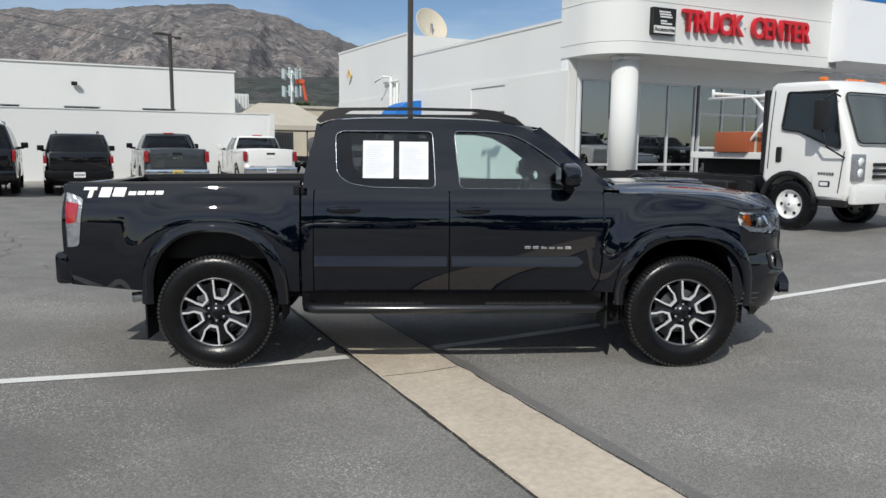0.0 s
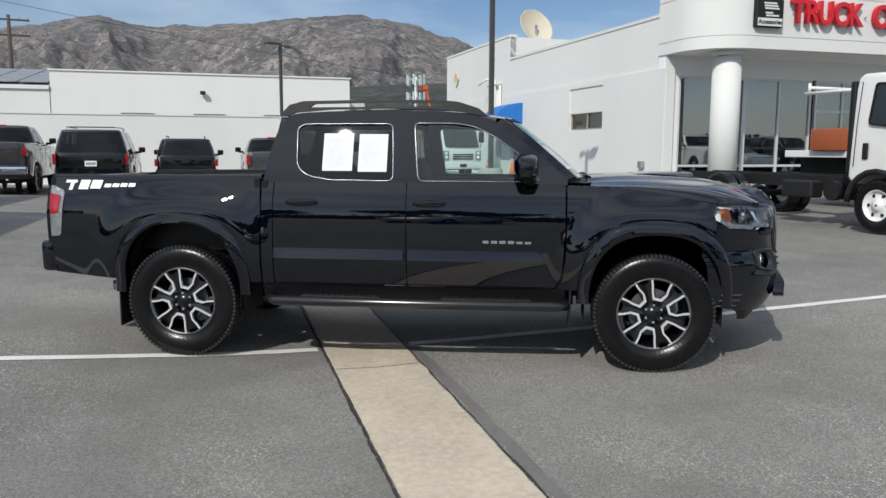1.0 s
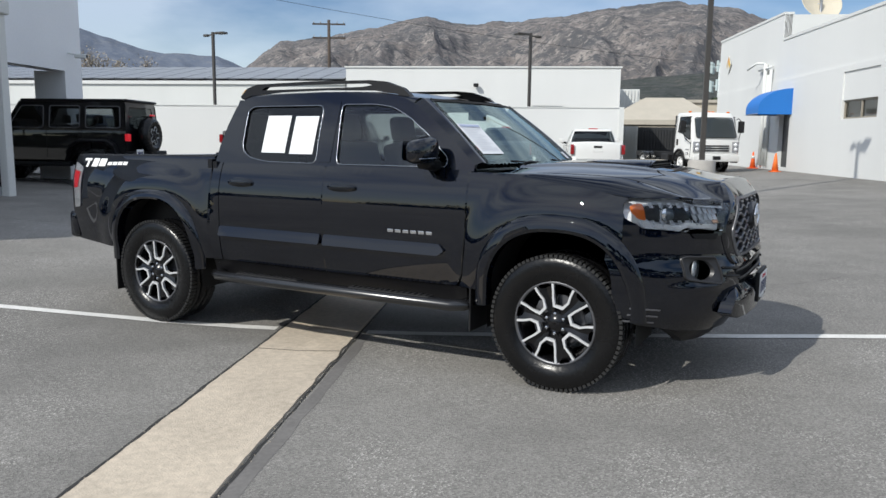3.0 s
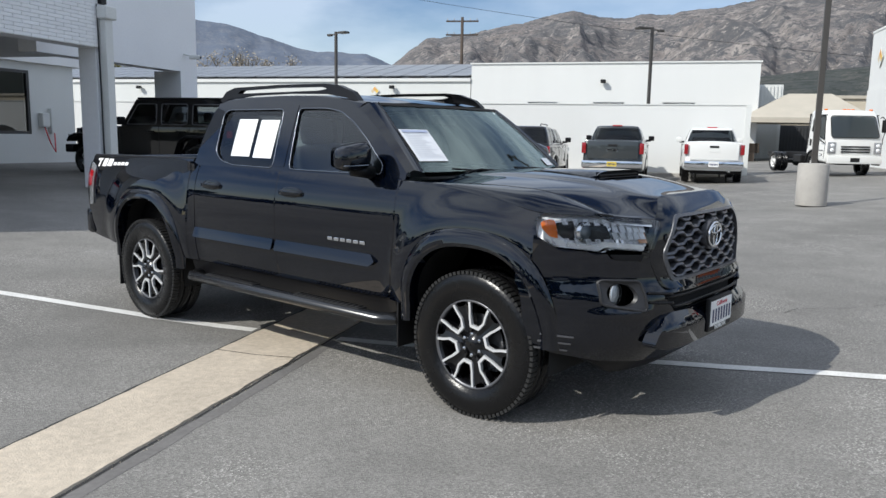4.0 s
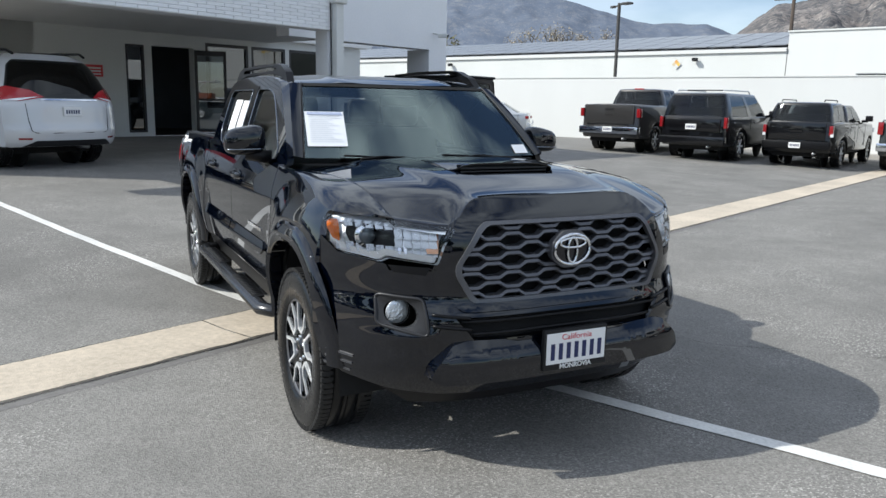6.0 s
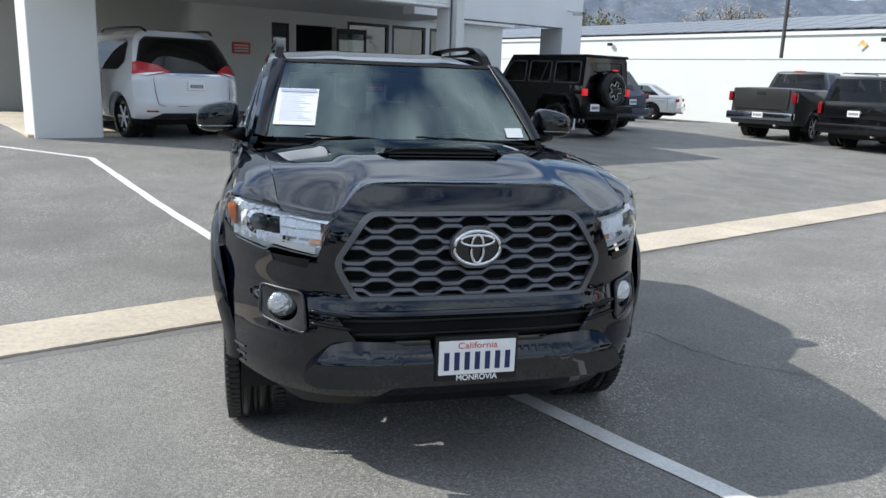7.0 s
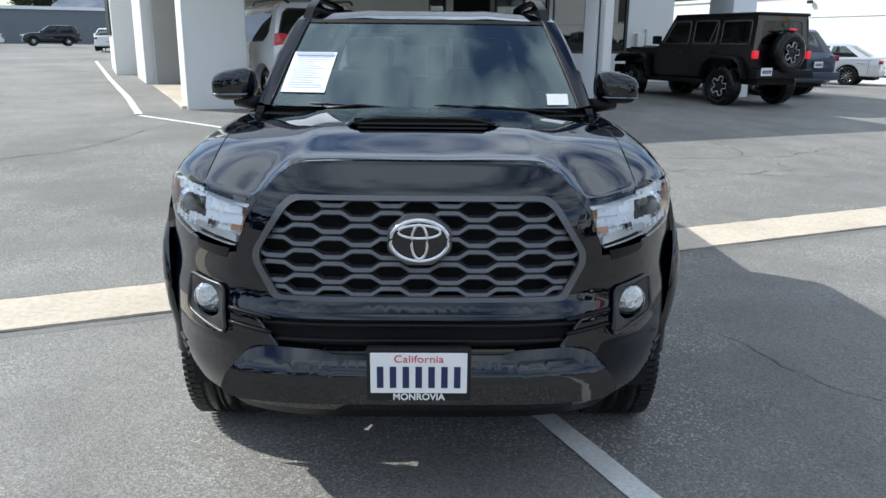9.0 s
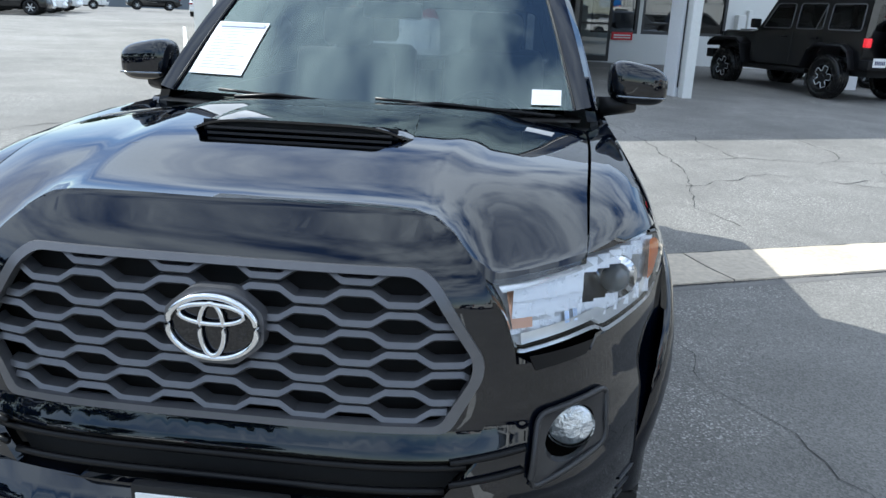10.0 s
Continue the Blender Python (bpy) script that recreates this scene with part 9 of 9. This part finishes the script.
    for k in range(6):
        part("character_bar", box(-0.949, -0.945, -0.115 + 0.042 * k, -0.09 + 0.042 * k, 0.89, 0.95), M_PLATEINK, plate, smooth=0)
    for s in (-1, 1):
        bm = bmesh.new()
        add_tube(bm, [(-0.40, s * 0.62, 1.83), (-0.25, s * 0.64, 1.89), (0.4, s * 0.65, 1.905), (1.2, s * 0.64, 1.89), (1.35, s * 0.62, 1.84)], 0.022, 6)
        part("roof_rail", bm, M_BLACKP, VAN)


van_shell()
# cars far off beyond the service building
FAR = "cars in the far lot"
c0 = vehicle("sport_utility_vehicle", at_lot(-76.0, -3.6, -82), "dark SUV in the distant lot", "SUV", P_BLACKBG, 2.85, 1.0, 0.95, 0.97, 0.38,
             [(-1.0, 0.55), (-1.0, 1.0), (-0.95, 1.16), (2.3, 1.12), (3.2, 1.06), (3.7, 0.92), (3.8, 0.6)], (-0.9, 2.35, -0.6, 1.5, 1.12, 1.74, 0.9, 0.7), 0.36, {"lamp": (0.9, 1.15, 0.2)}, group=FAR)
c1 = vehicle("sedan", LOT @ pose(-66.0, -9.0, 0.95, 0, 0, -84), "white sedan in the distant lot", "sedan", P_WHITE, 2.8, 1.05, 0.95, 0.91, 0.33,
             [(-1.05, 0.5), (-1.05, 0.9), (-0.5, 1.0), (2.1, 0.94), (3.2, 0.85), (3.65, 0.7), (3.72, 0.5)], (-0.7, 2.15, 0.05, 1.2, 0.95, 1.42, 0.85, 0.6), 0.3, {"lamp": (0.75, 0.9, 0.3)}, group=FAR)
for k in range(6):
    a_ = -44.0 - 2.85 * k
    copy_thing(c0 if k % 3 == 0 else c1, at_lot(a_, -12.3 - 0.2 * (k % 2), 90))
copy_thing(c1, LOT @ pose(-52.0, -0.6, 0.82, 0, 0, 175))
for k, (cc, a, b, t) in enumerate(((c1, -67.5, -15.5, 95), (c0, -58.0, -16.5, 172), (c1, -58.5, -19.6, 174), (c0, -59.0, -22.6, 172), (c1, -59.5, -25.6, 170), (c1, -69.0, -20.5, 92), (c0, -70.0, -26.0, 94), (c1, -60.0, -28.8, 174), (c0, -71.0, -33.0, 95))):
    copy_thing(cc, LOT @ pose(a, b, 0.95, 0, 0, t))


# ---- cab-over work trucks ----
def cabover(m, label, bed):
    V = thing("cabover_truck", m, label, "truck", "cab-over trucks")
    # cab: origin under the front axle, x ahead
    out = [(-0.50, 0.80), (-0.46, 0.74)] + [(0.46 * math.cos(math.pi * (1 - k / 10)), 0.42 + 0.46 * math.sin(math.pi * k / 10) + 0.0) for k in range(2, 9)] + [(0.40, 0.78), (0.48, 0.50), (1.02, 0.50), (1.08, 0.60), (1.08, 1.22), (1.03, 1.42), (0.72, 2.16), (0.62, 2.27), (0.50, 2.30), (-0.40, 2.32), (-0.49, 2.26), (-0.51, 2.1)]
    hw = 0.98

    def shp(c):
        k = 1 - 0.10 * max(0.0, (c.z - 1.3) / 1.0)
        n = 0.10 * (c.y / hw) ** 2 if c.x > 0.5 else 0
        return Vector((c.x - n, c.y * k, c.z + (0.03 * (1 - (c.y / hw) ** 2) if c.z > 2.2 else 0)))
    part("cab", body_prism(out, hw, 0.06, shp), P_WHITE, V, smooth=40)
    sy = lambda z: hw * (1 - 0.10 * max(0.0, (z - 1.3) / 1.0)) + 0.006
    for s in (-1, 1):
        f = lambda x, z: Vector((x, s * sy(z), z))
        win = rounded([(-0.20, 1.58), (0.12, 1.54), (0.55, 1.36), (0.84, 1.28), (0.64, 2.12), (-0.16, 2.16)], 0.05, 3)
        part("side_window", facing(sheet(win, [], f, 0.3), (0, s, 0)), M_GLASS_BG, V)
        bm = bmesh.new()
        add_tube(bm, [Vector((x, s * (sy(z) + 0.004), z)) for x, z in win], 0.016, 6, True)
        part("window_seal", bm, M_BLACKP, V)
        for p, q in (((-0.40, 0.95), (-0.40, 2.2)), ((0.90, 1.24), (0.84, 0.62)),):
            bm = bmesh.new()
            add_tube(bm, [Vector((x, s * (sy(z) + 0.001), z)) for x, z in (p, ((p[0] + q[0]) / 2, (p[1] + q[1]) / 2), q)], 0.007, 5)
            part("door_seam", bm, M_UNDER, V)
        part("door_handle", box(-0.26, -0.16, s * sy(1.1) - 0.015, s * sy(1.1) + 0.02, 1.06, 1.30, 0.015), M_BLACKP, V)
        bm = bmesh.new()
        add_box(bm, 0.58, 0.72, s * 1.22 - 0.11, s * 1.22 + 0.11, 1.55, 2.0, 0.04, 2)
        mm = part("wing_mirror", bm, M_BLACKP, V, "tall black wing mirror")
        for bend in ([(0.66, s * 1.2, 2.0), (0.70, s * 1.05, 2.1), (0.75, s * 0.95, 2.05)], [(0.66, s * 1.2, 1.55), (0.70, s * 1.12, 1.30), (0.92, s * 1.0, 1.14)]):
            bm = bmesh.new()
            add_tube(bm, bend, 0.015, 6)
            part("mirror_arm", bm, M_BLACKP, mm)
        bm = bmesh.new()
        add_box(bm, 0.86, 1.055, s * 0.80 - 0.14, s * 0.80 + 0.13, 0.80, 1.20, 0.02, 2)
        lamp = part("headlamp", bm, M_TAILR, V)
        for zz in (0.92, 1.08):
            bm = bmesh.new()
            add_cyl(bm, (1.02, s * 0.80, zz), (1.064, s * 0.80, zz), 0.075, 0.066, 20)
            add_cyl(bm, (0.92, s * 0.90, zz), (0.92, s * 0.937, zz), 0.06, 0.052, 20)
            part("bulb", bm, M_SILVERR, lamp)
        bm = bmesh.new()
        add_box(bm, 0.52, 0.70, s * 0.98 - 0.015, s * 0.98 + 0.012, 0.70, 0.79, 0.012)
        lamp = part("step_lamp", bm, M_BLACKP, V)
        part("lens", box(0.545, 0.675, s * 0.994 - 0.004, s * 0.994 + 0.004, 0.715, 0.775, 0.006), M_SILVERR, lamp)
        bm = bmesh.new()
        add_box(bm, -0.02, 0.66, s * sy(2.14) - 0.01, s * sy(2.14) + 0.05, 2.13, 2.165, 0.012)
        part("rain_visor", bm, M_BLACKP, V)
        for k in range(6):
            part("model_mark", box(0.50 + 0.045 * k, 0.53 + 0.045 * k, s * (sy(0.9) + 0.001) - 0.003, s * (sy(0.9) + 0.001) + 0.003, 0.885, 0.92), M_GUN, V, smooth=0)
        part("sill_step", box(0.50, 0.98, s * 0.93 - 0.03, s * 0.93 + 0.03, 0.40, 0.50, 0.015), M_BLACKP, V, "black cab step")
        bm = bmesh.new()
        add_tube(bm, [(0.47 * math.cos(math.pi * k / 10), s * 0.985, 0.42 + 0.47 * math.sin(math.pi * k / 10)) for k in range(11)], 0.045, 6)
        part("wheel_arch", bm, M_BLACKP, V, "black rubber wheel arch")
        for xc, yy in ((0.0, 0.84),) + (((-3.35, 0.86), (-3.35, 0.60))):
            w, rr, h = wheel(V, xc, s * yy, 0.39, 0.22, "", s, rim_r=0.225)
            bm = bmesh.new()
            dish = -0.5 if xc > -1 else 0.4
            add_lathe(bm, [(0.02, -h * 0.9), (0.075, -h * 0.9), (0.085, -h * 0.55), (0.15, -h * (0.55 if xc > -1 else -0.1)), (0.19, -h * 0.4), (0.215, -h * 0.75), (0.228, -h * 0.92), (0.235, -h * 0.86)], 32)
            part("rim", bm, M_STEELW, w)
            for k in range(6):
                t = 2 * math.pi * k / 6
                bm = bmesh.new()
                bmesh.ops.create_uvsphere(bm, u_segments=10, v_segments=6, radius=1, matrix=pose(0.155 * math.cos(t), -h * 0.50, 0.155 * math.sin(t), 0, 0, 0) @ Matrix.Diagonal((0.028, 0.02, 0.028, 1)))
                part("hand_hole", bm, M_UNDER, w)
    wsq = rounded([(-0.84, 1.36), (0.84, 1.36), (0.78, 2.12), (-0.78, 2.12)], 0.10, 4)
    fx = lambda y, z: Vector((1.045 - (z - 1.42) * 0.42 - 0.10 * (y / hw) ** 2 + 0.018, y, z))
    part("windshield", sheet(dense(wsq, 0.1), [], fx, 0.15), M_GLASS_BG, V)
    bm = bmesh.new()
    add_tube(bm, [fx(y, z) + Vector((0.004, 0, 0)) for y, z in dense(wsq, 0.08)], 0.014, 6, True)
    part("windshield_seal", bm, M_BLACKP, V)
    bm = bmesh.new()
    add_box(bm, 0.98, 1.10, -0.95, 0.95, 0.45, 0.74, 0.04, 2)
    part("front_bumper", bm, P_WHITE, V)
    for k in range(3):
        part("grille_slot", box(1.06, 1.092, -0.5, 0.5, 0.84 + 0.09 * k, 0.89 + 0.09 * k), M_BLACKP, V, smooth=0)
    part("licence_bracket", box(1.10, 1.112, -0.16, 0.16, 0.52, 0.66), M_BLACKP, V, smooth=0)
    for y in (-0.8, -0.15, 0.0, 0.15, 0.8):
        bm = bmesh.new()
        add_box(bm, 0.30, 0.42, y - 0.05, y + 0.05, 2.31, 2.37, 0.02)
        part("marker_lamp", bm, M_AMBER, V)
    for s in (-1, 1):
        part("frame_rail", box(-5.1, 0.6, s * 0.42 - 0.04, s * 0.42 + 0.04, 0.58, 0.78), M_BLACKP, V, smooth=0)
    for x in (-1.4, -2.4, -3.0, -3.9, -5.0):
        part("cross_member", box(x - 0.05, x + 0.05, -0.4, 0.4, 0.62, 0.76), M_BLACKP, V, smooth=0)
    bm = bmesh.new()
    add_cyl(bm, (-3.35, -0.6, 0.39), (-3.35, 0.6, 0.39), 0.06, 0.06, 10)
    bmesh.ops.create_uvsphere(bm, u_segments=12, v_segments=8, radius=0.17, matrix=Matrix.Translation((-3.35, 0, 0.39)))
    part("rear_axle", bm, M_UNDER, V)
    part("engine", box(-1.2, 0.6, -0.35, 0.35, 0.4, 0.8), M_UNDER, V, smooth=0)
    bm = bmesh.new()
    add_cyl(bm, (-1.1, -0.62, 0.55), (-1.1, -0.50, 0.55), 0.16, 0.16, 16)
    add_box(bm, -2.0, -1.35, -0.78, -0.50, 0.42, 0.70, 0.03)
    part("side_tank", bm, M_BLACKP, V)
    part("cab_back_guard", box(-0.62, -0.52, -0.9, 0.9, 0.85, 2.22, 0.02), M_BLACKP, V)
    return V


ISU = cabover(LOT @ pose(8.60, 3.15, ground_lot(8.60, 3.15), 0, 0, -86), "white cab-over chassis truck with bare black frame", True)
BOX = cabover(LOT @ pose(8.1, 25.6, ground_lot(8.1, 25.6), 0, 0, -74), "white cab-over truck beside the showroom wall", False)

# a service body with ladder rack and toolbox stands beyond the chassis truck
root = thing("service_truck_rack", LOT @ pose(10.8, 6.6, ground_lot(10.8, 6.6), 0, 0, -86), "white steel service flatbed with ladder rack", "truck bed")
part("deck", box(-1.0, 1.2, -0.9, 0.9, 0.98, 1.12, 0.01), P_WHITE, root, smooth=0)
part("headboard", box(1.0, 1.15, -0.9, 0.9, 1.12, 1.75, 0.01), P_WHITE, root, smooth=0)
part("subframe", box(-1.0, 1.2, -0.45, 0.45, 0.3, 0.98), M_UNDER, root, smooth=0)
for s in (-1, 1):
    bm = bmesh.new()
    add_tube(bm, [(1.0, s * 0.85, 1.1), (0.85, s * 0.85, 1.9), (0.5, s * 0.85, 2.25)], 0.035, 8)
    add_tube(bm, [(0.3, s * 0.85, 1.12), (0.85, s * 0.85, 1.75)], 0.03, 8)
    add_tube(bm, [(-0.6, s * 0.85, 2.25), (1.15, s * 0.85, 2.25)], 0.035, 8)
    add_tube(bm, [(-0.5, s * 0.85, 2.25), (-0.5, s * 0.85, 2.45)], 0.03, 8)
    part("rack_side", bm, P_WHITE, root)
bm = bmesh.new()
add_tube(bm, [(-0.5, -0.85, 2.36), (-0.5, 0.85, 2.36)], 0.035, 8)
part("rack_bar", bm, P_WHITE, root)
root = thing("tool_chest", LOT @ pose(10.55, 6.5, ground_lot(10.8, 6.6) + 1.12, 0, 0, -86), "orange-brown chest strapped on the flatbed", "chest")
M_CHEST = surface("orange_brown_chest", (0.33, 0.085, 0.03), 0.5, vary=0.2)
part("body", box(-0.35, 0.45, -0.75, 0.75, 0.0, 0.42, 0.02, 2), M_CHEST, root)
for y in (-0.45, 0.45):
    part("strap", box(-0.36, 0.46, y - 0.03, y + 0.03, 0.0, 0.43), M_CANVAS, root, smooth=0)


# ---- trees, far buildings, the south side ----
def leaf_material(name, c):
    m = surface(name, c, 0.7, vary=0.35, big=1.5, small=9, spec=0.3)
    return m


M_LEAF = leaf_material("green_leaves", (0.055, 0.075, 0.035))
M_LEAF2 = leaf_material("yellow_green_leaves", (0.15, 0.14, 0.05))
M_BARK = surface("bark", (0.20, 0.175, 0.145), 0.95, vary=0.3, big=5, small=40, bump=0.4)


def tree(m, label, h, spread, leaves, mat, seed, size=0.16, bare=0.0):
    rr = random.Random(seed)
    root = thing("tree", m, label, "tree", "trees")
    bm = bmesh.new()
    tips = []
    trunk_h = h * 0.38
    add_tube(bm, [(0, 0, -0.1), (0.05, 0, trunk_h * 0.5), (0, 0.05, trunk_h)], [h * 0.03, h * 0.024, h * 0.02], 8)

    def limb(p, d, ln, r, depth):
        q = p + d * ln
        mid = p + d * ln * 0.5 + Vector((rr.uniform(-1, 1), rr.uniform(-1, 1), 0)) * ln * 0.06
        add_tube(bm, [p, mid, q], [r, r * 0.8, r * 0.55], 5)
        tips.append((q, ln))
        tips.append((mid, ln))
        if depth:
            for _ in range(3):
                e = (d + Vector((rr.uniform(-1, 1), rr.uniform(-1, 1), rr.uniform(-0.3, 0.7))) * 0.75).normalized()
                limb(q, e, ln * rr.uniform(0.55, 0.75), r * 0.55, depth - 1)
    for k in range(6):
        t = 2 * math.pi * k / 6 + rr.uniform(-0.3, 0.3)
        limb(Vector((0, 0, trunk_h * rr.uniform(0.75, 1.0))), Vector((math.cos(t) * spread, math.sin(t) * spread, rr.uniform(0.7, 1.4))).normalized(), h * 0.24, h * 0.012, 2)
    part("trunk", bm, M_BARK, root)
    me = bpy.data.meshes.new("crown")
    vs, fs = [], []
    for _ in range(leaves):
        p, ln = tips[rr.randrange(len(tips))]
        c = p + Vector((rr.gauss(0, 1), rr.gauss(0, 1), rr.gauss(0, 0.8))) * ln * 0.30
        u = Vector((rr.uniform(-1, 1), rr.uniform(-1, 1), rr.uniform(-1, 1))).normalized()
        w = u.orthogonal().normalized()
        s = size * rr.uniform(0.6, 1.4)
        i = len(vs)
        vs += [tuple(c - u * s), tuple(c + w * s * 0.5), tuple(c + u * s), tuple(c - w * s * 0.5)]
        fs.append((i, i + 1, i + 2, i + 3))
    me.from_pydata(vs, [], fs)
    me.materials.append(mat)
    cr = new("crown", me)
    cr.parent = root
    return root


tree(LOT @ pose(-48, 77, 0), "bare pale winter tree behind the warehouse", 14.0, 0.8, 700, leaf_material("pale_twigs", (0.40, 0.35, 0.27)), 3, 0.13)
tree(LOT @ pose(-44, 79, 0), "bare pale winter tree behind the warehouse", 13.0, 0.8, 500, leaf_material("grey_twigs", (0.34, 0.31, 0.27)), 5, 0.13)
tree(LOT @ pose(-60, 69, 0), "yellowing tree behind the warehouse", 12.0, 0.8, 1100, M_LEAF2, 4, 0.18)
tree(LOT @ pose(-88, -14, 0.8), "small round green tree in the far lot", 7, 0.9, 5000, M_LEAF, 6, 0.22)
tree(LOT @ pose(-118, -9, 0.8), "green street tree in the far lot", 9, 0.7, 5000, M_LEAF, 7, 0.22)
tree(LOT @ pose(30, 110, 0), "dark green conifer-like tree behind the tan building", 9, 0.5, 4000, M_LEAF, 8, 0.3)
s0 = tree(LOT @ pose(6, -34, 0.3), "dark green tree on the south edge", 8, 0.9, 5000, M_LEAF, 11, 0.26)
for a, b, k in ((-9, -36, 1.15), (17, -33, 0.9), (-24, -38, 1.2), (27, -36, 1.1), (-1, -39, 1.3), (12, -40, 1.25), (-16, -33, 0.85), (38, -34, 1.1), (-33, -34, 0.9)):
    copy_thing(s0, LOT @ pose(a, b, 0.3, 0, 0, a * 37) @ Matrix.Diagonal((k, k, k, 1)))
bm = bmesh.new()
rr = random.Random(31)
for i in range(9000):
    a, z = rr.uniform(-45, 50), 0.3 + abs(rr.gauss(0, 1)) * 1.1
    c = Vector((a, -29 + rr.gauss(0, 0.7), min(z, 3.0)))
    u = Vector((rr.uniform(-1, 1), rr.uniform(-1, 1), rr.uniform(-1, 1))).normalized() * 0.28
    w = u.orthogonal() * 0.6
    bm.faces.new([bm.verts.new(v) for v in (c - u, c + w, c + u, c - w)])
ob = link_bm("hedge", bm, M_LEAF, None, 0)
ob.matrix_world = LOT
tagged(ob, "long dark green hedge along the south edge", "hedge", kind="stuff")
# unseen wall, added to close the south side in paint and glass reflections
root = thing("south_building", LOT, "plain grey backdrop wall added out of view beyond the hedge", "building", kind="structure")
part("wall", box(-60, 60, -52, -51, 0, 3.4), surface("backdrop_grey", (0.28, 0.28, 0.27), 0.9), root, smooth=0)
root = thing("far_building", LOT, "long grey building beyond the far lot", "building", kind="structure")
part("wall", box(-112, -110, -60, 12, 0, 5.2), surface("blue_grey_wall", (0.16, 0.18, 0.20), 0.8), root, smooth=0)
part("roof_edge", box(-112.2, -109.8, -60, 12, 5.2, 5.6), M_GREYWHITE, root, smooth=0)
for V, a, b, turn, words in ((PICK_C, 20.0, 2.7, 96, "white mid-size pickup parked on the open lot"), (SED, 23.0, 1.8, 94, "white sedan parked on the open lot"), (TOP, 26.5, 1.0, 92, "black pickup with camper shell on the open lot")):
    tagged(copy_thing(V, at_lot(a, b, turn)), words, group="cars on the open lot")
copy_thing(PICK_C, at_lot(15.0, -14.0, -80))
copy_thing(PICK_C, at_lot(2.0, -16.0, -86))
copy_thing(c0, at_lot(6.0, -16.0, 92))
copy_thing(SED, at_lot(10.0, -15.5, -90))
copy_thing(c0, at_lot(-4.0, -16.5, -88))
copy_thing(c1, at_lot(-8.0, -16.0, 90))


# ---- white painted brick courses of the canopy fascia ----
def brick_courses():
    f = next(o for o in SERVICE.children if o.name.startswith("fascia_core"))
    bw, bh, gap = 0.37, 0.0663, 0.004
    me = None
    n = 0
    rows = 14
    for r in range(rows):
        z = 2.995 + r * bh
        b = 0.0 + (0.5 * bw if r % 2 else 0.0)
        while b + bw < 7.46:
            if me is None:
                bm = box(0, 0.035, gap / 2, bw - gap / 2, gap / 2, bh - gap / 2, 0.004)
                ob = part("brick", bm, M_BRICK, f, smooth=0)
                me = ob.data
            else:
                ob = new("brick", me)
                ob.parent = f
            ob.location = (-8.382, b, z)
            n += 1
            b += bw
    return n


brick_courses()
